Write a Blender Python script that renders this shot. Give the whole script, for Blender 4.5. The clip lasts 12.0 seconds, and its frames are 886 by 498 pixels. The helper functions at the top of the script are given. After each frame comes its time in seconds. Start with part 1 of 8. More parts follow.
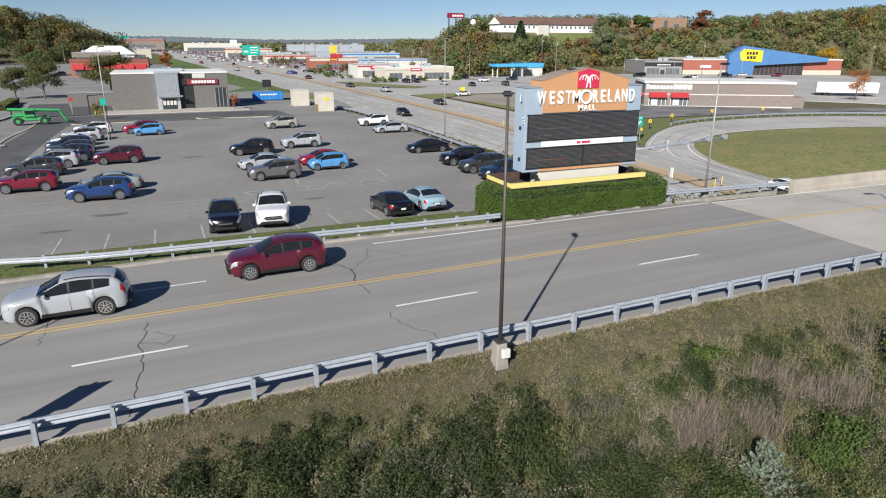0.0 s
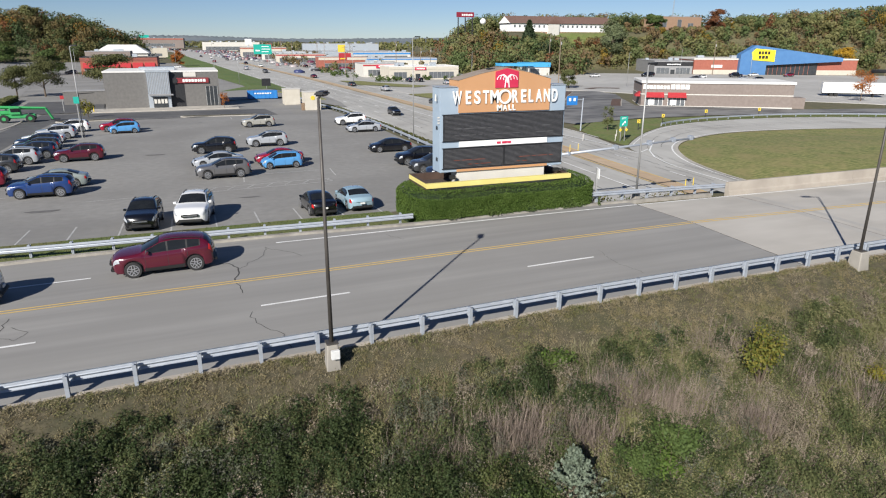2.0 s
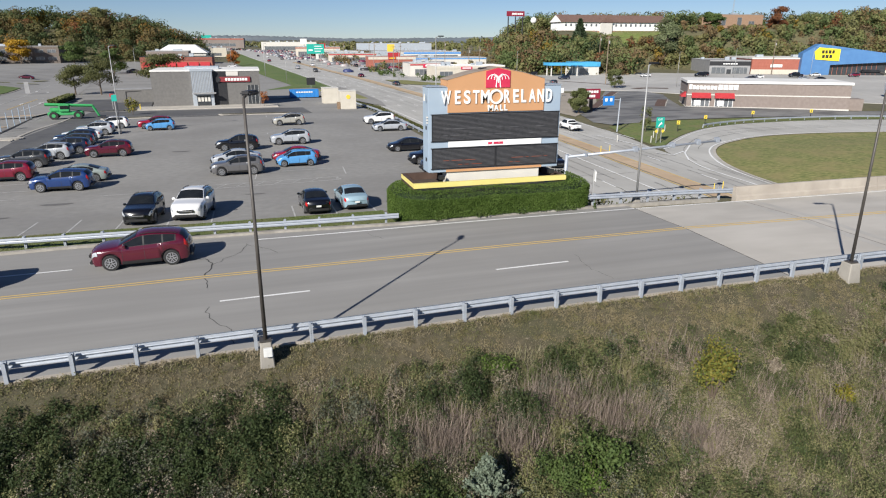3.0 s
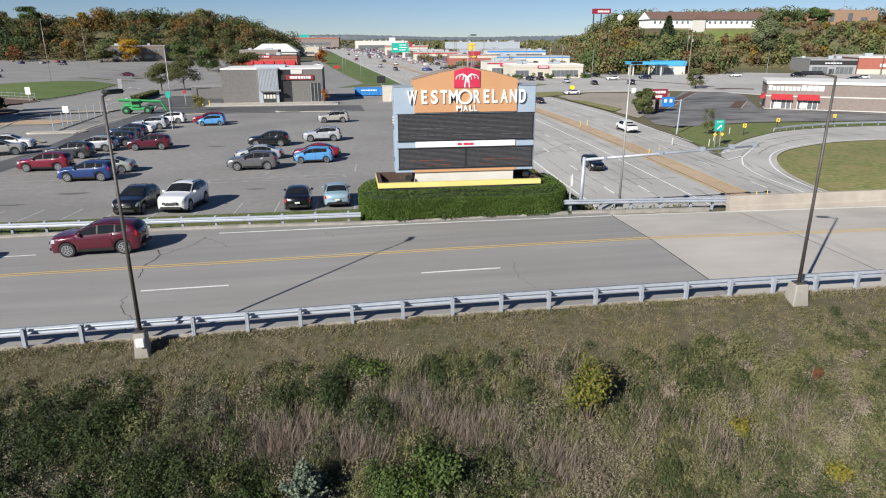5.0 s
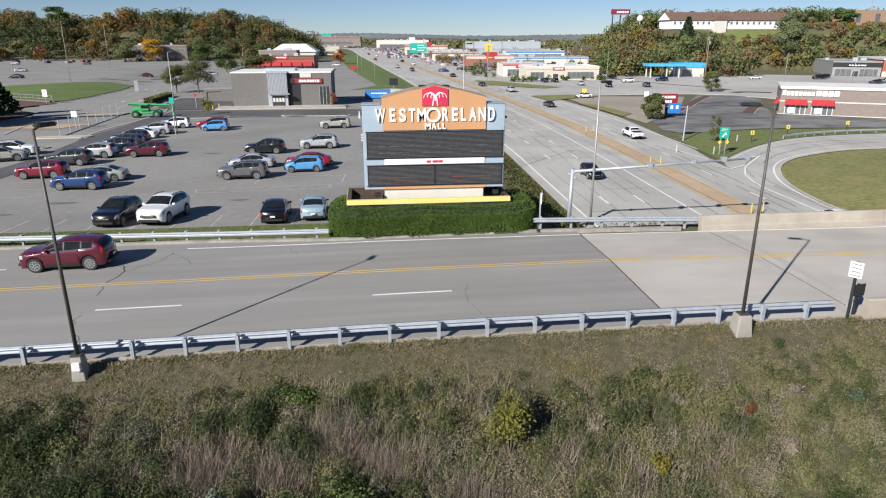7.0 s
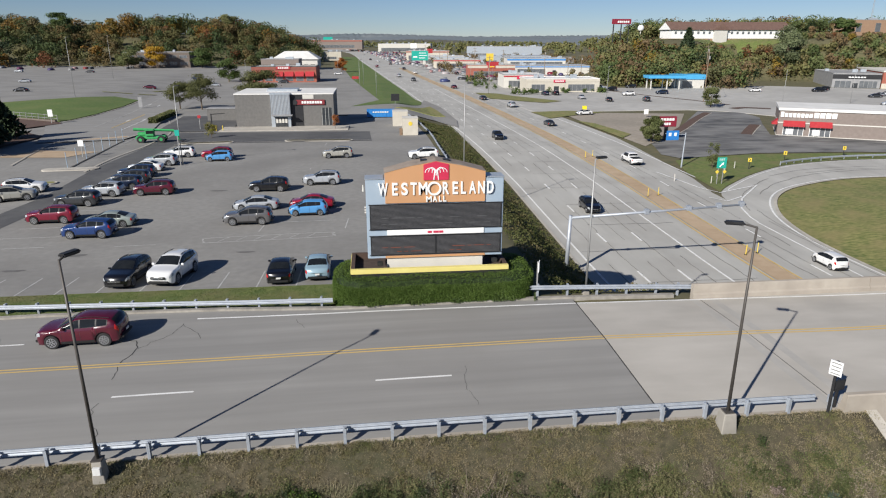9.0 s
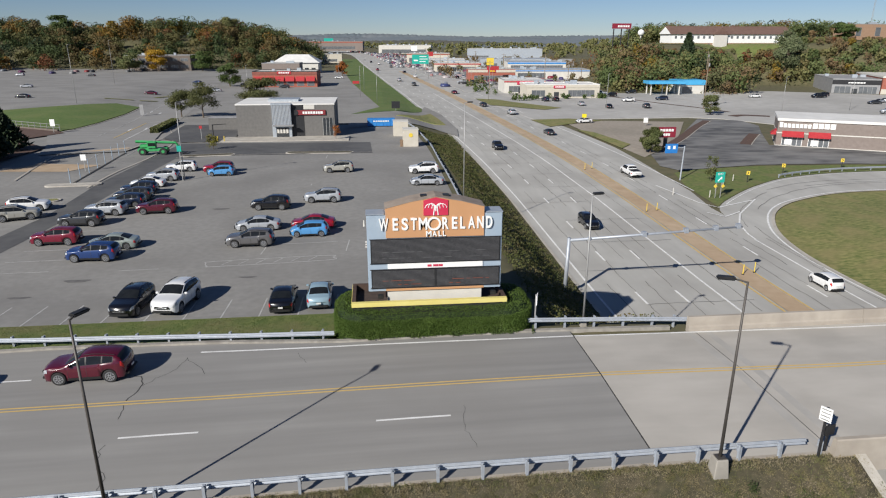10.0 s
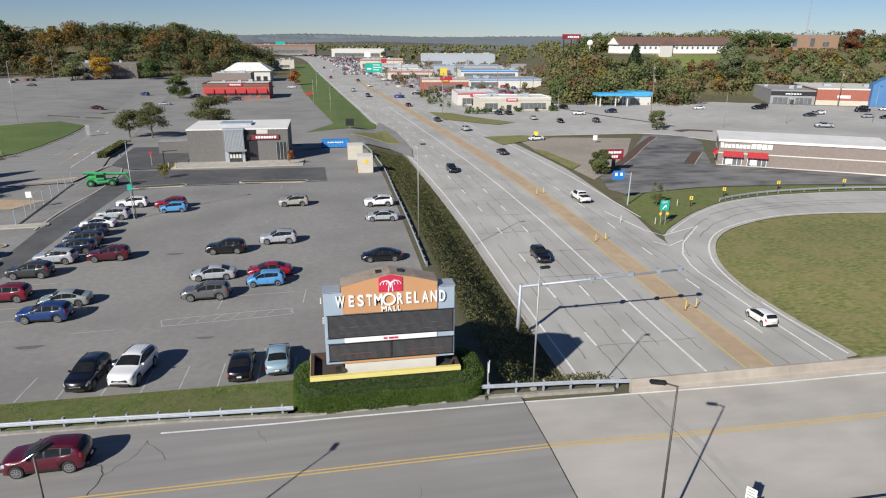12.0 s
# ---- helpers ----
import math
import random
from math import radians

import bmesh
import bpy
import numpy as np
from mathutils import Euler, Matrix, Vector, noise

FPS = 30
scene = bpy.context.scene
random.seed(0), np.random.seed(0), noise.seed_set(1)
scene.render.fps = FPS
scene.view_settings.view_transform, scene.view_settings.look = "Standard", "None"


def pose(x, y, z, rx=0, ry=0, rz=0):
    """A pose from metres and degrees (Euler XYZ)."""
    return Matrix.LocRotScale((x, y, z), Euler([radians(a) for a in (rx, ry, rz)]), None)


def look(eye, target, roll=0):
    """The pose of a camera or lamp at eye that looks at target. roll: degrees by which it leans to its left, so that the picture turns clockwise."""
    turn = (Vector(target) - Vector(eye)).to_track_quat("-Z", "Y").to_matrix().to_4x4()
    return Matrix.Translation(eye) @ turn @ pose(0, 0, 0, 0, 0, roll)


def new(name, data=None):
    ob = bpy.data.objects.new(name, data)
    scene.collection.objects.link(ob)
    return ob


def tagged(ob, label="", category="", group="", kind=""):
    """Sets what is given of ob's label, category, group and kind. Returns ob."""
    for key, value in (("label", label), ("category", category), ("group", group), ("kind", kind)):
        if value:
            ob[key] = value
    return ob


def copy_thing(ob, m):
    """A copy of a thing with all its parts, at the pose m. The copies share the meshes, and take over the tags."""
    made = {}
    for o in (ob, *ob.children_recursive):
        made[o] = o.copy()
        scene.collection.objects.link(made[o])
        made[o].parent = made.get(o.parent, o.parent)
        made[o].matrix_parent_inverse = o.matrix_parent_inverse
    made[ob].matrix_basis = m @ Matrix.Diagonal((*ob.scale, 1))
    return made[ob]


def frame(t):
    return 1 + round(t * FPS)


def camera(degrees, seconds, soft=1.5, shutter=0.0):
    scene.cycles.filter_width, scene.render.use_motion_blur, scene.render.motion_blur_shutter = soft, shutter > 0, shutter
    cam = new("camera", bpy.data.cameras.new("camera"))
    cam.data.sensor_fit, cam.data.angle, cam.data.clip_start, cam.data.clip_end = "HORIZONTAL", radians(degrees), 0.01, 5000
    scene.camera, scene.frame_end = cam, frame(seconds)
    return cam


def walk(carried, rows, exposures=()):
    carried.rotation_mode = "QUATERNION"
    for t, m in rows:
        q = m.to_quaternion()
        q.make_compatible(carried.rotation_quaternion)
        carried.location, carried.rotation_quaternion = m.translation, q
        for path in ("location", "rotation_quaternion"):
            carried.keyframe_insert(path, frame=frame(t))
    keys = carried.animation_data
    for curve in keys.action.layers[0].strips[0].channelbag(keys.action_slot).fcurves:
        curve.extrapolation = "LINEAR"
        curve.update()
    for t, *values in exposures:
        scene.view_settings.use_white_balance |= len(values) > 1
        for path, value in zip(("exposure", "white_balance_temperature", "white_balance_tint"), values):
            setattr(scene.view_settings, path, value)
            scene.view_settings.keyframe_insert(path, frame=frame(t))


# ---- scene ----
cam = camera(69.1, 12.0, soft=1.15)
METRES, EYE, TILT, LEAN, TURN = 33.6, 9.9, 0.0, 0.0, -23.1
ROWS = [
    (0.0, 0.0, 0.0, 0.0, 0.05, -17.76, -0.14),
    (0.5, 0.0265, 0.0009, 0.0002, 0.06, -17.77, -0.17),
    (1.0, 0.0731, 0.0023, 0.0004, 0.06, -17.78, -0.19),
    (1.5, 0.1287, 0.0045, 0.0003, 0.05, -17.79, -0.18),
    (2.0, 0.1862, 0.008, 0.0007, 1.84, -17.83, -0.18),
    (2.5, 0.2448, 0.0149, 0.0009, 4.63, -17.87, -0.12),
    (3.0, 0.3022, 0.0239, 0.0009, 6.66, -17.89, -0.05),
    (5.0, 0.5175, 0.0779, 0.0018, 14.81, -18.0, 0.12),
    (5.5, 0.5655, 0.0945, 0.002, 16.73, -18.02, 0.15),
    (6.0, 0.5981, 0.1054, 0.002, 16.78, -18.03, 0.13),
    (6.5, 0.6083, 0.109, 0.0057, 16.8, -18.08, 0.09),
    (7.0, 0.6081, 0.1096, 0.0349, 16.82, -18.13, 0.06),
    (9.0, 0.609, 0.1104, 0.1666, 16.95, -18.13, -0.04),
    (9.5, 0.6097, 0.1111, 0.1993, 16.96, -18.15, -0.06),
    (10.0, 0.6101, 0.1119, 0.2332, 17.0, -18.16, -0.08),
    (10.5, 0.6106, 0.1124, 0.2718, 17.02, -18.18, -0.11),
    (11.0, 0.6124, 0.1124, 0.3139, 16.87, -18.18, -0.13),
    (11.5, 0.6142, 0.1126, 0.3526, 15.64, -18.18, -0.2),
    (12.0, 0.6163, 0.1134, 0.3833, 13.06, -18.18, -0.26),
]
walk(cam, [(t, pose(0, 0, EYE, TILT, LEAN, TURN) @ pose(METRES * x, METRES * y, METRES * z, 90 + pitch, roll, yaw)) for t, x, y, z, yaw, pitch, roll in ROWS],
     exposures=[(0.0, 0.41), (3.0, 0.45), (5.5, 0.50), (7.0, 0.53), (9.0, 0.28), (10.5, 0.18), (11.3, 0.20), (12.0, 0.30)])

# ---- light ----
SUN_TO = Vector((-0.60, -0.62, 0.50)).normalized()
world = bpy.data.worlds.new("sky")
scene.world = world
world.use_nodes = True
wn = world.node_tree
wn.nodes.clear()
sky = wn.nodes.new("ShaderNodeTexSky")
sky.sky_type, sky.sun_disc = "NISHITA", False
sky.sun_elevation = math.asin(SUN_TO.z)
sky.sun_rotation = math.atan2(SUN_TO.x, SUN_TO.y)
sky.air_density, sky.dust_density, sky.ozone_density = 0.8, 0.0, 3.5
sky.altitude = 600
wbg = wn.nodes.new("ShaderNodeBackground")
wbg.inputs["Strength"].default_value = 0.05
wout = wn.nodes.new("ShaderNodeOutputWorld")
tint = wn.nodes.new("ShaderNodeMix")
tint.data_type, tint.blend_type = "RGBA", "MULTIPLY"
tint.inputs["Factor"].default_value = 1.0
tint.inputs["B"].default_value = (0.90, 0.96, 1.13, 1)
wn.links.new(sky.outputs[0], tint.inputs["A"])
wn.links.new(tint.outputs["Result"], wbg.inputs["Color"])
wn.links.new(wbg.outputs[0], wout.inputs["Surface"])
sun = new("sun", bpy.data.lights.new("sun", "SUN"))
sun.data.energy, sun.data.angle, sun.data.color = 5.0, radians(0.53), (1.0, 0.958, 0.895)
sun.matrix_world = look(SUN_TO * 200, (0, 0, 0))

# ---- materials ----
def mat(name, c1, c2=None, scale=1.0, rough=0.8, metal=0.0, bump=0.0, bscale=None, detail=6, mid=0.5,
        spread=0.22, large=0.0, lscale=0.08, lcol=None, rnd=0.0, island=False, spec=0.5, coat=0.0, trans=0.0, stretch=None, objcol=False):
    """Principled material: two-scale noise between c1 and c2, large stains towards lcol, random per object or per island."""
    m = bpy.data.materials.new(name)
    m.use_nodes = True
    nt = m.node_tree
    b = nt.nodes["Principled BSDF"]
    b.inputs["Roughness"].default_value, b.inputs["Metallic"].default_value = rough, metal
    b.inputs["Specular IOR Level"].default_value = spec
    b.inputs["Coat Weight"].default_value = coat
    b.inputs["Coat Roughness"].default_value = 0.06
    b.inputs["Transmission Weight"].default_value = trans
    c2 = c2 or c1
    tc = nt.nodes.new("ShaderNodeTexCoord")
    vec = tc.outputs["Object"]
    if stretch:
        mp = nt.nodes.new("ShaderNodeMapping")
        mp.inputs["Scale"].default_value = stretch
        nt.links.new(vec, mp.inputs["Vector"])
        vec = mp.outputs["Vector"]
    def noise_at(sc, det, vv):
        n = nt.nodes.new("ShaderNodeTexNoise")
        n.inputs["Scale"].default_value, n.inputs["Detail"].default_value = sc, det
        nt.links.new(vv, n.inputs["Vector"])
        return n.outputs["Fac"]
    def mix(fac, a, bb, kind="MIX"):
        x = nt.nodes.new("ShaderNodeMix")
        x.data_type, x.blend_type = "RGBA", kind
        for sock, v in ((x.inputs["Factor"], fac), (x.inputs["A"], a), (x.inputs["B"], bb)):
            if isinstance(v, (int, float)):
                sock.default_value = v
            elif isinstance(v, tuple):
                sock.default_value = (*v, 1)
            else:
                nt.links.new(v, sock)
        return x.outputs["Result"]
    def ramp(fac, lo, hi):
        r = nt.nodes.new("ShaderNodeMapRange")
        r.inputs["From Min"].default_value, r.inputs["From Max"].default_value = lo, hi
        nt.links.new(fac, r.inputs["Value"])
        return r.outputs["Result"]
    if objcol:
        oi = nt.nodes.new("ShaderNodeObjectInfo")
        col = mix(ramp(noise_at(scale, 4, vec), 0.3, 0.7), oi.outputs["Color"], mix(1.0, oi.outputs["Color"], c1, "MULTIPLY"))
    else:
        col = mix(ramp(noise_at(scale, detail, vec), mid - spread, mid + spread), c1, c2)
    if large:
        lf = ramp(noise_at(lscale, 5, tc.outputs["Object"]), 0.42, 0.68)
        mul = nt.nodes.new("ShaderNodeMath")
        mul.operation = "MULTIPLY"
        nt.links.new(lf, mul.inputs[0])
        mul.inputs[1].default_value = large
        col = mix(mul.outputs[0], col, lcol or c2)
    if rnd:
        if island:
            r = nt.nodes.new("ShaderNodeNewGeometry").outputs["Random Per Island"]
        else:
            r = nt.nodes.new("ShaderNodeObjectInfo").outputs["Random"]
        hs = nt.nodes.new("ShaderNodeHueSaturation")
        rr = nt.nodes.new("ShaderNodeMapRange")
        nt.links.new(r, rr.inputs["Value"])
        rr.inputs["To Min"].default_value, rr.inputs["To Max"].default_value = 1 - rnd, 1 + rnd
        nt.links.new(rr.outputs["Result"], hs.inputs["Value"])
        nt.links.new(col, hs.inputs["Color"])
        col = hs.outputs["Color"]
    nt.links.new(col, b.inputs["Base Color"])
    if bump:
        bp = nt.nodes.new("ShaderNodeBump")
        bp.inputs["Strength"].default_value, bp.inputs["Distance"].default_value = bump, 0.02
        nt.links.new(noise_at(bscale or scale * 4, 5, vec), bp.inputs["Height"])
        nt.links.new(bp.outputs["Normal"], b.inputs["Normal"])
    return m


def leafmat(name, cols, rough=0.7, patch=0.0, through_light=0.24, vary=0.62):
    """Leaves: a colour ramp by random per island, shifted by a slow noise over the plan."""
    m = bpy.data.materials.new(name)
    m.use_nodes = True
    nt = m.node_tree
    b = nt.nodes["Principled BSDF"]
    b.inputs["Roughness"].default_value = rough
    b.inputs["Specular IOR Level"].default_value = 0.25
    g = nt.nodes.new("ShaderNodeNewGeometry")
    fac = g.outputs["Random Per Island"]
    if patch:
        tc = nt.nodes.new("ShaderNodeTexCoord")
        n = nt.nodes.new("ShaderNodeTexNoise")
        n.inputs["Scale"].default_value, n.inputs["Detail"].default_value = patch, 3
        nt.links.new(tc.outputs["Object"], n.inputs["Vector"])
        mr = nt.nodes.new("ShaderNodeMapRange")
        mr.inputs["From Min"].default_value, mr.inputs["From Max"].default_value = 0.32, 0.68
        nt.links.new(n.outputs["Fac"], mr.inputs["Value"])
        mx = nt.nodes.new("ShaderNodeMix")
        mx.inputs["Factor"].default_value = vary
        nt.links.new(fac, mx.inputs["A"])
        nt.links.new(mr.outputs["Result"], mx.inputs["B"])
        fac = mx.outputs["Result"]
    r = nt.nodes.new("ShaderNodeValToRGB")
    els = r.color_ramp.elements
    while len(els) < len(cols):
        els.new(0.5)
    for k, c in enumerate(cols):
        els[k].position, els[k].color = k / (len(cols) - 1), (*c, 1)
    nt.links.new(fac, r.inputs["Fac"])
    nt.links.new(r.outputs["Color"], b.inputs["Base Color"])
    tr = nt.nodes.new("ShaderNodeBsdfTranslucent")
    nt.links.new(r.outputs["Color"], tr.inputs["Color"])
    ms = nt.nodes.new("ShaderNodeMixShader")
    ms.inputs["Fac"].default_value = through_light
    nt.links.new(b.outputs[0], ms.inputs[1])
    nt.links.new(tr.outputs[0], ms.inputs[2])
    nt.links.new(ms.outputs[0], nt.nodes["Material Output"].inputs["Surface"])
    return m


M = {}
M["lot"] = mat("worn_asphalt", (0.230, 0.224, 0.209), (0.284, 0.275, 0.257), 1.6, 0.9, bump=0.3, bscale=25, large=0.75, lscale=0.09, lcol=(0.185, 0.178, 0.166), detail=9)
M["farlot"] = mat("bleached_asphalt", (0.38, 0.37, 0.345), (0.47, 0.458, 0.43), 0.35, 0.9, large=0.7, lscale=0.03, lcol=(0.31, 0.30, 0.28), detail=9)
M["patched"] = mat("patched_blacktop", (0.07, 0.07, 0.072), (0.19, 0.188, 0.18), 0.35, 0.85, bump=0.2, bscale=25, large=0.8, lscale=0.12, lcol=(0.22, 0.217, 0.21), detail=10, spread=0.14, stretch=(0.5, 1.3, 1))
M["mulch"] = mat("brown_mulch", (0.07, 0.04, 0.03), (0.13, 0.08, 0.06), 3, 0.95, bump=0.6)
M["darkbrick"] = mat("dull_brown_brick", (0.13, 0.105, 0.09), (0.18, 0.15, 0.125), 1.2, 0.9)
M["road"] = mat("road_asphalt", (0.222, 0.216, 0.205), (0.300, 0.292, 0.275), 1.1, 0.88, bump=0.2, bscale=30, large=0.5, lscale=0.22, lcol=(0.235, 0.228, 0.214), stretch=(0.05, 1, 1), detail=8)
M["deck"] = mat("bridge_concrete", (0.41, 0.384, 0.342), (0.49, 0.462, 0.415), 0.7, 0.85, bump=0.15, bscale=20, large=0.5, lscale=0.15, lcol=(0.28, 0.265, 0.24), stretch=(0.3, 1, 1))
M["highway"] = mat("highway_concrete", (0.375, 0.368, 0.342), (0.465, 0.455, 0.424), 0.5, 0.88, bump=0.2, bscale=20, large=0.55, lscale=0.12, lcol=(0.29, 0.277, 0.255), stretch=(1, 0.15, 1))
M["blacktop"] = mat("fresh_blacktop", (0.065, 0.065, 0.068), (0.10, 0.10, 0.10), 0.8, 0.85, bump=0.2, bscale=25, large=0.6, lscale=0.12, lcol=(0.14, 0.14, 0.135))
M["concrete"] = mat("pale_concrete", (0.40, 0.37, 0.32), (0.52, 0.49, 0.43), 1.5, 0.85, bump=0.3, bscale=12, large=0.5, lscale=0.5, lcol=(0.33, 0.30, 0.26))
M["patch"] = mat("patched_grey_concrete", (0.37, 0.355, 0.33), (0.44, 0.42, 0.385), 1.2, 0.88, large=0.5, lscale=0.5, lcol=(0.35, 0.335, 0.305))
M["parapet"] = mat("weathered_tan_concrete", (0.34, 0.30, 0.25), (0.43, 0.385, 0.325), 1.2, 0.88, bump=0.2, bscale=10, large=0.6, lscale=0.4, lcol=(0.29, 0.255, 0.215))
M["footing"] = mat("stained_concrete", (0.27, 0.25, 0.22), (0.38, 0.355, 0.31), 2.5, 0.9, bump=0.3, bscale=12, large=0.7, lscale=1.2, lcol=(0.2, 0.185, 0.16))
M["median"] = mat("tan_median_concrete", (0.40, 0.295, 0.19), (0.50, 0.385, 0.265), 0.6, 0.9, bump=0.2, bscale=12, large=0.4, lscale=0.1, lcol=(0.33, 0.22, 0.13))
M["grass"] = mat("lawn", (0.095, 0.125, 0.028), (0.25, 0.235, 0.085), 2.2, 0.95, bump=0.8, bscale=9, large=0.7, lscale=0.3, lcol=(0.24, 0.20, 0.085), detail=14, spread=0.16, stretch=(0.6, 1.2, 1))
M["bank"] = mat("green_bank", (0.075, 0.115, 0.024), (0.155, 0.18, 0.05), 1.6, 0.95, bump=0.7, bscale=9, large=0.7, lscale=0.35, lcol=(0.16, 0.145, 0.062), detail=9)
M["lush"] = mat("lush_lawn", (0.062, 0.112, 0.02), (0.112, 0.162, 0.036), 1.4, 0.95, bump=0.6, bscale=9, large=0.5, lscale=0.1, lcol=(0.15, 0.17, 0.055), detail=12)
M["dullcrimson"] = mat("dull_crimson_panel", (0.22, 0.016, 0.035), (0.27, 0.025, 0.045), 1.5, 0.5)
M["ground"] = mat("rough_ground", (0.075, 0.08, 0.035), (0.14, 0.12, 0.06), 0.6, 0.95, bump=0.7, bscale=6, large=0.5, lscale=0.05, lcol=(0.11, 0.095, 0.06), detail=9)
M["soil"] = mat("weedy_soil", (0.05, 0.044, 0.026), (0.12, 0.099, 0.06), 3.5, 0.95, bump=0.9, bscale=10, large=0.55, lscale=0.5, lcol=(0.055, 0.06, 0.026), detail=9)
M["white"] = mat("white_road_paint", (0.72, 0.72, 0.70), (0.82, 0.82, 0.80), 3, 0.7, large=0.5, lscale=1.5, lcol=(0.45, 0.44, 0.42))
M["faded"] = mat("faded_white_paint", (0.40, 0.395, 0.38), (0.52, 0.515, 0.50), 3, 0.8, large=0.6, lscale=1.0, lcol=(0.30, 0.295, 0.28))
M["yellow"] = mat("yellow_road_paint", (0.56, 0.385, 0.125), (0.66, 0.465, 0.165), 3, 0.7, large=0.3, lscale=1.5, lcol=(0.42, 0.30, 0.12))
M["tar"] = mat("crack_tar", (0.035, 0.034, 0.033), (0.055, 0.053, 0.05), 4, 0.8)
M["seal"] = mat("joint_seal", (0.085, 0.083, 0.08), (0.24, 0.235, 0.22), 0.8, 0.8)
M["oil"] = mat("oil_stain", (0.11, 0.106, 0.10), (0.16, 0.155, 0.148), 2, 0.8)
M["galv"] = mat("galvanised_steel", (0.36, 0.395, 0.445), (0.46, 0.495, 0.54), 3, 0.5, metal=0.35, bump=0.05, large=0.4, lscale=1.3, lcol=(0.42, 0.44, 0.47))
M["pole"] = mat("weathered_bronze_pole", (0.06, 0.053, 0.047), (0.11, 0.10, 0.09), 2, 0.55, metal=0.3, large=0.4, lscale=0.8, lcol=(0.12, 0.11, 0.1))
M["greypole"] = mat("grey_steel_pole", (0.33, 0.33, 0.32), (0.42, 0.42, 0.41), 2, 0.5, metal=0.4)
M["dark"] = mat("dark_metal", (0.02, 0.02, 0.022), (0.035, 0.035, 0.037), 3, 0.5, metal=0.2)
M["black"] = mat("black_plastic", (0.012, 0.012, 0.012), (0.02, 0.02, 0.02), 3, 0.55)
M["wood"] = mat("grey_utility_pole_wood", (0.17, 0.13, 0.09), (0.28, 0.22, 0.16), 3, 0.9, stretch=(4, 4, 0.3), bump=0.3)
M["signblue"] = mat("pale_blue_grey_paint", (0.285, 0.365, 0.45), (0.33, 0.41, 0.49), 0.8, 0.6, large=0.5, lscale=0.5, lcol=(0.37, 0.43, 0.48))
M["signorange"] = mat("ochre_orange_panel", (0.50, 0.265, 0.125), (0.56, 0.30, 0.145), 0.8, 0.6, large=0.4, lscale=0.4, lcol=(0.46, 0.25, 0.13))
M["signred"] = mat("crimson_panel", (0.52, 0.025, 0.07), (0.60, 0.04, 0.09), 1.5, 0.5)
M["signwhite"] = mat("white_sign_face", (0.78, 0.78, 0.76), (0.85, 0.85, 0.83), 1.5, 0.5)
M["led"] = mat("black_lamp_matrix", (0.016, 0.016, 0.018), (0.03, 0.03, 0.032), 6, 0.45)
M["ledrow"] = mat("grey_matrix_louvre", (0.085, 0.085, 0.09), (0.12, 0.12, 0.125), 6, 0.5)
M["ledred"] = mat("dim_amber_lamp", (0.30, 0.07, 0.03), (0.22, 0.05, 0.02), 6, 0.5)
M["paint"] = mat("car_paint", (0.95, 0.95, 0.95), None, 2.0, 0.26, metal=0.06, spec=0.5, coat=0.9, objcol=True)
M["glass"] = mat("tinted_car_glass", (0.010, 0.012, 0.014), (0.018, 0.02, 0.022), 2, 0.06, spec=0.3)
M["tyre"] = mat("tyre_rubber", (0.018, 0.018, 0.018), (0.03, 0.03, 0.03), 8, 0.85)
M["rim"] = mat("alloy_rim", (0.50, 0.51, 0.53), (0.60, 0.61, 0.63), 5, 0.3, metal=0.8)
M["lampglass"] = mat("clear_lamp_lens", (0.28, 0.30, 0.32), (0.42, 0.44, 0.47), 8, 0.3)
M["redlens"] = mat("red_lamp_lens", (0.38, 0.012, 0.012), (0.5, 0.02, 0.02), 8, 0.15)
M["plate"] = mat("pale_plate", (0.6, 0.6, 0.58), (0.7, 0.7, 0.68), 8, 0.5)
M["greywall"] = mat("charcoal_grey_brick", (0.125, 0.12, 0.115), (0.165, 0.16, 0.15), 2.0, 0.85, bump=0.3, bscale=15, large=0.3, lscale=0.3, lcol=(0.14, 0.135, 0.13))
M["palemetal"] = mat("pale_ribbed_metal", (0.42, 0.46, 0.50), (0.50, 0.54, 0.57), 1.5, 0.4, metal=0.4)
M["roofwhite"] = mat("white_roof_membrane", (0.66, 0.65, 0.62), (0.76, 0.75, 0.72), 0.5, 0.8, large=0.5, lscale=0.15, lcol=(0.58, 0.57, 0.54))
M["taupe"] = mat("taupe_split_block", (0.205, 0.168, 0.147), (0.255, 0.213, 0.19), 1.5, 0.9, bump=0.3, bscale=8, large=0.3, lscale=0.15, lcol=(0.19, 0.157, 0.138))
M["redfab"] = mat("red_awning_fabric", (0.36, 0.022, 0.03), (0.44, 0.035, 0.04), 2, 0.8)
M["dullbrick"] = mat("dull_red_brick", (0.20, 0.07, 0.055), (0.27, 0.10, 0.075), 1.2, 0.9, bump=0.3, bscale=12)
M["brick"] = mat("red_brick", (0.30, 0.095, 0.065), (0.38, 0.13, 0.09), 1.2, 0.9, bump=0.3, bscale=12, large=0.3, lscale=0.2, lcol=(0.27, 0.095, 0.075))
M["bluewall"] = mat("bright_blue_cladding", (0.065, 0.17, 0.36), (0.08, 0.20, 0.40), 0.5, 0.5)
M["cyan"] = mat("sky_blue_fascia", (0.06, 0.34, 0.62), (0.08, 0.40, 0.68), 0.6, 0.5)
M["tagyellow"] = mat("yellow_tag_face", (0.85, 0.68, 0.02), (0.9, 0.74, 0.04), 1.0, 0.5)
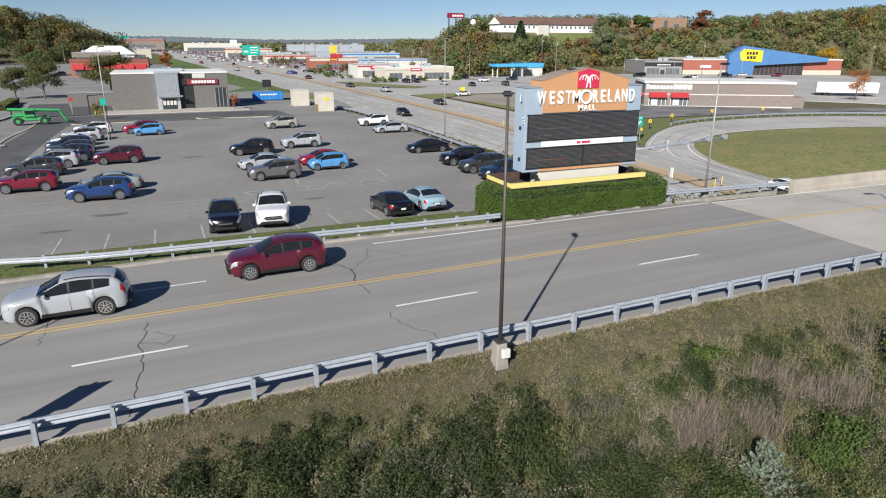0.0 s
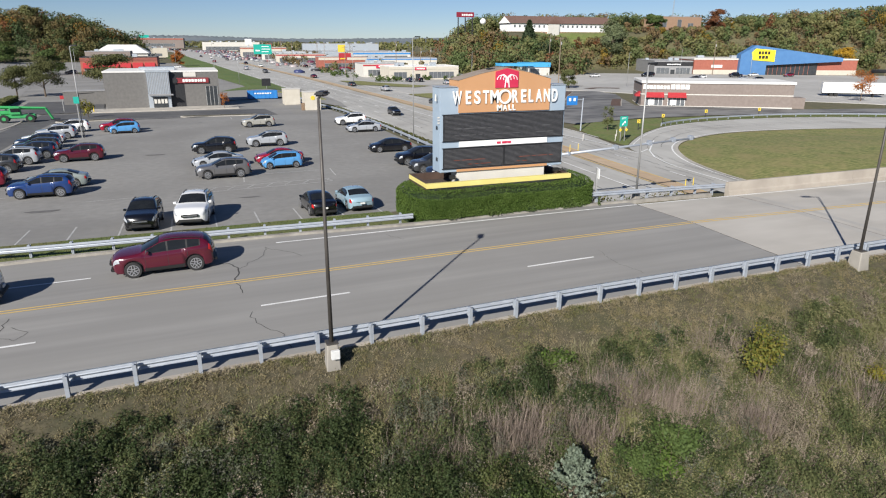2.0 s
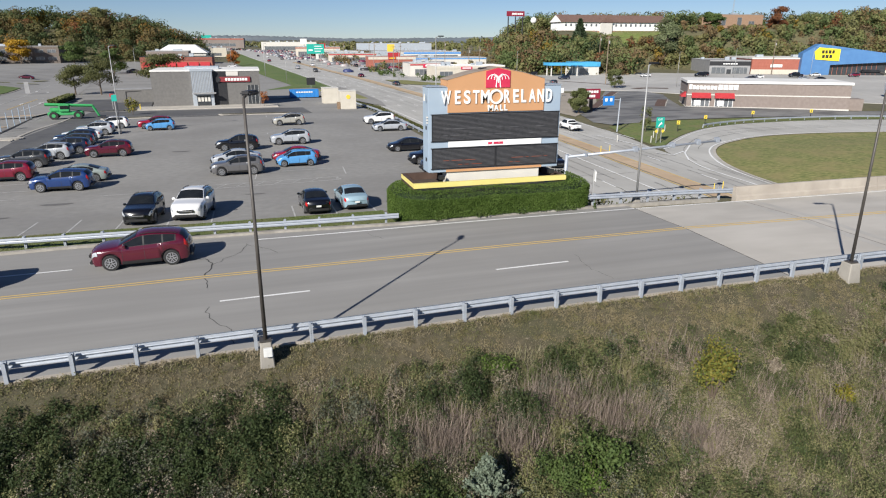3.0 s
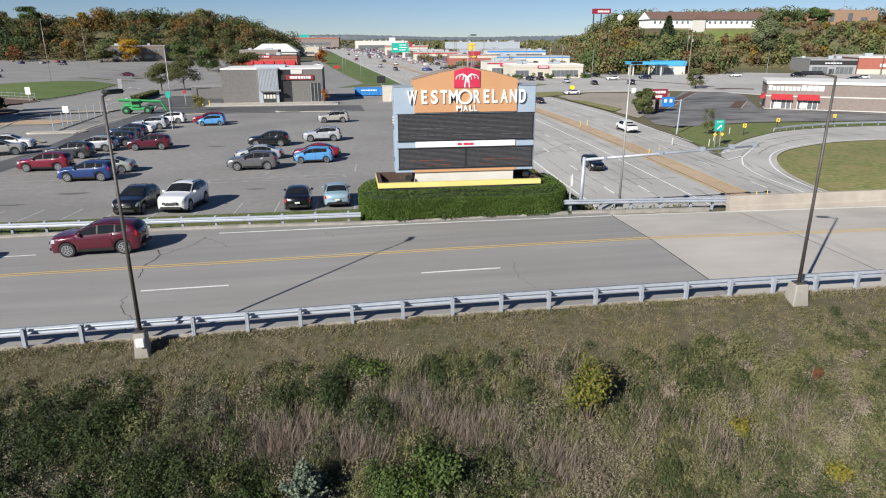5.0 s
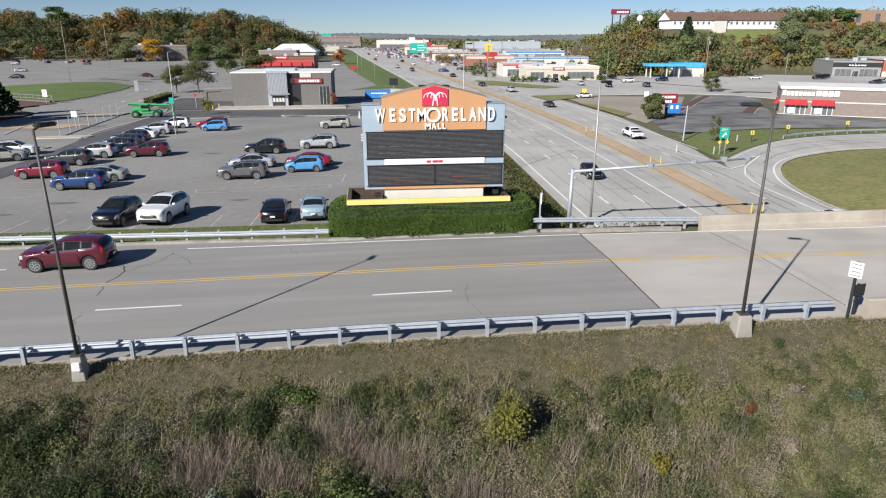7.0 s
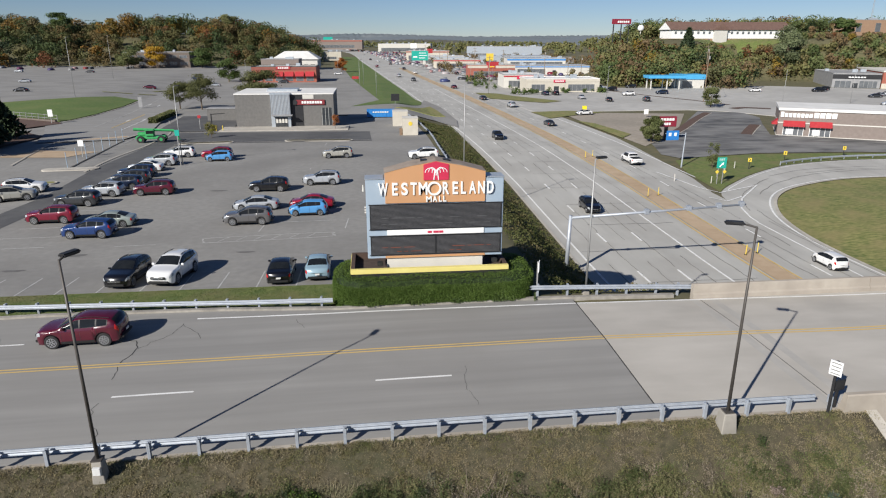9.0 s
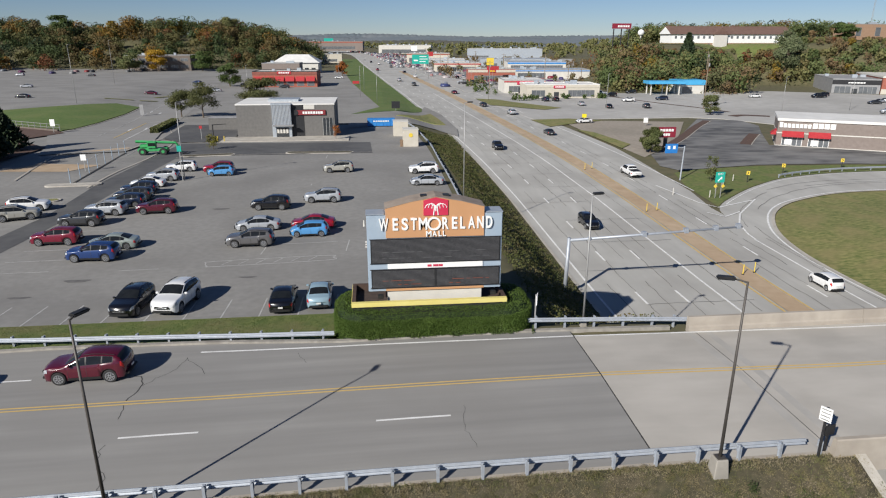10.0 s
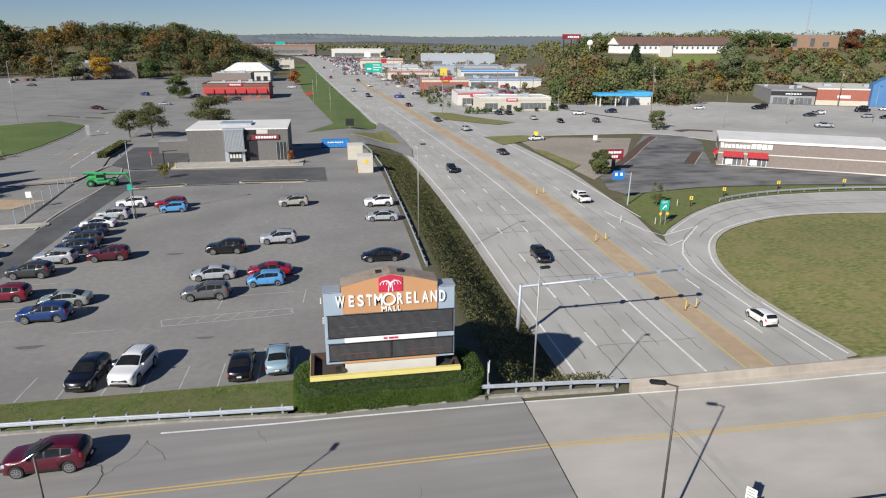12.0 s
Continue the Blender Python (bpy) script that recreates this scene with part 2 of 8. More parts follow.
M["cream"] = mat("cream_render", (0.50, 0.46, 0.38), (0.58, 0.54, 0.46), 0.8, 0.85, large=0.4, lscale=0.2, lcol=(0.53, 0.48, 0.39))
M["offwhite"] = mat("off_white_wall", (0.54, 0.52, 0.47), (0.63, 0.61, 0.56), 0.6, 0.85, large=0.4, lscale=0.15, lcol=(0.58, 0.56, 0.51))
M["greyroof"] = mat("grey_roof", (0.24, 0.24, 0.245), (0.32, 0.32, 0.32), 0.7, 0.85)
M["brownroof"] = mat("brown_shingle_roof", (0.13, 0.075, 0.06), (0.18, 0.11, 0.085), 0.8, 0.9)
M["window"] = mat("dark_window_glass", (0.03, 0.035, 0.04), (0.05, 0.055, 0.06), 1, 0.08, spec=0.7)
M["storeglass"] = mat("storefront_glass", (0.10, 0.11, 0.12), (0.16, 0.17, 0.18), 0.6, 0.1, spec=0.7)
M["skip"] = mat("blue_container_paint", (0.02, 0.18, 0.52), (0.035, 0.24, 0.58), 1.0, 0.55)
M["lift"] = mat("green_machine_paint", (0.04, 0.30, 0.09), (0.06, 0.38, 0.13), 2.0, 0.45)
M["teal_sign"] = mat("teal_road_sign", (0.015, 0.36, 0.28), (0.02, 0.40, 0.31), 2, 0.4)
M["blue_sign"] = mat("blue_road_sign", (0.02, 0.17, 0.50), (0.03, 0.20, 0.55), 2, 0.4)
M["yellow_sign"] = mat("yellow_road_sign", (0.72, 0.52, 0.05), (0.78, 0.58, 0.08), 2, 0.4)
M["lemon"] = mat("pale_yellow_paint", (0.68, 0.58, 0.17), (0.75, 0.66, 0.24), 1.0, 0.6, large=0.4, lscale=0.8, lcol=(0.66, 0.56, 0.2))
M["plaque"] = mat("deep_red_plaque", (0.20, 0.025, 0.03), (0.25, 0.035, 0.04), 2, 0.5)
M["bark"] = mat("bark", (0.09, 0.065, 0.045), (0.15, 0.115, 0.085), 4, 0.95, bump=0.5)
# Distance haze is put into the base colour: woods shifted to blue-grey.
M["hills"] = mat("far_woods_painted_haze", (0.11, 0.145, 0.165), (0.18, 0.20, 0.21), 0.02, 1.0, large=0.6, lscale=0.004, lcol=(0.19, 0.20, 0.21), detail=12)
M["tanbrick"] = mat("tan_brick", (0.30, 0.19, 0.125), (0.36, 0.235, 0.155), 1.0, 0.9)
M["haze1"] = mat("far_woods", (0.075, 0.085, 0.065), (0.12, 0.115, 0.08), 0.03, 1.0, large=0.5, lscale=0.006, lcol=(0.13, 0.10, 0.07), detail=9)
L = {}
L["autumn"] = leafmat("autumn_woods", [(0.135, 0.145, 0.06), (0.17, 0.16, 0.066), (0.195, 0.155, 0.07), (0.20, 0.135, 0.066), (0.17, 0.12, 0.068), (0.15, 0.135, 0.068), (0.125, 0.14, 0.06)], patch=0.05, vary=0.93, through_light=0.25)
L["olive"] = leafmat("olive_leaves", [(0.10, 0.125, 0.045), (0.14, 0.155, 0.06), (0.19, 0.18, 0.075)], patch=0.3)
L["gold"] = leafmat("golden_leaves", [(0.42, 0.24, 0.02), (0.50, 0.30, 0.03), (0.30, 0.20, 0.03)])
L["orange"] = leafmat("orange_leaves", [(0.32, 0.10, 0.02), (0.38, 0.14, 0.03), (0.24, 0.08, 0.03)])
L["green"] = leafmat("green_leaves", [(0.05, 0.085, 0.025), (0.085, 0.125, 0.035), (0.12, 0.15, 0.05)], patch=0.5)
L["dark"] = leafmat("dark_needles", [(0.02, 0.035, 0.015), (0.032, 0.05, 0.022), (0.045, 0.065, 0.03)], through_light=0.1)
L["hedge"] = leafmat("hedge_leaves", [(0.060, 0.105, 0.018), (0.088, 0.142, 0.027), (0.115, 0.172, 0.040)], patch=1.2)
L["weed"] = leafmat("weed_leaves", [(0.028, 0.05, 0.012), (0.05, 0.075, 0.018), (0.075, 0.095, 0.028), (0.11, 0.115, 0.045), (0.14, 0.115, 0.06), (0.10, 0.075, 0.045)], patch=0.45)
L["dry"] = leafmat("dry_grass", [(0.20, 0.165, 0.10), (0.27, 0.228, 0.145), (0.33, 0.28, 0.19), (0.19, 0.178, 0.085), (0.13, 0.148, 0.052), (0.17, 0.158, 0.072)], patch=0.9, vary=0.62)
L["straw"] = leafmat("dead_stalks", [(0.19, 0.15, 0.12), (0.28, 0.225, 0.185), (0.37, 0.305, 0.25)])
L["spruce"] = leafmat("blue_green_needles", [(0.035, 0.06, 0.04), (0.065, 0.10, 0.07), (0.10, 0.135, 0.10)])
L["lime"] = leafmat("yellow_green_leaves", [(0.20, 0.20, 0.025), (0.26, 0.22, 0.03), (0.13, 0.15, 0.025), (0.30, 0.22, 0.04)])
L["fresh"] = leafmat("fresh_green_leaves", [(0.07, 0.125, 0.02), (0.10, 0.155, 0.03), (0.13, 0.175, 0.05)])


# ---- building helpers ----
def obj(name, bm, material, smooth=False):
    me = bpy.data.meshes.new(name)
    bm.to_mesh(me)
    bm.free()
    if smooth:
        me.polygons.foreach_set("use_smooth", [True] * len(me.polygons))
    me.materials.append(material)
    return new(name, me)


def part(name, bm, material, parent, label="", smooth=False):
    """Links a bmesh as one mesh object under a thing or a part."""
    o = obj(name, bm, material, smooth)
    o.parent = parent
    if label:
        o["label"] = label
    return o


def shared(name, me, parent, m=None, color=None):
    """One more piece on a mesh that is already there."""
    o = new(name, me)
    o.parent = parent
    if m is not None:
        o.matrix_basis = m
    if color:
        o.color = color
    return o


def thing(name, m, label, category, group="", kind=""):
    e = new(name)
    e.empty_display_size = 0.2
    e.matrix_basis = m
    return tagged(e, label, category, group, kind)


def arrays(name, verts, faces, material, smooth=False):
    """A mesh from numpy arrays: verts (n, 3), faces (m, 3 or 4)."""
    verts, faces = np.asarray(verts, np.float32), np.asarray(faces, np.int32)
    me = bpy.data.meshes.new(name)
    k = faces.shape[1]
    me.vertices.add(len(verts))
    me.vertices.foreach_set("co", verts.ravel())
    me.loops.add(faces.size)
    me.loops.foreach_set("vertex_index", faces.ravel())
    me.polygons.add(len(faces))
    me.polygons.foreach_set("loop_start", np.arange(0, faces.size, k, dtype=np.int32))
    me.polygons.foreach_set("loop_total", np.full(len(faces), k, np.int32))
    if smooth:
        me.polygons.foreach_set("use_smooth", np.ones(len(faces), bool))
    me.update(calc_edges=True)
    me.materials.append(material)
    return new(name, me)


def box(x0, x1, y0, y1, z0, z1, bevel=0.0, bm=None):
    bm = bm or bmesh.new()
    made = bmesh.ops.create_cube(bm, size=1.0, matrix=Matrix.Translation(((x0 + x1) / 2, (y0 + y1) / 2, (z0 + z1) / 2)) @ Matrix.Diagonal((x1 - x0, y1 - y0, z1 - z0, 1)))
    if bevel:
        edges = list({e for v in made["verts"] for e in v.link_edges})
        bmesh.ops.bevel(bm, geom=edges, offset=bevel, segments=2, affect="EDGES", clamp_overlap=True)
    return bm


def rod(a, b, r0, r1=None, seg=10, bm=None):
    """A tapered rod from a to b."""
    bm = bm or bmesh.new()
    a, b = Vector(a), Vector(b)
    d = b - a
    turn = d.to_track_quat("Z", "Y").to_matrix().to_4x4()
    bmesh.ops.create_cone(bm, cap_ends=True, segments=seg, radius1=r0, radius2=r1 if r1 is not None else r0, depth=d.length, matrix=Matrix.Translation((a + b) / 2) @ turn)
    return bm


def prism(points, depth, bm=None):
    """An outline in x and z, given depth along +y from y = 0."""
    bm = bm or bmesh.new()
    front = [bm.verts.new((x, 0, z)) for x, z in points]
    back = [bm.verts.new((x, depth, z)) for x, z in points]
    n = len(points)
    bm.faces.new(front)
    bm.faces.new(back[::-1])
    for k in range(n):
        bm.faces.new((front[k], back[k], back[(k + 1) % n], front[(k + 1) % n]))
    bmesh.ops.recalc_face_normals(bm, faces=bm.faces)
    return bm


def sweep(profile, stations, closed=False, bm=None):
    """Rings of points: each station maps a profile point to a place; neighbours are bridged."""
    bm = bm or bmesh.new()
    rings = [[bm.verts.new(s(*p)) for p in profile] for s in stations]
    n = len(profile)
    for a, b in zip(rings, rings[1:]):
        for k in range(n if closed else n - 1):
            bm.faces.new((a[k], a[(k + 1) % n], b[(k + 1) % n], b[k]))
    if closed:
        bm.faces.new(rings[0][::-1])
        bm.faces.new(rings[-1])
    bmesh.ops.recalc_face_normals(bm, faces=bm.faces)
    return bm


def words(text, size, depth, name="letters", bold=0.0):
    """Built-in font as a mesh, standing in x and z with its foot at z = 0, centred on x."""
    cu = bpy.data.curves.new(name, "FONT")
    cu.body, cu.size, cu.extrude, cu.align_x, cu.offset = text, size, depth / 2, "CENTER", bold
    tmp = bpy.data.objects.new(name, cu)
    scene.collection.objects.link(tmp)
    dg = bpy.context.evaluated_depsgraph_get()
    me = bpy.data.meshes.new_from_object(tmp.evaluated_get(dg))
    bpy.data.objects.remove(tmp)
    bm = bmesh.new()
    bm.from_mesh(me)
    bmesh.ops.transform(bm, matrix=Matrix.Rotation(radians(90), 4, "X"), verts=bm.verts)
    return bm


# ---- the lie of the land ----
def sstep(a, b, v):
    t = np.clip((np.asarray(v, float) - a) / (b - a), 0, 1)
    return t * t * (3 - 2 * t)


def lot_z(y):
    return np.interp(y, [33, 38, 43.5, 52, 60, 90, 112, 130, 160, 250, 400, 1000, 3000], [-0.6, -0.92, -1.2, -1.34, -1.4, -1.5, -1.9, -2.5, -2.8, -3.0, -2.7, -0.5, 3])


def hwy_z(y):
    return np.interp(y, [20, 55, 120, 250, 400, 1000, 3000], [-7.0, -6.7, -5.0, -3.6, -2.6, -0.4, 3])


def east_z(y):
    return np.interp(y, [20, 45, 85, 100, 115, 160, 250, 400, 1000, 3000], [-6.8, -6.6, -5.9, -5.4, -4.8, -4.4, -4.0, -2.8, -0.4, 3])


def bend(y):
    """How far the highway has turned from its straight line at y."""
    return np.interp(y, [90, 110, 141, 180, 247, 320, 400, 526, 690, 790, 870, 1000, 1400], [0, -0.5, -1.8, -4.2, -8.6, -14, -19.5, -28, -37, -45, -58, -90, -200])


def rz(x, y):
    """The near road's surface: it climbs gently to the bridge and falls off to both sides of its crown."""
    return np.interp(x, [-140, -60, -10, 0, 8, 12, 20, 24, 32.4, 200], [-2.0, -1.2, -0.56, -0.43, -0.3, -0.25, -0.1, -0.06, 0, 0]) - 0.02 * np.abs(np.asarray(y, float) - 26)


def kerb_y(x):
    return np.interp(x, [-60, -8, 0, 11, 18, 30, 40], [33.3, 33.3, 33.45, 32.85, 31.95, 31.95, 31.5])


def land(x, y):
    x, y = np.asarray(x, float), np.asarray(y, float)
    lz, hz, ez = lot_z(y), hwy_z(y), east_z(y)
    off = bend(y)
    # upper lot beyond the green bank, west
    up = sstep(-36, -60, x + 0.12 * (y - 140)) * sstep(132, 190, y + 0.35 * (x + 40))
    lz = lz + 1.6 * up * sstep(440, 240, y)
    s = sstep(31.2, 40.8, x - off)
    z = lz * (1 - s) + hz * s
    e = sstep(71.5, 78, x - off)
    z = z * (1 - e) + ez * e
    # mown oval inside the ramp
    z = z + 0.9 * np.exp(-(((x - 100) / 22) ** 2 + ((y - 64) / 16) ** 2) ** 2)
    # bank from the road's shoulder
    z = np.where((x < 41) & (x > 17) & (y > 31.8), np.maximum(z, rz(x, 32.0) - 0.1 - np.maximum(y - 33.2, 0) * 0.62), z)
    # eastern hill with the hotel
    q = 0.41 * x + 0.91 * y
    near_store = sstep(165, 200, x)
    q0 = 292 + 62 * near_store
    rise = sstep(0, 1, (q - q0) / (62 - 36 * near_store)) * sstep(0, 32, x - (24 + 0.31 * (y + 4)))
    z = z + rise * (18.5 + 1.8 * sstep(238, 262, x) + 8 * sstep(330, 460, x)) * (1 - 0.75 * sstep(430, 640, y))
    # western hill
    z = z + (19 + 2.5 * np.sin(x * 0.045 + 0.8) + 1.5 * np.sin(x * 0.11)) * sstep(455, 540, y - 0.12 * (x + 100)) * sstep(0, -45, x + 22 + 0.08 * (y - 500)) * (1 - 0.5 * sstep(700, 1100, y))
    # the southern side of the road
    emb = np.maximum(rz(x, 18.0) + 0.11 - np.maximum(17.75 - y, 0) * 0.43, -7.0)
    road = np.where(x < 40.3, rz(x, y) - 0.15, -7.0)
    z = np.where(y < 18.16, np.where(x < 41.7, emb, -7.0), np.where(y < kerb_y(x), road, z))
    return z


# ---- ground and paving ----
def axis(parts):
    out = []
    for a, b, step in parts:
        out += list(np.arange(a, b, step))
    return np.array(out + [parts[-1][1]])


gx = axis([(-4200, -1200, 300), (-1200, -300, 60), (-300, -70, 10), (-70, 30, 1.5), (30, 46, 0.6), (46, 140, 1.5), (140, 420, 8), (420, 1200, 60), (1200, 4200, 300)])
gy = axis([(-300, -20, 20), (-20, 6, 2), (6, 18, 0.5), (18, 40, 0.6), (40, 140, 1.5), (140, 320, 4), (320, 600, 8), (600, 1500, 45), (1500, 4800, 220)])
GX, GY = np.meshgrid(gx, gy)
GZ = land(GX, GY)
GZ = GZ + sstep(1500, 3400, GY) * 26 * (0.6 + 0.4 * np.sin(GX / 310 + 1.1 * np.sin(GX / 97)) * np.cos(GY / 420))
small = 0.05 * np.sin(GX * 1.7 + np.sin(GY * 2.3)) * np.sin(GY * 1.9)
GZ = GZ + small * ((GY < 16.5) & (GY > 4))
nxg = len(gx)
idx = np.arange(len(gy) * nxg).reshape(len(gy), nxg)
quads = np.stack([idx[:-1, :-1], idx[:-1, 1:], idx[1:, 1:], idx[1:, :-1]], -1).reshape(-1, 4)
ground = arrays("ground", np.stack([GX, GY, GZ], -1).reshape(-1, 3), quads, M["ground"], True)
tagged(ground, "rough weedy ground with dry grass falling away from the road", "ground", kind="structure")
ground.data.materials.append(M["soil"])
# Ground beyond 1300 m takes the blue-grey with haze painted in.
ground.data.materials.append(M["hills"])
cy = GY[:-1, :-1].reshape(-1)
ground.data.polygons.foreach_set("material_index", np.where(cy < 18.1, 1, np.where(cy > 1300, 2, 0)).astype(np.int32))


def sheet(name, outline, lift, material, label, category, step=4.0, skirt=0.0, kind="structure", parent=None, zfun=None):
    """Paving or turf over the land: an outline in plan, cut along a grid and laid on the land."""
    bm = bmesh.new()
    bm.faces.new([bm.verts.new((x, y, 0)) for x, y in outline])
    for ax in (0, 1):
        vals = [p[ax] for p in outline]
        v = math.floor(min(vals) / step) * step + step
        while v < max(vals):
            co, no = [0, 0, 0], [0, 0, 0]
            co[ax], no[ax] = v, 1
            bmesh.ops.bisect_plane(bm, geom=bm.verts[:] + bm.edges[:] + bm.faces[:], plane_co=co, plane_no=no)
            v += step
    if skirt:
        rim = [e for e in bm.edges if len(e.link_faces) == 1]
        low = bmesh.ops.extrude_edge_only(bm, edges=rim)
        down = {v for v in low["geom"] if isinstance(v, bmesh.types.BMVert)}
    else:
        down = set()
    zs = (zfun or land)([v.co.x for v in bm.verts], [v.co.y for v in bm.verts])
    for v, z in zip(bm.verts, zs):
        v.co.z = float(z) + lift - (skirt if v in down else 0)
    bmesh.ops.recalc_face_normals(bm, faces=bm.faces)
    up = sum(f.normal.z for f in bm.faces)
    if up < 0:
        bmesh.ops.reverse_faces(bm, faces=bm.faces)
    o = obj(name, bm, material)
    if parent:
        o.parent = parent
        return o
    return tagged(o, label, category, kind=kind)


def ribbon(points, width, bm=None, lift=0.0, flat=None):
    """A strip of constant width along points in plan, on the land or at one height."""
    bm = bm or bmesh.new()
    pts = [Vector((x, y)) for x, y in points]
    rows = []
    for k, p in enumerate(pts):
        d = (pts[min(k + 1, len(pts) - 1)] - pts[max(k - 1, 0)]).normalized()
        n = Vector((-d.y, d.x)) * width / 2
        pair = []
        for q in (p + n, p - n):
            z = flat + float(rz(q.x, q.y)) if flat is not None else float(land(q.x, q.y))
            pair.append(bm.verts.new((q.x, q.y, z + lift)))
        rows.append(pair)
    for a, b in zip(rows, rows[1:]):
        bm.faces.new((a[0], a[1], b[1], b[0]))
    return bm


def hway(x, y0, y1, step=4.0):
    """Points along the highway at its own x."""
    n = max(2, int((y1 - y0) / step) + 1)
    return [(x + float(bend(y)), y) for y in np.linspace(y0, y1, n)]


def curve_pts(ctrl, n=8):
    """A smooth line through control points."""
    out = []
    P = [Vector(c) for c in ctrl]
    for k in range(len(P) - 1):
        p0, p1, p2, p3 = P[max(k - 1, 0)], P[k], P[k + 1], P[min(k + 2, len(P) - 1)]
        for j in range(n):
            t = j / n
            out.append(tuple(0.5 * ((2 * p1) + (p2 - p0) * t + (2 * p0 - 5 * p1 + 4 * p2 - p3) * t * t + (3 * p1 - p0 - 3 * p2 + p3) * t ** 3)))
    return out + [tuple(P[-1])]


# near road: asphalt, then the concrete bridge deck
def slab(name, x0, x1, y0, y1, z0, z1, material, label, category):
    bm = box(x0, x1, y0, y1, z0, z1)
    v = math.ceil(x0 / 4) * 4 + 0.01
    while v < x1:
        bmesh.ops.bisect_plane(bm, geom=bm.verts[:] + bm.edges[:] + bm.faces[:], plane_co=(v, 0, 0), plane_no=(1, 0, 0))
        v += 4
    if y0 < 26 < y1:
        bmesh.ops.bisect_plane(bm, geom=bm.verts[:] + bm.edges[:] + bm.faces[:], plane_co=(0, 26, 0), plane_no=(0, 1, 0))
    for q in bm.verts:
        q.co.z += float(rz(q.co.x, q.co.y))
    return tagged(obj(name, bm, material), label, category, kind="structure")


def centre_y(x):
    return float(np.interp(x, [-60, 0, 20, 33, 46, 60], [26.3, 26.35, 26.15, 26.15, 25.72, 25.75]))


def edge_y(x):
    return float(np.interp(x, [9, 16.5, 32.4, 50, 60], [31.92, 31.58, 31.15, 30.6, 30.6]))


roadline = [(x, float(kerb_y(x)) + 0.05) for x in (-140, -60, -8, -4, 0, 4, 8, 11, 14, 18, 24, 30, 32.42)]
road = sheet("road", [(-140, 18.3), (32.42, 18.3)] + roadline[::-1], 0.0, M["road"], "worn grey asphalt road with cracks and lane lines", "road", step=2.6, skirt=0.3, zfun=rz)
deck = slab("bridge_deck", 32.5, 170, 18.3, 31.05, -0.7, 0.0, M["deck"], "pale concrete bridge deck carrying the road", "bridge")
for o, x0, x1 in ((road, -140, 32.42), (deck, 32.5, 120)):
    for dy in (-0.14, 0.14):
        part("centre_line", ribbon([(x, centre_y(x) + dy) for x in np.linspace(x0, x1, 50)], 0.115, flat=0.006), M["yellow"], o, "yellow painted line")
    part("edge_line", ribbon([(x, edge_y(x)) for x in np.linspace(max(x0, 9.5), x1, 30)], 0.16, flat=0.006), M["white"], o, "white painted line")
for x0, y0 in [(-3.9, 22.85), (7.78, 23.15), (20.0, 23.05), (-15.7, 22.7), (-2.85, 29.55), (-14.5, 29.3)]:
    part("lane_dash", ribbon([(x0, y0), (x0 + 1.8, y0 + 0.02), (x0 + 3.7, y0 + 0.02)], 0.13, flat=0.006), M["white"], road, "white painted dash")
slab("joint_strip", 32.42, 32.5, 18.3, 31.4, -0.2, -0.012, M["tar"], "dark tarred expansion joint", "joint")
bm = ribbon([(40.35, 31.0), (40.55, 25.9), (40.75, 18.4)], 0.06, flat=0.005)
part("deck_joint", bm, M["oil"], deck, "dark joint seal")
for x in (39.95, 41.15):
    part("joint_edge", ribbon([(x, 31.0), (x + 0.2, 25.9), (x + 0.4, 18.4)], 0.5, flat=0.004), M["patch"], deck, "grey patched concrete")


def crack(pts, w=0.05, seed=1):
    rng = random.Random(seed)
    out = []
    for (ax, ay), (bx, by) in zip(pts, pts[1:]):
        n = max(2, int(math.hypot(bx - ax, by - ay) / 0.3))
        for k in range(n):
            t = k / n
            out.append((ax + (bx - ax) * t + rng.uniform(-0.1, 0.1), ay + (by - ay) * t + rng.uniform(-0.1, 0.1)))
    out.append(pts[-1])
    return ribbon(out, w, flat=0.005)


for k, (pts, w) in enumerate([
    ([(6.4, 29.3), (6.9, 29.2), (7.3, 28.0), (7.0, 26.4)], 0.07), ([(7.1, 26.0), (7.2, 24.8)], 0.04), ([(7.3, 22.6), (7.4, 21.6), (8.2, 20.2), (8.4, 19.0)], 0.03),
    ([(7.3, 28.0), (8.6, 29.9), (8.9, 31.2)], 0.03), ([(-1.5, 25.6), (-1.8, 23.7), (-1.7, 22.0), (-1.9, 20.4), (-2.0, 18.8)], 0.04),
    ([(-1.8, 23.7), (-0.9, 23.3), (-0.7, 24.0), (-1.3, 24.6)], 0.03), ([(8.8, 31.2), (10.0, 29.8), (10.4, 29.0)], 0.03),
    ([(24.5, 24.0), (24.3, 21.8), (24.6, 20.4)], 0.015), ([(-6.0, 30.8), (-5.0, 28.0), (-5.2, 25.0)], 0.03), ([(15.4, 31.0), (16.0, 29.6)], 0.02)]):
    part("crack", crack(pts, w * 0.85, k), M["tar"], road, "dark crack in the asphalt")
# kerbs
slab("kerb", -140, 40.34, 18.15, 18.3, -0.5, 0.12, M["parapet"], "pale worn concrete kerb under the guard rail", "kerb")
far_line = [(float(x), float(kerb_y(x)) + 0.2) for x in np.arange(-60, 40.2, 1.5)]
bm = bmesh.new()
ribbon(far_line, 0.3, bm, flat=0.13)
ret = bmesh.ops.extrude_face_region(bm, geom=bm.faces[:])
for v in ret["geom"]:
    if isinstance(v, bmesh.types.BMVert):
        v.co.z -= 0.5
bmesh.ops.recalc_face_normals(bm, faces=bm.faces)
tagged(obj("kerb", bm, M["footing"]), "low concrete kerb with patchy dirt", "kerb", kind="structure")
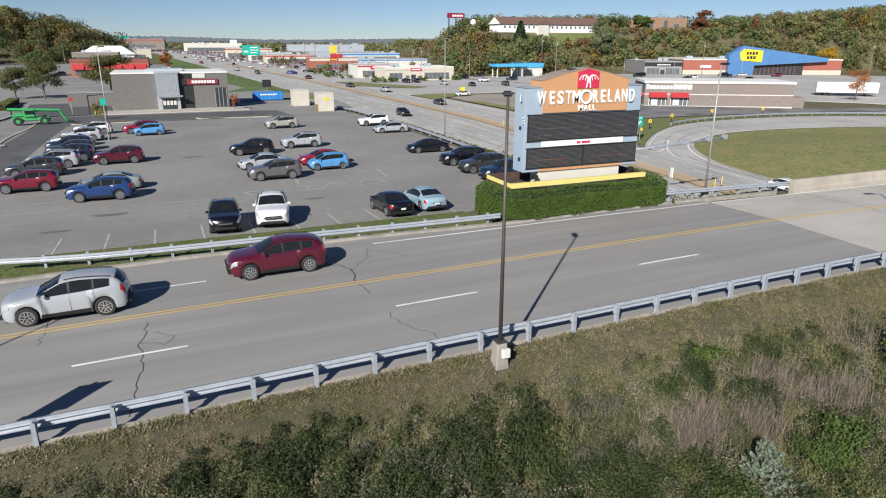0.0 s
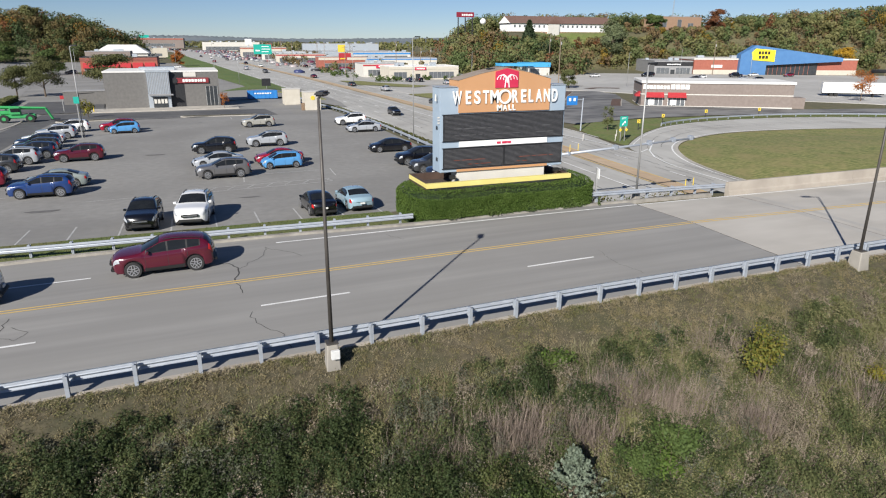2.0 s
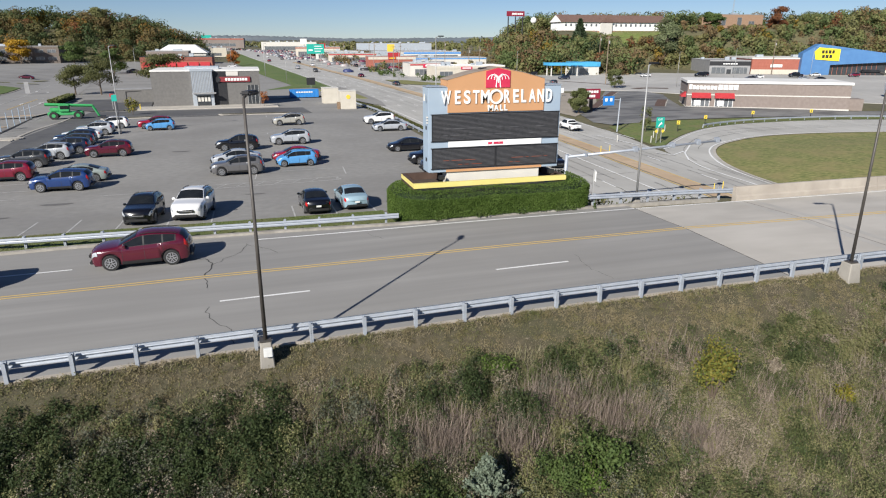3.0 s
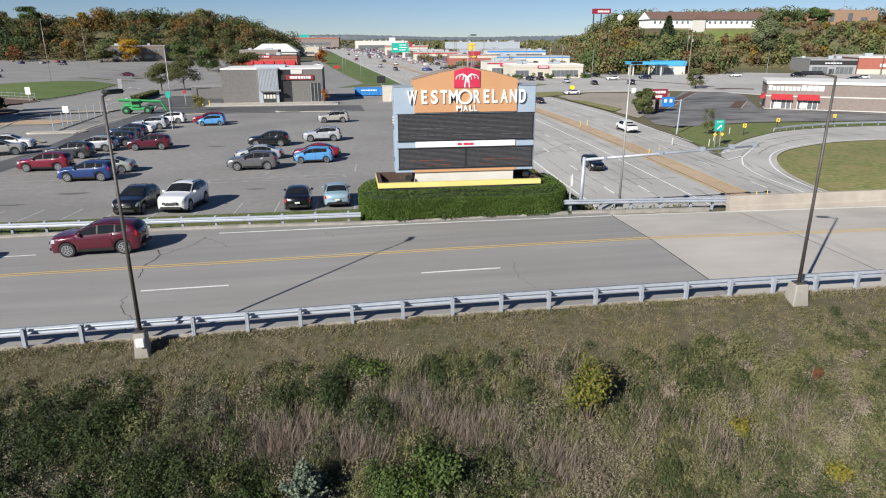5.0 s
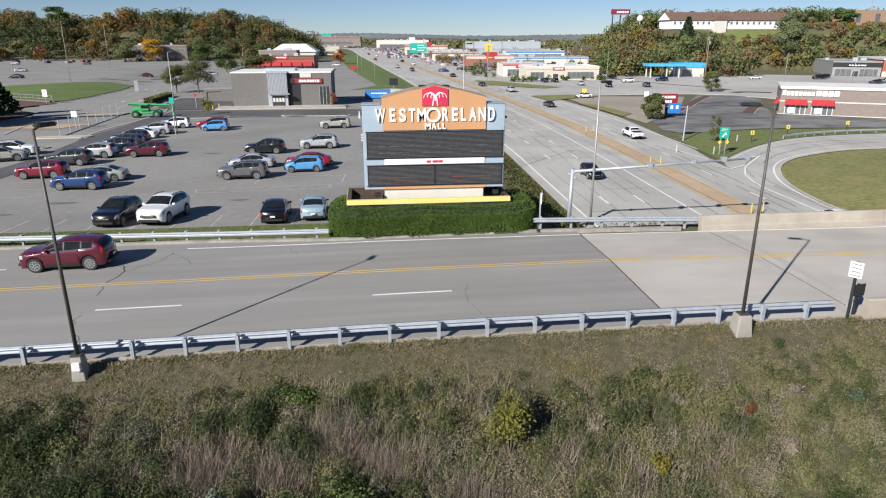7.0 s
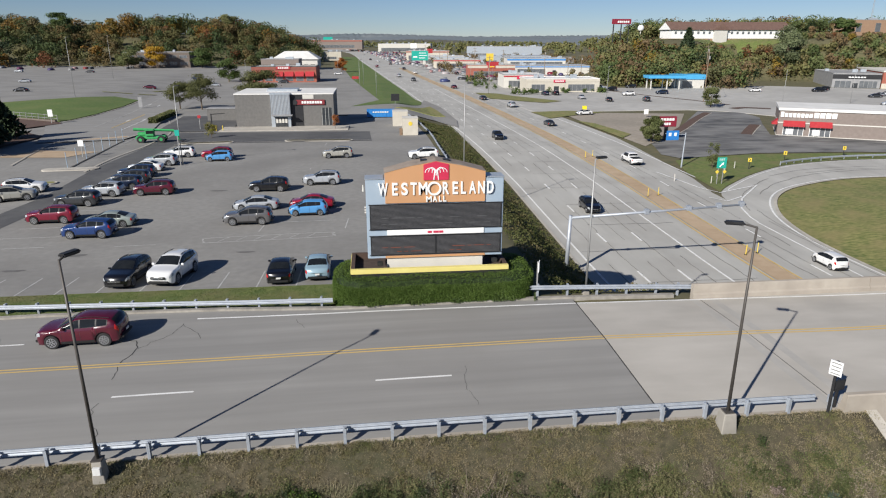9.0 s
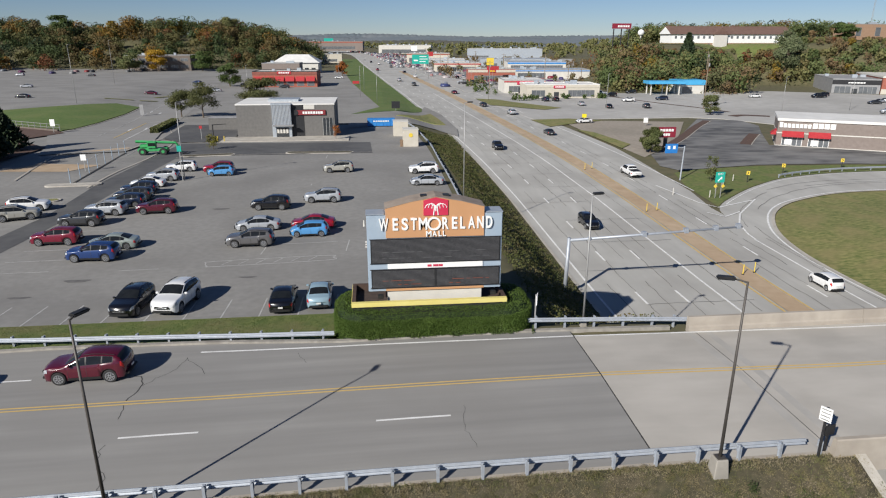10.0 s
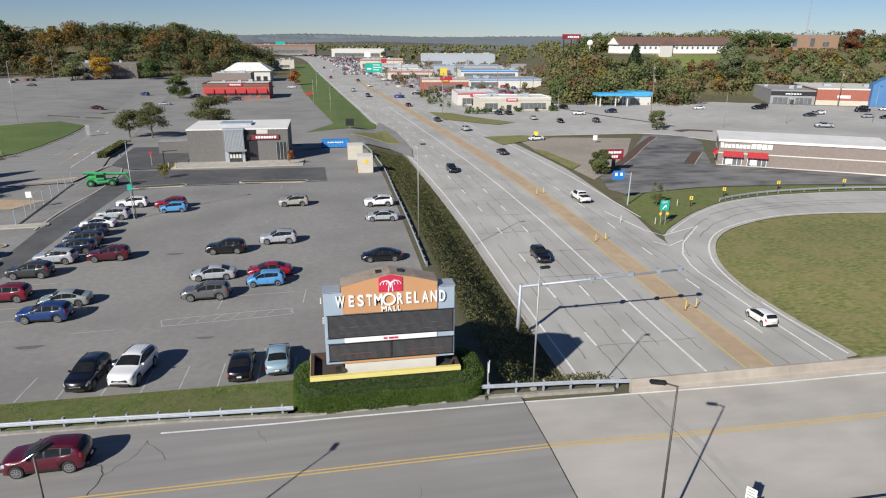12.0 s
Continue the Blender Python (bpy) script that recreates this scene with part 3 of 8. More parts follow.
# bridge parapets with a rounded end block
bm = bmesh.new()
for x0, x1 in [(40.0, 52.0), (52.04, 64.0), (64.04, 76), (76.04, 120)]:
    sweep([(31.05, -0.8), (31.05, 0.15), (31.15, 0.24), (31.21, 0.76), (31.25, 0.8), (31.45, 0.8), (31.49, 0.74), (31.49, -0.8)], [lambda a, b, X=x0: (X, a, b), lambda a, b, X=x1: (X, a, b)], True, bm)
tagged(obj("parapet", bm, M["parapet"]), "pale concrete bridge parapet with joints", "parapet", kind="structure")
bm = bmesh.new()
for x0, x1 in [(40.35, 56.0), (56.04, 120)]:
    sweep([(17.85, -0.9), (17.85, 0.76), (17.9, 0.82), (18.1, 0.82), (18.2, 0.24), (18.3, 0.15), (18.3, -0.9)], [lambda a, b, X=x0: (X, a, b), lambda a, b, X=x1: (X, a, b)], True, bm)
tagged(obj("parapet", bm, M["parapet"]), "pale concrete bridge parapet on the near side", "parapet", kind="structure")
wing = bmesh.new()
rail_z = [(18.3, 0.06), (17.84, 0.02), (6.0, -5.0), (6.0, -7.4), (18.3, -7.4)]
side_a = [wing.verts.new((41.35, y, z)) for y, z in rail_z]
side_b = [wing.verts.new((41.85, y, z)) for y, z in rail_z]
wing.faces.new(side_a)
wing.faces.new(side_b[::-1])
for k in range(5):
    wing.faces.new((side_a[k], side_b[k], side_b[(k + 1) % 5], side_a[(k + 1) % 5]))
bmesh.ops.recalc_face_normals(wing, faces=wing.faces)
tagged(obj("wing_wall", wing, M["concrete"]), "sloping pale concrete wing wall beside the abutment", "wall", kind="structure")
bm = box(40.3, 41.0, 18.31, 31.4, -7.2, -0.75)
tagged(obj("abutment", bm, M["concrete"]), "concrete bridge abutment wall under the deck", "abutment", kind="structure")

# parking lot and drives
lot = sheet("parking_lot", [(-95, 37.5), (17.5, 37.7), (24, 40.5), (29.2, 45), (30.0, 60), (30.4, 100), (30.4, 120), (29.5, 150), (24, 158), (-95, 158)], 0.05, M["lot"],
            "worn grey asphalt parking lot with faded bay lines", "parking lot", skirt=0.3)
sheet("drive", [(-19.5, 40), (-15.5, 40), (-13.6, 70), (-13.2, 108), (-5, 110.5), (20, 111), (19.6, 127), (-18, 129), (-17.4, 110), (-17.6, 86), (-16.6, 70), (-18.6, 50)], 0.062, M["blacktop"],
      "dark fresh blacktop drive beside the parking bays", "drive")
sheet("far_lot", [(-260, 170), (-95, 170), (-95, 158.2), (-10, 158.2), (14, 160), (25, 186), (13.5, 300), (4, 420), (-60, 455), (-260, 455)], 0.18, M["lot"], "large grey asphalt lot with scattered parked cars", "parking lot", step=5, skirt=0.5)
# Brown dirt bank; the dark mulch tone also paints in its shade.
sheet("planting_bed", [(-90, 172.6), (-69.6, 160.8), (-50.0, 149.4), (-47.6, 146.6), (-52.0, 137.8), (-66, 142), (-90, 152)], 0.3, M["mulch"], "brown earth bank below the fence, its dark tone standing for shade", "planting bed", step=3)
# Island ground in dark mulch colour, which paints in the evergreens' shade.
sheet("planting_bed", [(-52.0, 136.4), (-41.2, 123.9), (-40.8, 117.2), (-40.4, 106.5), (-38.5, 97), (-50, 94), (-64, 124)], 0.3, M["mulch"], "earth bed under the evergreens, dark to stand for their shade", "planting bed", step=3)
sheet("bank_lawn", [(-90, 173.4), (-70, 161.8), (-49.6, 150.1), (-48.2, 152), (-47.1, 164), (-47.4, 183), (-49.6, 202), (-58, 207), (-66, 196), (-90, 180)], 0.42, M["lush"], "bright green grass bank beside the drive", "lawn", step=2.5, skirt=0.4)
sheet("verge", [(-95, 33.6), (-8, 33.6), (0, 33.75), (11, 33.15), (16.8, 32.4), (17.6, 33.5), (17.6, 37.9), (-95, 37.7)], 0.10, M["bank"], "green grass verge between the guard rail and the lot", "lawn", step=0.8)
sheet("verge", [(14.2, 180.4), (23.5, 187), (31, 189), (35.2, 196), (36.0, 205)] + hway(40.8, 212, 640, 12) + [(float(bend(y)) + 24, y) for y in np.linspace(640, 400, 10)] + [(10.3, 320), (22.4, 200)], 0.26, M["lush"], "green grass strip between the far lot and the highway", "lawn", step=4)
sheet("side_road", [(14.2, 150.5), (27, 157), (30.5, 159), (36, 158), (40.4, 148), (41.6, 160), (40.6, 190), (37.2, 211), (35.0, 197), (31, 190), (14, 182)], 0.22, M["lot"], "grey asphalt entry road from the highway", "road", step=2)
sheet("entry_island", [(26.6, 175.4), (32, 182), (37.4, 191), (38.6, 180), (39.4, 167), (37, 167.5), (33.6, 171)], 0.36, M["grass"], "small grass island in the mouth of the entry road", "traffic island", step=2, skirt=0.2)

# western access road with its lines, kerbs and islands
acc = sheet("access_road", [(-43, 128), (-50.5, 145), (-49.2, 150), (-47.6, 164), (-48.0, 183), (-51.4, 231), (-63.7, 311), (-50, 311), (-41.5, 255), (-35.1, 213), (-29.6, 171), (-27.6, 150), (-24.4, 133), (-24.6, 117), (-38, 114)], 0.21, M["road"], "pale worn asphalt access road with faded lines", "road", step=4)
for pts, w, mt in ([(-34.0, 137.6), (-36.1, 165.1)], 0.22, "yellow"), ([(-30.7, 134.1), (-32.9, 162.9)], 0.16, "white"), ([(-36.4, 166), (-27.9, 172.5)], 0.3, "faded"), ([(-38.3, 140), (-41.2, 172), (-47, 220)], 0.14, "faded"):
    part("lane_line", ribbon(curve_pts(pts, 5), w, lift=0.235), M[mt], acc, "faded painted line")
for x, y in ((-32.4, 152), (-35.4, 150), (-39.4, 186), (-43, 190)):
    part("arrow", ribbon([(x, y), (x - 0.3, y + 3.4)], 0.35, lift=0.235), M["white"], acc, "white painted arrow")
sheet("drive_through", [(-23.6, 136.0), (-25.6, 160.4), (-11.0, 160.2), (-8.9, 137), (-11.0, 130.6), (-18.2, 130.0)], 0.20, M["blacktop"], "dark blacktop lane beside the restaurant", "drive", step=3)
for pts in ([(-49.2, 147.6), (-48.0, 152), (-46.9, 164), (-47.2, 183), (-49.4, 203)], [(-26.8, 145.2), (-27.9, 165.6)], [(-24.6, 118), (-24.2, 133), (-23.2, 136)]):
    tagged(obj("kerb", ribbon(curve_pts(pts, 6), 0.3, lift=0.30), M["concrete"]), "pale concrete kerb along the access road", "kerb", kind="structure")

# highway
hw = sheet("highway", hway(41.0, -40, 1300, 12) + hway(69.3, -40, 1300, 12)[::-1], 0.06, M["highway"], "pale concrete highway with lane lines and dark joints", "road", step=8, skirt=0.3)
sheet("highway_shoulder", [(69.2, 82), (70.8, 92), (71.6, 110)] + hway(73.6, 130, 260, 10) + hway(68, 262, 300, 10) + hway(69.0, 82, 300, 8)[::-1], 0.075, M["highway"], "wide pale concrete shoulder lane of the highway", "road", step=8)
bm = ribbon(hway(59.7, 36, 150, 4), 2.35, lift=0.16)
ribbon(hway(59.7, 150.05, 420, 6), 2.35, bm, lift=0.16)
part("median_strip", bm, M["median"], hw, "tan concrete median strip")
for x in (58.25, 61.15):
    part("median_line", ribbon(hway(x, 36, 420, 4), 0.22, lift=0.11), M["yellow"], hw, "yellow painted line")
for x, y0, y1 in ((42.0, 36, 700), (54.2, 36, 260), (67.5, 36, 68), (71.4, 92, 260)):
    part("edge_line", ribbon(hway(x, y0, y1, 4), 0.24, lift=0.12), M["white"], hw, "white painted line")
for x in (46.1, 50.3, 64.6):
    me = None
    for k, y in enumerate(np.arange(38, 330, 12.2)):
        if x == 64.6 and y > 260:
            continue
        part("lane_dash", ribbon(hway(x, y, y + 3.2, 2), 0.24, lift=0.12), M["white"], hw, "white painted dash")
rngh = random.Random(4)
part("edge_kerb", ribbon(hway(40.75, 36, 150, 4), 0.35, lift=0.16), M["concrete"], hw, "pale kerb along the highway edge")
for x in (44.1, 46.25, 48.3, 50.5, 52.4, 56.3, 62.9, 64.8, 66.3):
    y = 36.0
    while y < 230:
        n = rngh.uniform(5, 22)
        pts = [(px + rngh.uniform(-0.10, 0.10), py) for px, py in hway(x + rngh.uniform(-0.1, 0.1), y, y + n, 1.2)]
        part("tar_joint", ribbon(pts, rngh.uniform(0.04, 0.095), lift=0.105), M["seal"], hw, "dark tarred joint")
        y += n + rngh.uniform(0.5, 9)
for y in np.arange(41, 220, 9.3):
    a, b = (42.4, 54.3) if int(y) % 2 else (46.0, 57.8)
    pts = [(x + float(bend(y)), y + rngh.uniform(-0.12, 0.12)) for x in np.arange(a, b, 1.0)]
    part("tar_joint", ribbon(pts, 0.06, lift=0.105), M["seal"], hw, "dark tarred joint")

# ramp loop and its lawns
inner = curve_pts([(70.6, 44.2), (70.2, 54), (70.4, 63), (72.6, 71.5), (77.6, 79.6), (85, 85.2), (97, 89), (114, 88.4), (134, 84), (160, 74)], 6)
outer = curve_pts([(69.2, 44), (68.6, 62), (69.0, 76), (70.6, 82.4), (76.2, 88.4), (84, 94.6), (93, 99.4), (107, 102), (128, 101.2), (150, 95), (172, 84)], 6)
ramp = sheet("ramp", inner + outer[::-1], 0.085, M["highway"], "curving pale concrete slip road", "road", step=4)
part("edge_line", ribbon([(x - 0.5, y + 0.5) for x, y in inner], 0.24, lift=0.12), M["white"], ramp, "white painted line")
part("edge_line", ribbon([(x + 0.3, y - 0.6) for x, y in outer[20:]], 0.15, lift=0.12), M["white"], ramp, "white painted line")
for pts, w in ([(66.7, 96), (68.7, 85.2), (70.3, 82.3), (77.5, 85.6)], 0.3), ([(67.4, 79.9), (68.9, 77.7), (72.3, 79.9)], 0.28), ([(78.3, 86.1), (71.7, 78.8), (69.0, 74.2), (67.8, 70.0), (67.55, 67.8)], 0.24):
    part("gore_line", ribbon(pts, w, lift=0.15), M["white"], ramp, "white painted line")
mid = [((a + c) / 2, (b_ + d) / 2) for (a, b_), (c, d) in zip(inner, outer)]
for k, (i0, i1, off) in enumerate([(6, 16, 0.6), (14, 30, -1.2), (22, 44, 1.6), (34, 52, 0.0), (2, 12, -0.8), (30, 50, -2.4)]):
    pts = [(x + off * 0.4 + rngh.uniform(-0.15, 0.15), y - off * 0.6 + rngh.uniform(-0.15, 0.15)) for x, y in mid[i0:i1]]
    part("tar_joint", ribbon(pts, 0.08, lift=0.125), M["seal"], ramp, "dark tarred crack")
kb = ribbon(inner, 0.4, lift=0.16)
tagged(obj("kerb", kb, M["concrete"]), "low pale kerb along the mown oval", "kerb", kind="structure")
sheet("oval_lawn", [(x + 0.2, y - 0.2) for x, y in inner] + [(165, 60), (150, 44), (110, 36), (78, 35), (71.2, 38)], 0.1, M["grass"], "mown yellowing grass inside the ramp loop", "lawn", step=3)
sheet("verge", [(x, y + 0.2) for x, y in outer[18:]] + [(172, 90), (140, 104.5), (110, 107.5), (92, 108), (80, 106.5), (73.8, 104.5), (71.5, 95)], 0.1, M["bank"], "patchy green grass verge behind the ramp", "lawn", step=3)
# eastern lots
sheet("store_drive", [(75.5, 105.8), (92, 108.8), (110, 108.4), (140, 105.2), (170, 96), (176, 104), (139, 111), (107, 129), (115.5, 146), (122, 158), (123.5, 169.6), (113, 174), (95, 146), (86, 130), (76, 120), (73.6, 110)], 0.12, M["patched"],
      "patched dark blacktop drive in front of the store", "drive", step=4)
sheet("gravel_lot", [(73.9, 118), (85.6, 130.6), (94.6, 146.4), (106, 168), (86, 172), (72.5, 172), (72.8, 140)], 0.1, mat("tan_gravel", (0.27, 0.235, 0.19), (0.36, 0.315, 0.26), 1.2, 0.95, bump=0.4, bscale=14, large=0.5, lscale=0.08, lcol=(0.22, 0.2, 0.16)), "bare tan gravel lot beside the highway", "gravel lot", step=4)
sheet("east_lot", [(66, 176), (112, 177), (120, 173), (140, 141), (178, 105), (300, 60), (330, 160), (300, 208), (226, 242), (190, 262), (130, 258), (62, 262), (58, 240)], 0.14, M["farlot"], "broad grey asphalt store lot with parked cars", "parking lot", step=8, skirt=0.5)
strip = hway(69.1, 262, 700, 18) + [(20 + 0.31 * (y + 4), y) for y in np.linspace(640, 262, 16)]
sheet("roadside_lots", strip, 0.13, M["farlot"], "bleached asphalt forecourts of the roadside shops", "parking lot", step=14, skirt=0.5)
for pts, w in ([(82.4, 127.6), (92, 140), (104, 157), (113.6, 169.6)], 2.2), ([(102.0, 130.0), (107.5, 137.6), (112.8, 144.6)], 2.4):
    bed = tagged(obj("planting_bed", ribbon(curve_pts(pts, 5), w, lift=0.165), M["mulch"]), "brown mulch bed along the store drive", "planting bed", kind="structure")
    part("bed_kerb", ribbon([(x + w * 0.40, y - w * 0.34) for x, y in curve_pts(pts, 5)], 0.22, lift=0.20), M["concrete"], bed, "pale kerb")
for pts, w in ([(103.5, 269), (112, 246), (119.5, 221), (127, 203), (131, 189)], 1.3), ([(126, 178.5), (131, 180.5), (137, 177)], 3.0):
    tagged(obj("planting_bed", ribbon(curve_pts(pts, 5), w, lift=0.2), M["mulch"]), "dark mulch strip across the store lot", "planting bed", kind="structure")
sheet("hill_lawn", [(158, 312), (240, 312), (240, 324.5), (158, 324.5)], 0.15, M["bank"], "green lawn below the hotel", "lawn", step=3)
sheet("hill_lawn", [(240.2, 322), (262, 312), (330, 312), (330, 329), (262, 329), (240, 330)], 0.2, M["bank"], "green lawn on the hilltop", "lawn", step=5)
for x0, y0, x1, y1 in ((-67, 221.3, -57.8, 221.5), (-56, 221.3, -50.9, 223.5), (-55.5, 235.6, -53, 242)):
    tagged(obj("lot_island", ribbon([(x0, y0), (x1, y1)], 1.6, lift=0.34), M["grass"]), "narrow grassy island in the far lot", "traffic island", kind="structure")
sheet("verge", [(66.4, 162), (84, 172), (76, 177), (64.5, 176)], 0.24, M["grass"], "small grass island beside the highway", "lawn", step=4)
sheet("verge", [(73.0, 128), (76.5, 132), (74.4, 150), (71.6, 156)], 0.24, M["grass"], "small grass island by the gravel lot", "lawn", step=4)
sheet("verge", [(60, 214), (75, 200), (82, 205), (66, 232), (58, 236)], 0.26, M["grass"], "grass strip by the highway", "lawn", step=5)

# bay lines of the parking lot
bay = ribbon([(0, 0), (0, 5.2)], 0.10)
mb = None
for x, y in [(-6.4, 37.6), (-3.9, 37.6), (-1.35, 37.5), (1.3, 37.5), (4.15, 37.5), (6.75, 37.5), (9.3, 37.5), (11.9, 37.5), (14.6, 37.5), (17.2, 37.8)]:
    z = float(land(x, y + 2.6)) + 0.06
    tilt = math.degrees(math.atan2(float(land(x, y + 5.2) - land(x, y)), 5.2))
    if mb is None:
        mb = part("bay_line", bay, M["faded"], lot, "faded white bay line")
        mb.data.transform(Matrix.Translation((0, -2.6, 0)))
        mb.data.transform(Matrix.Translation((0, 0, -float(land(0, 0)))))
        for v in mb.data.vertices:
            v.co.z = 0.0
        mb.matrix_basis = pose(x, y + 2.6, z, tilt, 0, 0)
    else:
        shared("bay_line", mb.data, lot, pose(x, y + 2.6, z, tilt, 0, 0))
isl = curve_pts([(5.5, 50.2), (5.2, 51.0), (6.1, 51.6), (15.5, 52.3), (16.3, 51.7), (15.7, 50.9), (6.3, 50.1), (5.5, 50.2)], 5)
part("island_outline", ribbon(isl, 0.1, lift=0.062), M["faded"], lot, "faded painted island outline")
for k in range(6):
    part("island_hatch", ribbon([(6.6 + k * 1.5, 50.35 + k * 0.12), (7.3 + k * 1.5, 51.65 + k * 0.1)], 0.08, lift=0.062), M["faded"], lot, "faded painted stripe")
for pts in ([(11.6, 83), (12.2, 109)], [(9.6, 53.2), (9.9, 57.5)], [(17.4, 53.5), (17.6, 57.0)], [(-1.8, 49.8), (1.5, 50.0)], [(10.5, 56.3), (16.5, 56.6)]):
    part("bay_line", ribbon(pts, 0.1, lift=0.062), M["faded"], lot, "faded white bay line")
for k in range(14):
    y = 50 + k * 3.2
    part("bay_line", ribbon([(-12.6, y), (-7.6, y + 0.2)], 0.1, lift=0.065), M["faded"], lot, "faded white bay line")
for (x, y, rx, ry) in [(-4.2, 47.5, 1.0, 0.45), (2.2, 71, 0.9, 0.35), (14.6, 100, 2.2, 0.25), (-7, 44, 0.8, 0.3), (9.5, 47, 0.7, 0.25)]:
    pts = [(x + rx * math.cos(a) * (1 + 0.25 * math.sin(3 * a)), y + ry * math.sin(a) * (1 + 0.3 * math.cos(2 * a))) for a in np.linspace(0, 2 * math.pi, 18)[:-1]]
    sheet("oil_stain", pts, 0.064, M["oil"], "", "", step=2, parent=lot)


# ---- mall sign on its planter ----
SX0, SX1, SY = 19.70, 28.22, 33.85
sign = thing("mall_sign", pose(SX0, SY, 0), "tall blue-grey roadside mall sign with an ochre gable and message boards", "sign")
SW = SX1 - SX0
part("cabinet", box(0, SW, 0, 1.25, 2.34, 7.38, 0.03), M["signblue"], sign, "pale blue-grey metal cabinet")
part("cabinet_cap", box(-0.04, 1.1, -0.03, 1.28, 7.385, 7.43, 0.01), M["palemetal"], sign, "thin pale metal cap")
part("cabinet_cap", box(7.45, SW + 0.04, -0.03, 1.28, 7.385, 7.43, 0.01), M["palemetal"], sign, "thin pale metal cap")
gable = [(1.18, 5.90), (7.34, 5.90), (7.34, 7.78), (5.9, 8.16), (4.3, 8.46), (2.7, 8.17), (1.18, 7.78)]
bm = prism(gable, 1.55)
bmesh.ops.translate(bm, vec=(0, -0.08, 0), verts=bm.verts)
part("gable_panel", bm, M["signorange"], sign, "ochre orange gable panel")
bm = prism([(1.14, 7.80), (2.68, 8.20), (4.3, 8.50), (5.92, 8.19), (7.38, 7.80), (7.38, 7.785), (5.9, 8.165), (4.3, 8.465), (2.7, 8.175), (1.14, 7.785)], 1.62)
bmesh.ops.translate(bm, vec=(0, -0.10, 0), verts=bm.verts)
part("gable_roof", bm, mat("weathered_tan_flashing", (0.27, 0.215, 0.17), (0.34, 0.28, 0.225), 2.0, 0.7, large=0.6, lscale=1.2, lcol=(0.18, 0.15, 0.125)), sign, "weathered tan metal roof")
for x in (3.6, 5.0):
    part("roof_hatch", box(x - 0.2, x + 0.2, 0.5, 1.0, 8.2, 8.44, 0.02), M["dark"], sign, "small dark roof hatch")
bm = prism([(3.53, 7.31), (5.06, 7.31), (5.06, 8.26), (4.3, 8.44), (3.53, 8.26)], 0.06)
bmesh.ops.translate(bm, vec=(0, -0.145, 0), verts=bm.verts)
part("emblem_panel", bm, M["signred"], sign, "crimson emblem panel")
# emblem: a plain fountain of arcs
bm = bmesh.new()
EX = 4.3
for sgn in (-1, 1):
    for r, h in ((0.24, 0.62), (0.44, 0.72), (0.64, 0.66)):
        pts = []
        for k in range(9):
            a = math.pi * k / 8
            pts.append((EX + sgn * (r / 2 - r / 2 * math.cos(a)) * 1.05, 7.62 + (h - 0.35) * (k / 8 if k < 4 else 0.5) + 0.28 * math.sin(a)))
        for a, b in zip(pts, pts[1:]):
            rod((a[0], -0.15, a[1]), (b[0], -0.15, b[1]), 0.024, 0.024, 5, bm)
for dx in (-0.12, 0.12):
    rod((EX + dx * 1.2, -0.15, 7.32), (EX + dx * 0.6, -0.15, 7.95), 0.035, 0.03, 6, bm)
rod((EX, -0.15, 7.6), (EX, -0.15, 7.95), 0.04, 0.04, 6, bm)
part("emblem", bm, M["signwhite"], sign, "white fountain-like emblem")
# lettering, letter by letter
def letter(ch, w, h, depth):
    """One raised letter, bold, of a given width and height, its foot at z = 0 and its middle at x = 0."""
    bm = words(ch, 1.0, depth, bold=0.025)
    xs, zs = [q.co.x for q in bm.verts], [q.co.z for q in bm.verts]
    for q in bm.verts:
        q.co.x = ((q.co.x - min(xs)) / (max(xs) - min(xs)) - 0.5) * w
        q.co.z = (q.co.z - min(zs)) / (max(zs) - min(zs)) * h
    return bm


for ch, x, w in zip("WESTMORELAND", [1.19, 1.94, 2.55, 3.13, 3.72, 4.44, 5.18, 5.78, 6.31, 6.89, 7.47, 8.05], [0.62, 0.36, 0.42, 0.42, 0.56, 0, 0.42, 0.36, 0.34, 0.46, 0.44, 0.42]):
    x, w = 0.76 + (x - 0.88) * 0.962, w * 0.95
    if ch == "O":
        bm = bmesh.new()
        n = 28
        rings = []
        for k in range(n):
            a = 2 * math.pi * k / n
            rings.append([bm.verts.new((math.cos(a) * r, yy, 0.38 + math.sin(a) * r)) for r, yy in ((0.43, -0.07), (0.315, -0.07), (0.315, 0.03), (0.43, 0.03))])
        for k in range(n):
            a, b = rings[k], rings[(k + 1) % n]
            for j in range(4):
                bm.faces.new((a[j], a[(j + 1) % 4], b[(j + 1) % 4], b[j]))
        bmesh.ops.recalc_face_normals(bm, faces=bm.faces)
    else:
        bm = letter(ch, w, 0.78, 0.06)
    o = part("letter", bm, M["signwhite"], sign, "white raised letter")
    o.location = (x, -0.115, 6.40)
for ch, x, w in zip("MALL", (3.85, 4.22, 4.56, 4.83), (0.34, 0.28, 0.2, 0.2)):
    o = part("letter", letter(ch, w, 0.36, 0.07), M["signwhite"], sign, "white raised letter")
    o.location = (x, -0.12, 5.95)


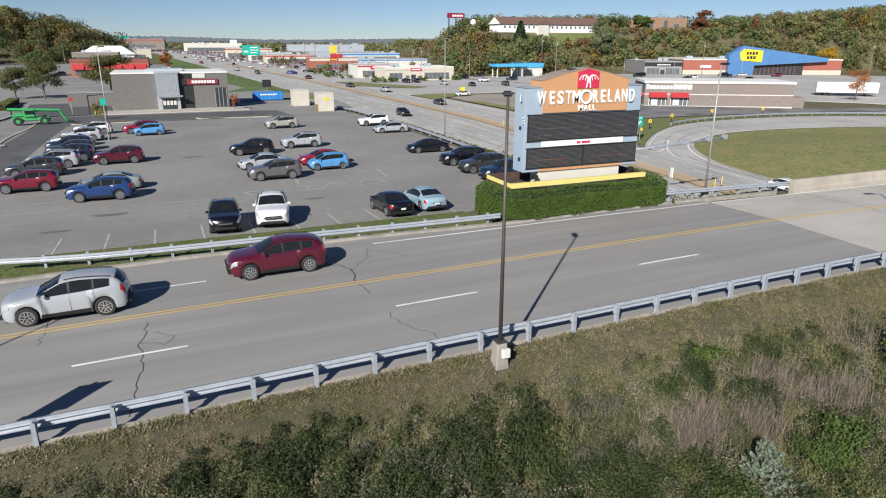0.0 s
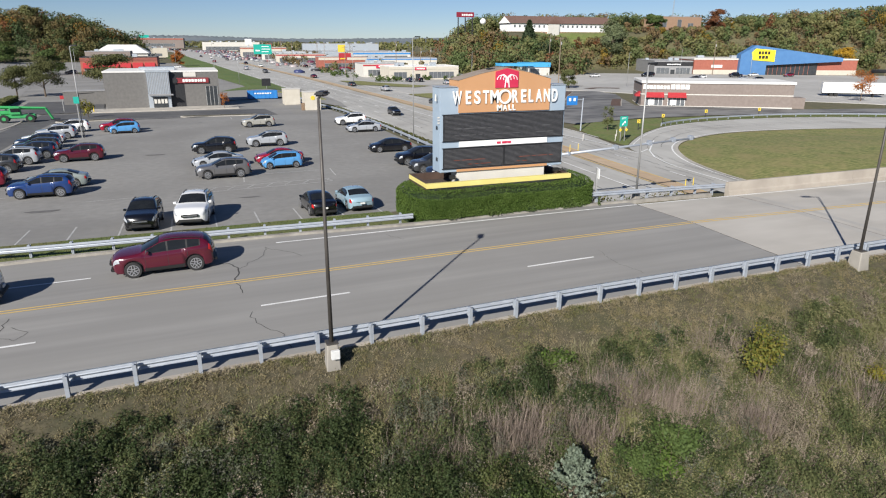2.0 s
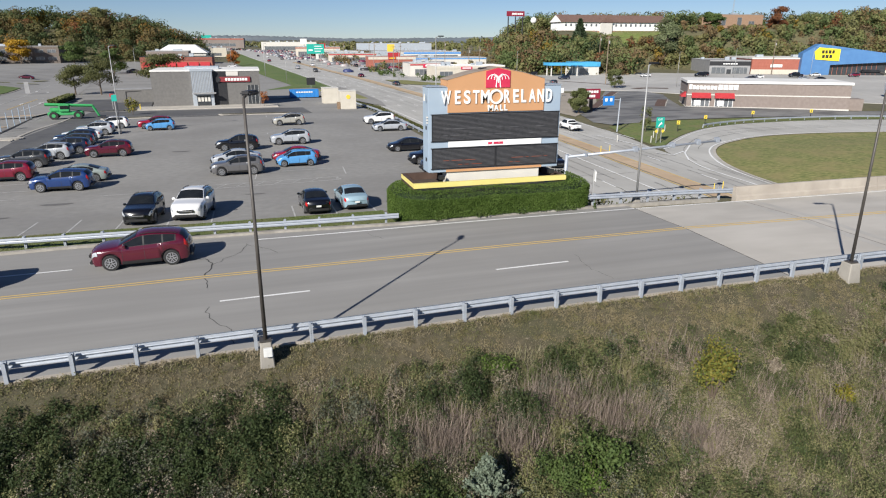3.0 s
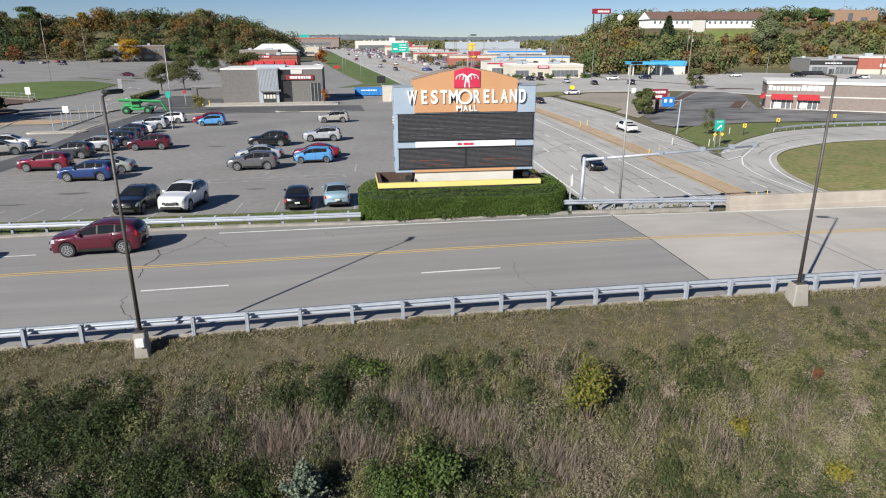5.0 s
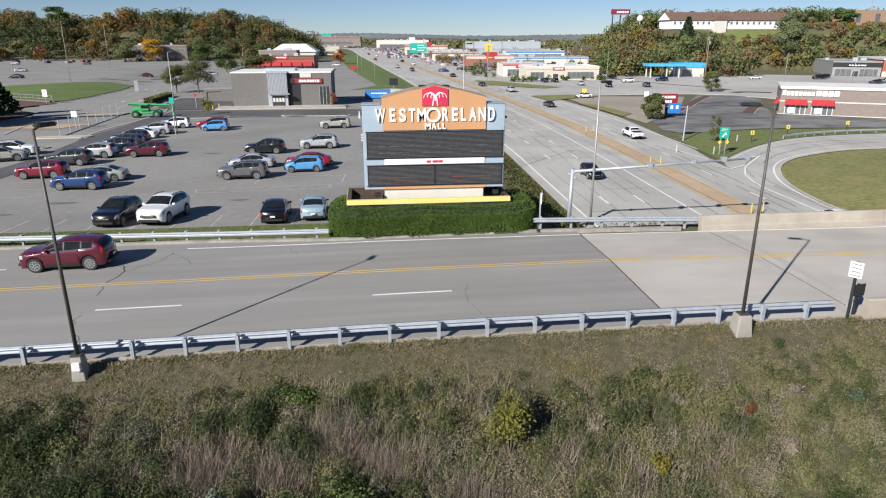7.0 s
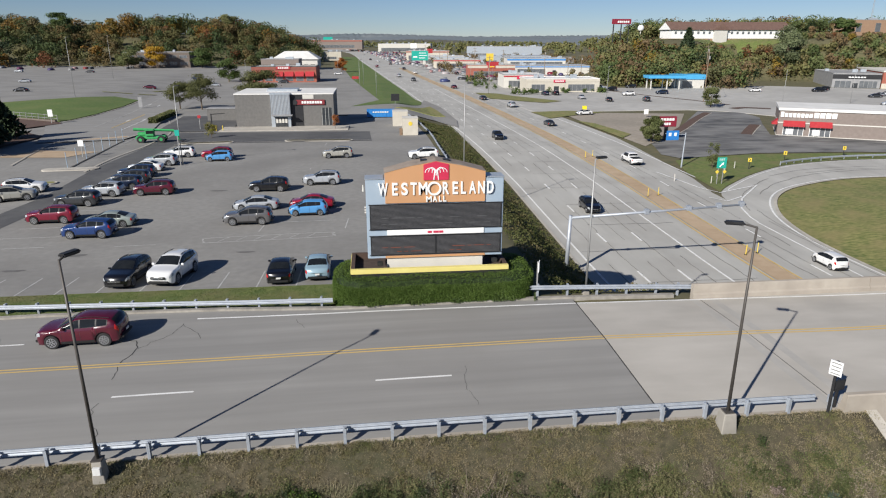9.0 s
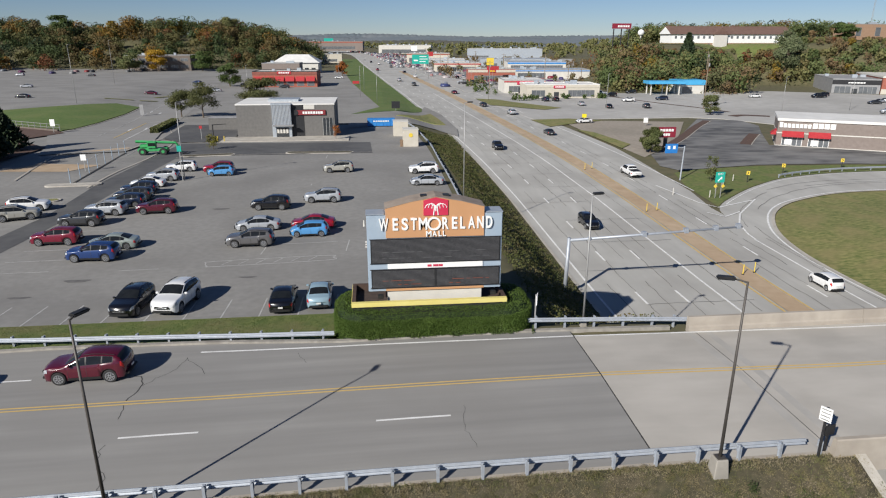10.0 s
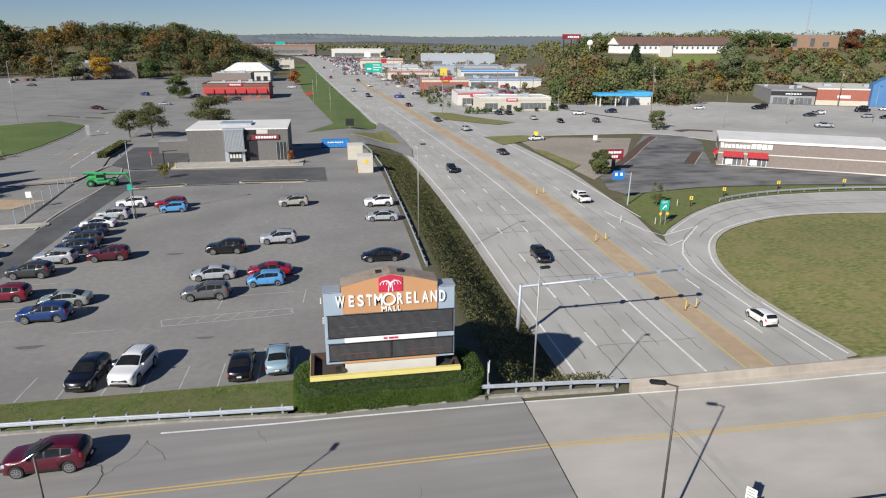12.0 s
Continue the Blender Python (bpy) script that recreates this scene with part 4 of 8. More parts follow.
def board(z0, z1, label, split):
    """A dark message board of louvred rows in a frame."""
    b = part("message_board", box(0.20, SW - 0.1, -0.06, 0.0, z0, z1, 0.01), M["led"], sign, label)
    part("board_frame", box(0.14, SW - 0.05, -0.085, -0.0, z1, z1 + 0.03), M["dark"], b)
    part("board_frame", box(0.14, SW - 0.05, -0.085, -0.0, z0 - 0.03, z0), M["dark"], b)
    rows = bmesh.new()
    z = z0 + 0.06
    while z < z1 - 0.05:
        box(0.28, SW - 0.18, -0.085, -0.06, z, z + 0.022, 0, rows)
        z += 0.075
    part("louvres", rows, M["ledrow"], b, "thin grey louvre rows")
    if split:
        part("board_divider", box(SW / 2 - 0.06, SW / 2 + 0.06, -0.1, -0.05, z0, z1), M["dark"], b)
    return b


upper = board(4.24, 5.80, "dark electronic message board with grey louvres", False)
lower = board(2.58, 3.80, "dark split message board with dim amber text rows", True)
rngs = random.Random(11)
for b, rows_, mm, col in ((upper, [(4.95, 0.22), (4.55, 0.2)], "ledrow", 0), (lower, [(3.05, 0.17), (2.78, 0.17)], "ledred", 1)):
    for z, h in rows_:
        x = 0.9
        while x < SW - 1.0:
            w = rngs.uniform(0.2, 0.8)
            if rngs.random() < 0.72 and not (b is lower and abs(x + w / 2 - SW / 2) < 0.6):
                part("text_bar", box(x, x + w, -0.095, -0.087, z, z + h * 0.16), M[mm], b, "dim text row")
            x += w + 0.16
part("cinema_strip", box(1.24, 7.31, -0.07, 0.0, 3.85, 4.19, 0.01), M["signwhite"], sign, "white illuminated strip panel")
bm = bmesh.new()
for k, w in enumerate((0.26, 0.34, 0.26)):
    box(3.76 + k * 0.36, 3.76 + k * 0.36 + w, -0.085, -0.07, 3.94, 4.08, 0.0, bm)
part("cinema_mark", bm, M["signred"], sign, "small red mark")
part("base_band", box(1.1, 7.4, -0.03, 0.0, 2.35, 2.50), M["signorange"], sign, "ochre band under the boards")
part("pedestal", box(1.2, 7.3, 0.1, 1.1, 0.2, 2.33, 0.02), M["offwhite"], sign, "chipped white painted pedestal")
for x in (0.75, 8.0):
    part("floodlight", box(x - 0.18, x + 0.18, -0.35, -0.05, 1.95, 2.2, 0.03), M["black"], sign, "black floodlight")
for z in (3.0, 4.9):
    bm = box(-0.02, 0.0, 0.35, 0.6, z, z + 0.22)
    part("side_vent", bm, M["dark"], sign, "small dark vent")
for k in range(3):
    part("cable_clamp", box(-0.11, 0.0, 0.02, 0.1, 5.3 + k * 0.16, 5.38 + k * 0.16), M["offwhite"], sign, "small white clamp")
bm = rod((-0.15, 0.3, 6.6), (-0.15, 0.3, 7.0), 0.06, 0.03, 8)
part("side_lamp", bm, M["offwhite"], sign, "small white lamp on the side")

planter = thing("planter_wall", pose(18.62, 33.15, 0), "dark planter wall with a bright yellow front edge round the sign", "planter")
PW = 9.9
part("front_wall", box(0, PW, 0.0, 0.25, -0.4, 1.5, 0.01), M["dark"], planter, "dark brown wall")
part("yellow_edge", box(-0.02, PW + 0.02, -0.03, 0.28, 1.58, 1.86, 0.01), M["lemon"], planter, "bright yellow painted edge band")
brown = mat("dark_brown_boards", (0.05, 0.03, 0.022), (0.09, 0.055, 0.04), 2, 0.85)
part("side_wall", box(0, 0.25, 0.29, 3.2, -0.4, 1.88, 0.01), brown, planter, "dark brown side wall")
part("side_wall", box(PW - 0.25, PW, 0.29, 3.2, -0.4, 1.88, 0.01), brown, planter, "dark brown side wall")
part("back_wall", box(0, PW, 3.21, 3.45, -0.4, 1.88, 0.01), brown, planter, "dark brown back wall")
part("yellow_edge", box(-0.03, 0.1, 0.285, 3.3, 1.6, 1.86, 0.01), M["lemon"], planter, "bright yellow painted edge band")
part("fill", box(0.26, PW - 0.26, 0.29, 3.19, -0.4, 1.45), mat("dark_mulch_fill", (0.045, 0.032, 0.026), (0.085, 0.06, 0.048), 3.0, 0.95, bump=0.6), planter, "dark brown mulch fill")


# ---- leaves ----
RNG = np.random.default_rng(7)


def leaves(centres, size, rng=RNG, aspect=1.5, up=0.0):
    """Small crossed leaf faces round centres: verts and quads."""
    c = np.asarray(centres, float)
    n = len(c)
    size = np.broadcast_to(np.asarray(size, float), (n,))[:, None]
    a = rng.normal(size=(n, 3))
    a[:, 2] += up
    a /= np.linalg.norm(a, axis=1, keepdims=True)
    b = rng.normal(size=(n, 3))
    b = np.cross(a, b)
    b /= np.linalg.norm(b, axis=1, keepdims=True) + 1e-9
    n3 = np.cross(a, b)
    a, b = a * size * aspect / 2, b * size / 2
    v = np.stack([c - a, c + b + n3 * size * 0.12, c + a, c - b + n3 * size * 0.12], 1).reshape(-1, 3)
    f = np.arange(4 * n).reshape(n, 4)
    return v, f


def blades(roots, height, lean, width, rng=RNG):
    """Upright tapering blades: one triangle each."""
    r = np.asarray(roots, float)
    n = len(r)
    h = np.broadcast_to(np.asarray(height, float), (n,))[:, None]
    d = rng.normal(size=(n, 2))
    d /= np.linalg.norm(d, axis=1, keepdims=True)
    side = np.stack([-d[:, 1], d[:, 0], np.zeros(n)], 1) * width / 2
    tip = r + np.concatenate([d * lean * rng.uniform(0.2, 1.0, (n, 1)) * h, h], 1)
    v = np.stack([r - side, r + side, tip], 1).reshape(-1, 3)
    return v, np.arange(3 * n).reshape(n, 3)


def ball(n, rng=RNG, shell=0.55):
    p = rng.normal(size=(n, 3))
    p /= np.linalg.norm(p, axis=1, keepdims=True)
    return p * (shell + (1 - shell) * rng.random((n, 1))) 


# hedge round the planter
def hedge_points(n):
    pts = []
    x0, x1, y0, y1, zt, rc = 17.5, 30.2, 31.95, 37.0, 1.48, 1.7
    while len(pts) < n:
        k = RNG.random()
        x, y = RNG.uniform(x0, x1), RNG.uniform(y0, y1)
        z = zt
        if k < 0.42:
            y, z = y0, RNG.uniform(0.0, zt - 0.32)
        elif k < 0.62:
            x, z = (x0 if RNG.random() < 0.5 else x1), RNG.uniform(-0.3, zt - 0.32)
        elif k > 0.93:
            y, z = y1, RNG.uniform(-0.8, zt - 0.32)
        # rounded corners and shoulders
        cx, cy = np.clip(x, x0 + rc, x1 - rc), np.clip(y, y0 + rc, y1 - rc)
        d = math.hypot(x - cx, y - cy)
        if d > rc:
            x, y = cx + (x - cx) * rc / d, cy + (y - cy) * rc / d
        inx = 18.55 < x < 28.6 and 33.1 < y < 36.7
        if inx:
            continue
        edge = min(y - y0, x - x0, x1 - x, y1 - y, rc - math.hypot(x - np.clip(x, x0 + rc, x1 - rc), y - np.clip(y, y0 + rc, y1 - rc)))
        if z > zt - 0.01 and edge < 0.6:
            z = zt - (0.6 - edge) ** 2 * 1.0
        bulge = 0.07 * math.sin(x * 2.1) * math.sin(z * 3 + y)
        top = 0.05 * math.sin(x * 1.1 + 1) + 0.12 * sstep(28.8, 29.8, x) - 0.06 * sstep(0.9, 0, x - x0)
        pts.append((x + RNG.normal() * 0.035, y + bulge + RNG.normal() * 0.035, z * (1 + top / zt) + RNG.normal() * 0.03))
    return pts


hedge = thing("hedge", pose(0, 0, 0), "clipped dense green hedge round the sign planter", "hedge")
core = bmesh.new()
box(18.6, 29.0, 32.1, 33.08, -0.4, 1.30, 0.34, core)
box(17.66, 18.55, 33.5, 35.6, -0.9, 1.36, 0.25, core)
box(28.75, 30.04, 33.5, 35.6, -3.2, 1.38, 0.3, core)
box(18.6, 28.7, 36.7, 36.9, -0.9, 1.36, 0.05, core)
for cx, cy in ((19.2, 33.65), (28.5, 33.65), (19.2, 35.3), (28.5, 35.3)):
    rod((cx, cy, -2.0 if cx > 20 else -0.9), (cx, cy, 1.08), 1.56, 1.52, 20, core)
    rod((cx, cy, 1.07), (cx, cy, 1.36), 1.50, 1.15, 20, core)
part("inner_growth", core, L["dark"], hedge, "dark inner growth")
v, f = leaves(hedge_points(64000), RNG.uniform(0.03, 0.066, 64000))
o = arrays("foliage", v, f, L["hedge"])
o.parent = hedge
pts = np.stack([RNG.uniform(18, 30.5, 2600), RNG.normal(31.98, 0.08, 2600), np.abs(RNG.normal(0.0, 0.2, 2600)) - 0.08], 1)
keep = np.sin(pts[:, 0] * 2.3) + 0.6 * np.sin(pts[:, 0] * 5.1) > 0.35
v, f = leaves(pts[keep], 0.09)
o = arrays("ivy_fringe", v, f, L["green"])
o.parent = hedge
o["label"] = "loose trailing leaves at the foot"


# ---- guard rails ----
W_PROFILE = [(0.0, -0.155), (0.035, -0.14), (0.08, -0.10), (0.08, -0.06), (0.01, -0.025), (0.0, 0.0), (0.01, 0.025), (0.08, 0.06), (0.08, 0.10), (0.035, 0.14), (0.0, 0.155)]


def post_mesh(h):
    bm = box(-0.075, 0.075, -0.008, 0.008, -0.6, h)
    box(-0.075, -0.06, -0.06, 0.06, -0.6, h, 0, bm)
    box(0.06, 0.075, -0.06, 0.06, -0.6, h, 0, bm)
    return bm


def guard_rail(label, line, face, posts, top=0.72, block=0.16, faced=1):
    """A W-beam on posts along a line in plan. face: side on which the beam stands off the posts."""
    g = thing("guard_rail", pose(0, 0, 0), label, "guard rail")
    pts = [Vector(p) for p in line]
    def station(p, d):
        n = Vector((-d.y, d.x)) * face
        return lambda a, b: (p.x + n.x * (block + a), p.y + n.y * (block + a), top - 0.155 + b + (p.z if len(p) > 2 else 0))
    sts = []
    for k, p in enumerate(pts):
        d = (pts[min(k + 1, len(pts) - 1)].xy - pts[max(k - 1, 0)].xy).normalized()
        sts.append(station(p, d))
    back = [(a + 0.006, b) for a, b in W_PROFILE[::-1]]
    part("beam", sweep(W_PROFILE + back, sts, True), M["galv"], g, "galvanised W-profile beam")
    me = None
    for x, y, z, ang in posts:
        m = pose(x, y, z, 0, 0, ang + 90)
        if me is None:
            o = part("post", post_mesh(top + 0.02), M["galv"], g, "galvanised steel post")
            o.matrix_basis = m
            me = o.data
            bo = part("spacer", box(-0.07, 0.07, -0.05, 0.05, -0.18, 0.18, 0.01), M["galv"], g)
            ms = bo.data
            bo.matrix_basis = pose(x, y, z, 0, 0, ang) @ Matrix.Translation((0, face * block / 2 + face * 0.02, top - 0.155))
        else:
            shared("post", me, g, m)
            shared("spacer", ms, g, pose(x, y, z, 0, 0, ang) @ Matrix.Translation((0, face * block / 2 + face * 0.02, top - 0.155)))
    return g


STEP = 1.915
near_x = [26.40 + STEP * k for k in range(-34, 8)]
guard_rail("galvanised guard rail along the near edge of the road", [(x, 18.22, float(rz(x, 18.0))) for x in np.arange(near_x[0] - 0.5, 40.6, STEP)], 1,
           [(x, 18.13, float(rz(x, 18.0)), 0) for x in near_x], top=0.80, block=0.17)
fl = curve_pts([(-8.2, 35.4), (-3.6, 34.4), (3.9, 33.75), (11.3, 33.1), (17.5, 32.6)], 8)
guard_rail("galvanised guard rail with a flared end beside the lot", [(x, y, float(rz(x, 32)) - 0.02) for x, y in fl], -1,
           [(x, float(np.interp(x, [p[0] for p in fl], [p[1] for p in fl])) + 0.05, float(rz(x, 32)), -6) for x in np.arange(-6.2, 17.3, 1.915)], top=0.66, block=0.15)
guard_rail("galvanised guard rail between the hedge and the bridge parapet", [(29.6, 32.75, -0.12), (33, 32.5, -0.12), (37, 32.2, -0.12), (40.6, 31.75, -0.12)], -1,
           [(x, 32.0 + (40 - x) * 0.08, -0.12, -4) for x in (30.4, 32.3, 34.2, 36.1, 38.0, 39.4)], top=0.74, block=0.15)


# ---- street lamps ----
def street_lamp(label, x, y, z, h, head=(0.0, 1.2), base_h=0.75, pale=False, box_side=True, foot=0.36):
    lamp = thing("street_lamp", pose(x, y, z), label, "street lamp")
    pm = M["greypole"] if pale else M["pole"]
    if base_h:
        bm = bmesh.new()
        bmesh.ops.create_cone(bm, cap_ends=True, segments=4, radius1=foot * 1.15, radius2=foot * 0.72, depth=base_h + 0.8, matrix=Matrix.Translation((0, 0, base_h / 2 - 0.4)) @ Matrix.Rotation(radians(45), 4, "Z"))
        bmesh.ops.bevel(bm, geom=bm.edges[:], offset=0.03, segments=1, affect="EDGES")
        part("footing", bm, M["footing"], lamp, "weathered concrete footing block")
    part("pole", rod((0, 0, base_h), (0, 0, h), 0.072, 0.042, 14), pm, lamp, "slender weathered steel pole", True)
    part("base_plate", box(-0.2, 0.2, -0.2, 0.2, base_h, base_h + 0.05, 0.01), pm, lamp)
    if box_side:
        part("junction_box", box(-0.10, 0.20, -0.40, -0.26, base_h - 0.46, base_h - 0.14, 0.02), M["plate"], lamp, "white electrical box")
    hx, hy = head
    hd = part("lamp_head", rod((0, 0, h - 0.03), (hx * 0.5, hy * 0.5, h + 0.08), 0.04, 0.04, 8), pm, lamp, "short bracket with a cobra head")
    bm = box(-0.36, 0.36, -0.16, 0.16, -0.06, 0.08, 0.05)
    bmesh.ops.transform(bm, matrix=Matrix.Translation((hx * 0.8, hy * 0.8, h + 0.09)) @ Matrix.Rotation(math.atan2(hy, hx), 4, "Z"), verts=bm.verts)
    part("housing", bm, M["dark"], hd, "dark lamp housing")
    return lamp


street_lamp("tall brown steel street lamp on a concrete footing", 9.5, 17.35, -0.52, 8.85, (0.25, 0.5), 0.85)
street_lamp("tall brown steel street lamp beside the guard rail", 34.72, 17.55, -0.32, 9.0, (-0.95, 0.35), 0.92, box_side=False, foot=0.52)
street_lamp("tall grey street lamp behind the far guard rail", 33.6, 32.85, -0.35, 8.9, (0.5, 0.1), 0.5, True, False)
street_lamp("tall grey street lamp on the bank beside the highway", 31.2, 72.7, -2.0, 12.4, (0.8, 0.1), 0.3, True, False)
street_lamp("tall brown steel street lamp on the road behind", -14.8, 16.95, -0.35, 8.6, (0.62, 1.1), 0.75)
street_lamp("tall brown steel street lamp on the near side of the bridge", 60.3, 17.1, -0.1, 8.7, (0.05, 1.35), 0.3, box_side=False)


# ---- signal gantry over the highway ----
gant = thing("signal_gantry", pose(38.6, 53.0, -6.75), "grey galvanised cantilever gantry over the highway lanes", "gantry")
part("upright", rod((0, 0, -0.3), (0.05, -0.3, 6.3), 0.21, 0.17, 14), M["galv"], gant, "thick grey upright", True)
part("arm", rod((0, -0.3, 6.05), (17.3, -0.6, 7.0), 0.15, 0.09, 12), M["galv"], gant, "long tapering arm", True)
for x in (7.4, 11.6, 14.6, 16.9):
    z = 6.05 + 0.95 * x / 17.3
    part("bracket", box(x - 0.22, x + 0.22, -0.75, -0.25, z - 0.16, z + 0.32, 0.03), M["galv"], gant, "grey sensor box")
for x in (2.0,):
    part("bracket", box(x - 0.12, x + 0.12, -0.6, -0.15, 6.0, 6.35, 0.03), M["galv"], gant)


# ---- cars ----
def lerp(a, b, t):
    return a + (b - a) * t


# length half, wheel radius, wheelbase; outlines along the car: top, belt, half width; panes by their stretch along it
SPEC = {
    "suv": dict(W=1.87, r=0.385, wb=2.70, wr=0.64, base=0.27, rails=True,
                top=[(-2.30, 0.72), (-2.28, 1.02), (-2.20, 1.20), (-2.02, 1.42), (-1.80, 1.54), (-1.4, 1.61), (-0.6, 1.67), (-0.2, 1.665), (0.12, 1.60), (0.98, 1.18), (1.25, 1.14), (1.9, 1.08), (2.16, 1.00), (2.28, 0.84), (2.32, 0.64)],
                wide=[(-2.30, 0.74), (-2.22, 0.84), (-1.9, 0.91), (-1.3, 0.935), (1.3, 0.935), (1.9, 0.91), (2.2, 0.82), (2.32, 0.66)],
                belt=[(-2.3, 1.26), (-1.4, 1.19), (-0.6, 1.13), (1.0, 1.08), (2.3, 0.92)],
                doors=[(-0.14, 0.70), (-1.0, -0.22), (-1.62, -1.08)], screen=(0.15, 0.93), rear=(-2.17, -1.84), tail=(0.74, 1.10)),
    "sedan": dict(W=1.83, r=0.335, wb=2.8, wr=0.62, base=0.20, rails=False,
                  top=[(-2.38, 0.60), (-2.35, 0.84), (-2.25, 0.96), (-1.85, 1.03), (-1.68, 1.07), (-0.85, 1.37), (-0.4, 1.43), (0.1, 1.43), (0.4, 1.36), (1.25, 0.98), (1.5, 0.93), (2.0, 0.84), (2.25, 0.74), (2.37, 0.52)],
                  wide=[(-2.38, 0.70), (-2.28, 0.80), (-2.0, 0.87), (-1.3, 0.91), (1.2, 0.91), (1.9, 0.87), (2.25, 0.76), (2.37, 0.58)],
                  belt=[(-2.3, 0.94), (0, 0.92), (1.3, 0.87), (2.3, 0.70)],
                  doors=[(0.05, 0.95), (-0.85, -0.03), (-1.22, -0.92)], screen=(0.42, 1.2), rear=(-1.64, -0.90), tail=(0.66, 0.98)),
    "hatch": dict(W=1.70, r=0.31, wb=2.45, wr=0.60, base=0.20, rails=False,
                  top=[(-1.97, 0.62), (-1.94, 0.95), (-1.86, 1.08), (-1.62, 1.36), (-1.3, 1.47), (-0.3, 1.52), (0.15, 1.50), (0.45, 1.43), (1.25, 1.02), (1.5, 0.95), (1.8, 0.83), (1.92, 0.70), (1.97, 0.52)],
                  wide=[(-1.97, 0.64), (-1.85, 0.76), (-1.6, 0.82), (-1.0, 0.85), (1.0, 0.85), (1.6, 0.80), (1.85, 0.70), (1.97, 0.52)],
                  belt=[(-2, 1.08), (0, 1.0), (1.3, 0.92), (2, 0.76)],
                  doors=[(0.12, 1.0), (-0.78, 0.04), (-1.25, -0.85)], screen=(0.47, 1.2), rear=(-1.83, -1.48), tail=(0.72, 1.1)),
    "pickup": dict(W=1.98, r=0.40, wb=3.6, wr=0.74, base=0.36, rails=False,
                   top=[(-2.9, 0.9), (-2.87, 1.15), (-2.8, 1.22), (-0.95, 1.23), (-0.80, 1.30), (-0.66, 1.76), (-0.45, 1.85), (0.3, 1.87), (0.8, 1.84), (1.05, 1.74), (1.72, 1.28), (2.3, 1.2), (2.7, 1.12), (2.85, 0.98), (2.92, 0.75)],
                   wide=[(-2.9, 0.92), (-2.7, 0.97), (-1, 0.99), (1.7, 0.99), (2.4, 0.96), (2.75, 0.88), (2.92, 0.72)],
                   belt=[(-3, 1.16), (1.3, 1.14), (2.9, 0.95)],
                   doors=[(0.25, 1.32), (-0.5, 0.15)], screen=(1.02, 1.66), rear=(-0.78, -0.66), tail=(0.5, 0.95)),
}


class Shell:
    """The skin of a car: across(x, s) with s 0 to 1 up the flank, to 2 up the cabin, to 3 over the roof."""
    def __init__(self, s):
        self.s = s
        xs = np.arange(s["top"][0][0], s["top"][-1][0] + 0.001, 0.01)
        soft = np.ones(11) / 11
        def line(pts, smooth=True):
            v = np.interp(xs, [p[0] for p in pts], [p[1] for p in pts])
            if smooth:
                v = np.convolve(np.pad(v, 5, mode="edge"), soft, "valid")
            return v
        self.xs, self.t, self.w, self.b = xs, line(s["top"]), line(s["wide"]), line(s["belt"])
        self.x0, self.x1, self.hi = xs[0], xs[-1], max(p[1] for p in s["top"])

    def across(self, x, s, side=1):
        sp = self.s
        t, w, b = (float(np.interp(x, self.xs, v)) for v in (self.t, self.w, self.b))
        b = min(b, t - 0.07)
        end = min(x - self.x0, self.x1 - x)
        z0 = sp["base"] + 0.16 * max(0.0, 1 - end / 0.25) ** 2
        R = sp["r"] * 1.17
        for xw in (sp["wb"] / 2, -sp["wb"] / 2):
            if abs(x - xw) < R:
                z0 = max(z0, sp["r"] + math.sqrt(R * R - (x - xw) ** 2))
        z0 = min(z0, b - 0.08)
        c = max(0.0, min(1.0, (t - b) / (self.hi - b)))
        drop = 0.035 + 0.045 * c
        wr = lerp(0.93 * w - 0.03, min(sp["wr"], 0.93 * w - 0.03), c)
        if s <= 1:
            y = w * float(np.interp(s, (0, 0.12, 0.35, 0.62, 0.80, 0.93, 1), (0.94, 0.975, 0.992, 1.0, 0.99, 0.965, 0.935)))
            z = lerp(z0, b, s)
        elif s <= 2:
            q = s - 1
            y, z = lerp(0.935 * w, wr, q) + 0.035 * c * math.sin(math.pi * q), lerp(b, t - drop, q)
        else:
            q = s - 2
            y, z = wr * (1 - q), t - drop * (1 - q) ** 2.6
        bow = 0.16 * (y / w) ** 2 * (abs(x) / self.x1) ** 3
        return Vector((x - math.copysign(bow, x), side * y, z))

    def patch(self, xa, xb, sa, sb, off, nx, ns, bm=None, both=False):
        """A pane or lens laid just proud of the skin, on one flank (side 1) or over the whole top."""
        bm = bm or bmesh.new()
        rows = []
        cols = [(sa + (sb - sa) * k / ns, 1) for k in range(ns + 1)]
        if both:
            cols += [(sb - (sb - sa) * k / ns, -1) for k in range(1, ns + 1)]
        for i in range(nx + 1):
            x = xa + (xb - xa) * i / nx
            row = []
            for s, sd in cols:
                p = self.across(x, s, sd)
                du = self.across(min(x + 0.02, self.x1), s, sd) - self.across(max(x - 0.02, self.x0), s, sd)
                dv = self.across(x, min(s + 0.03, 3), sd) - self.across(x, max(s - 0.03, 0), sd)
                n = du.cross(dv)
                n = n.normalized() * (-1 if sd > 0 else 1) if n.length > 1e-9 else Vector((0, 0, 1))
                row.append(bm.verts.new(p + n * off))
            rows.append(row)
        for a, b in zip(rows, rows[1:]):
            for k in range(len(a) - 1):
                bm.faces.new((a[k], a[k + 1], b[k + 1], b[k]))
        return bm


def mirrored(bm):
    """The same piece for the other flank."""
    q = bm.copy()
    for v in q.verts:
        v.co.y = -v.co.y
    bmesh.ops.reverse_faces(q, faces=q.faces)
    return q


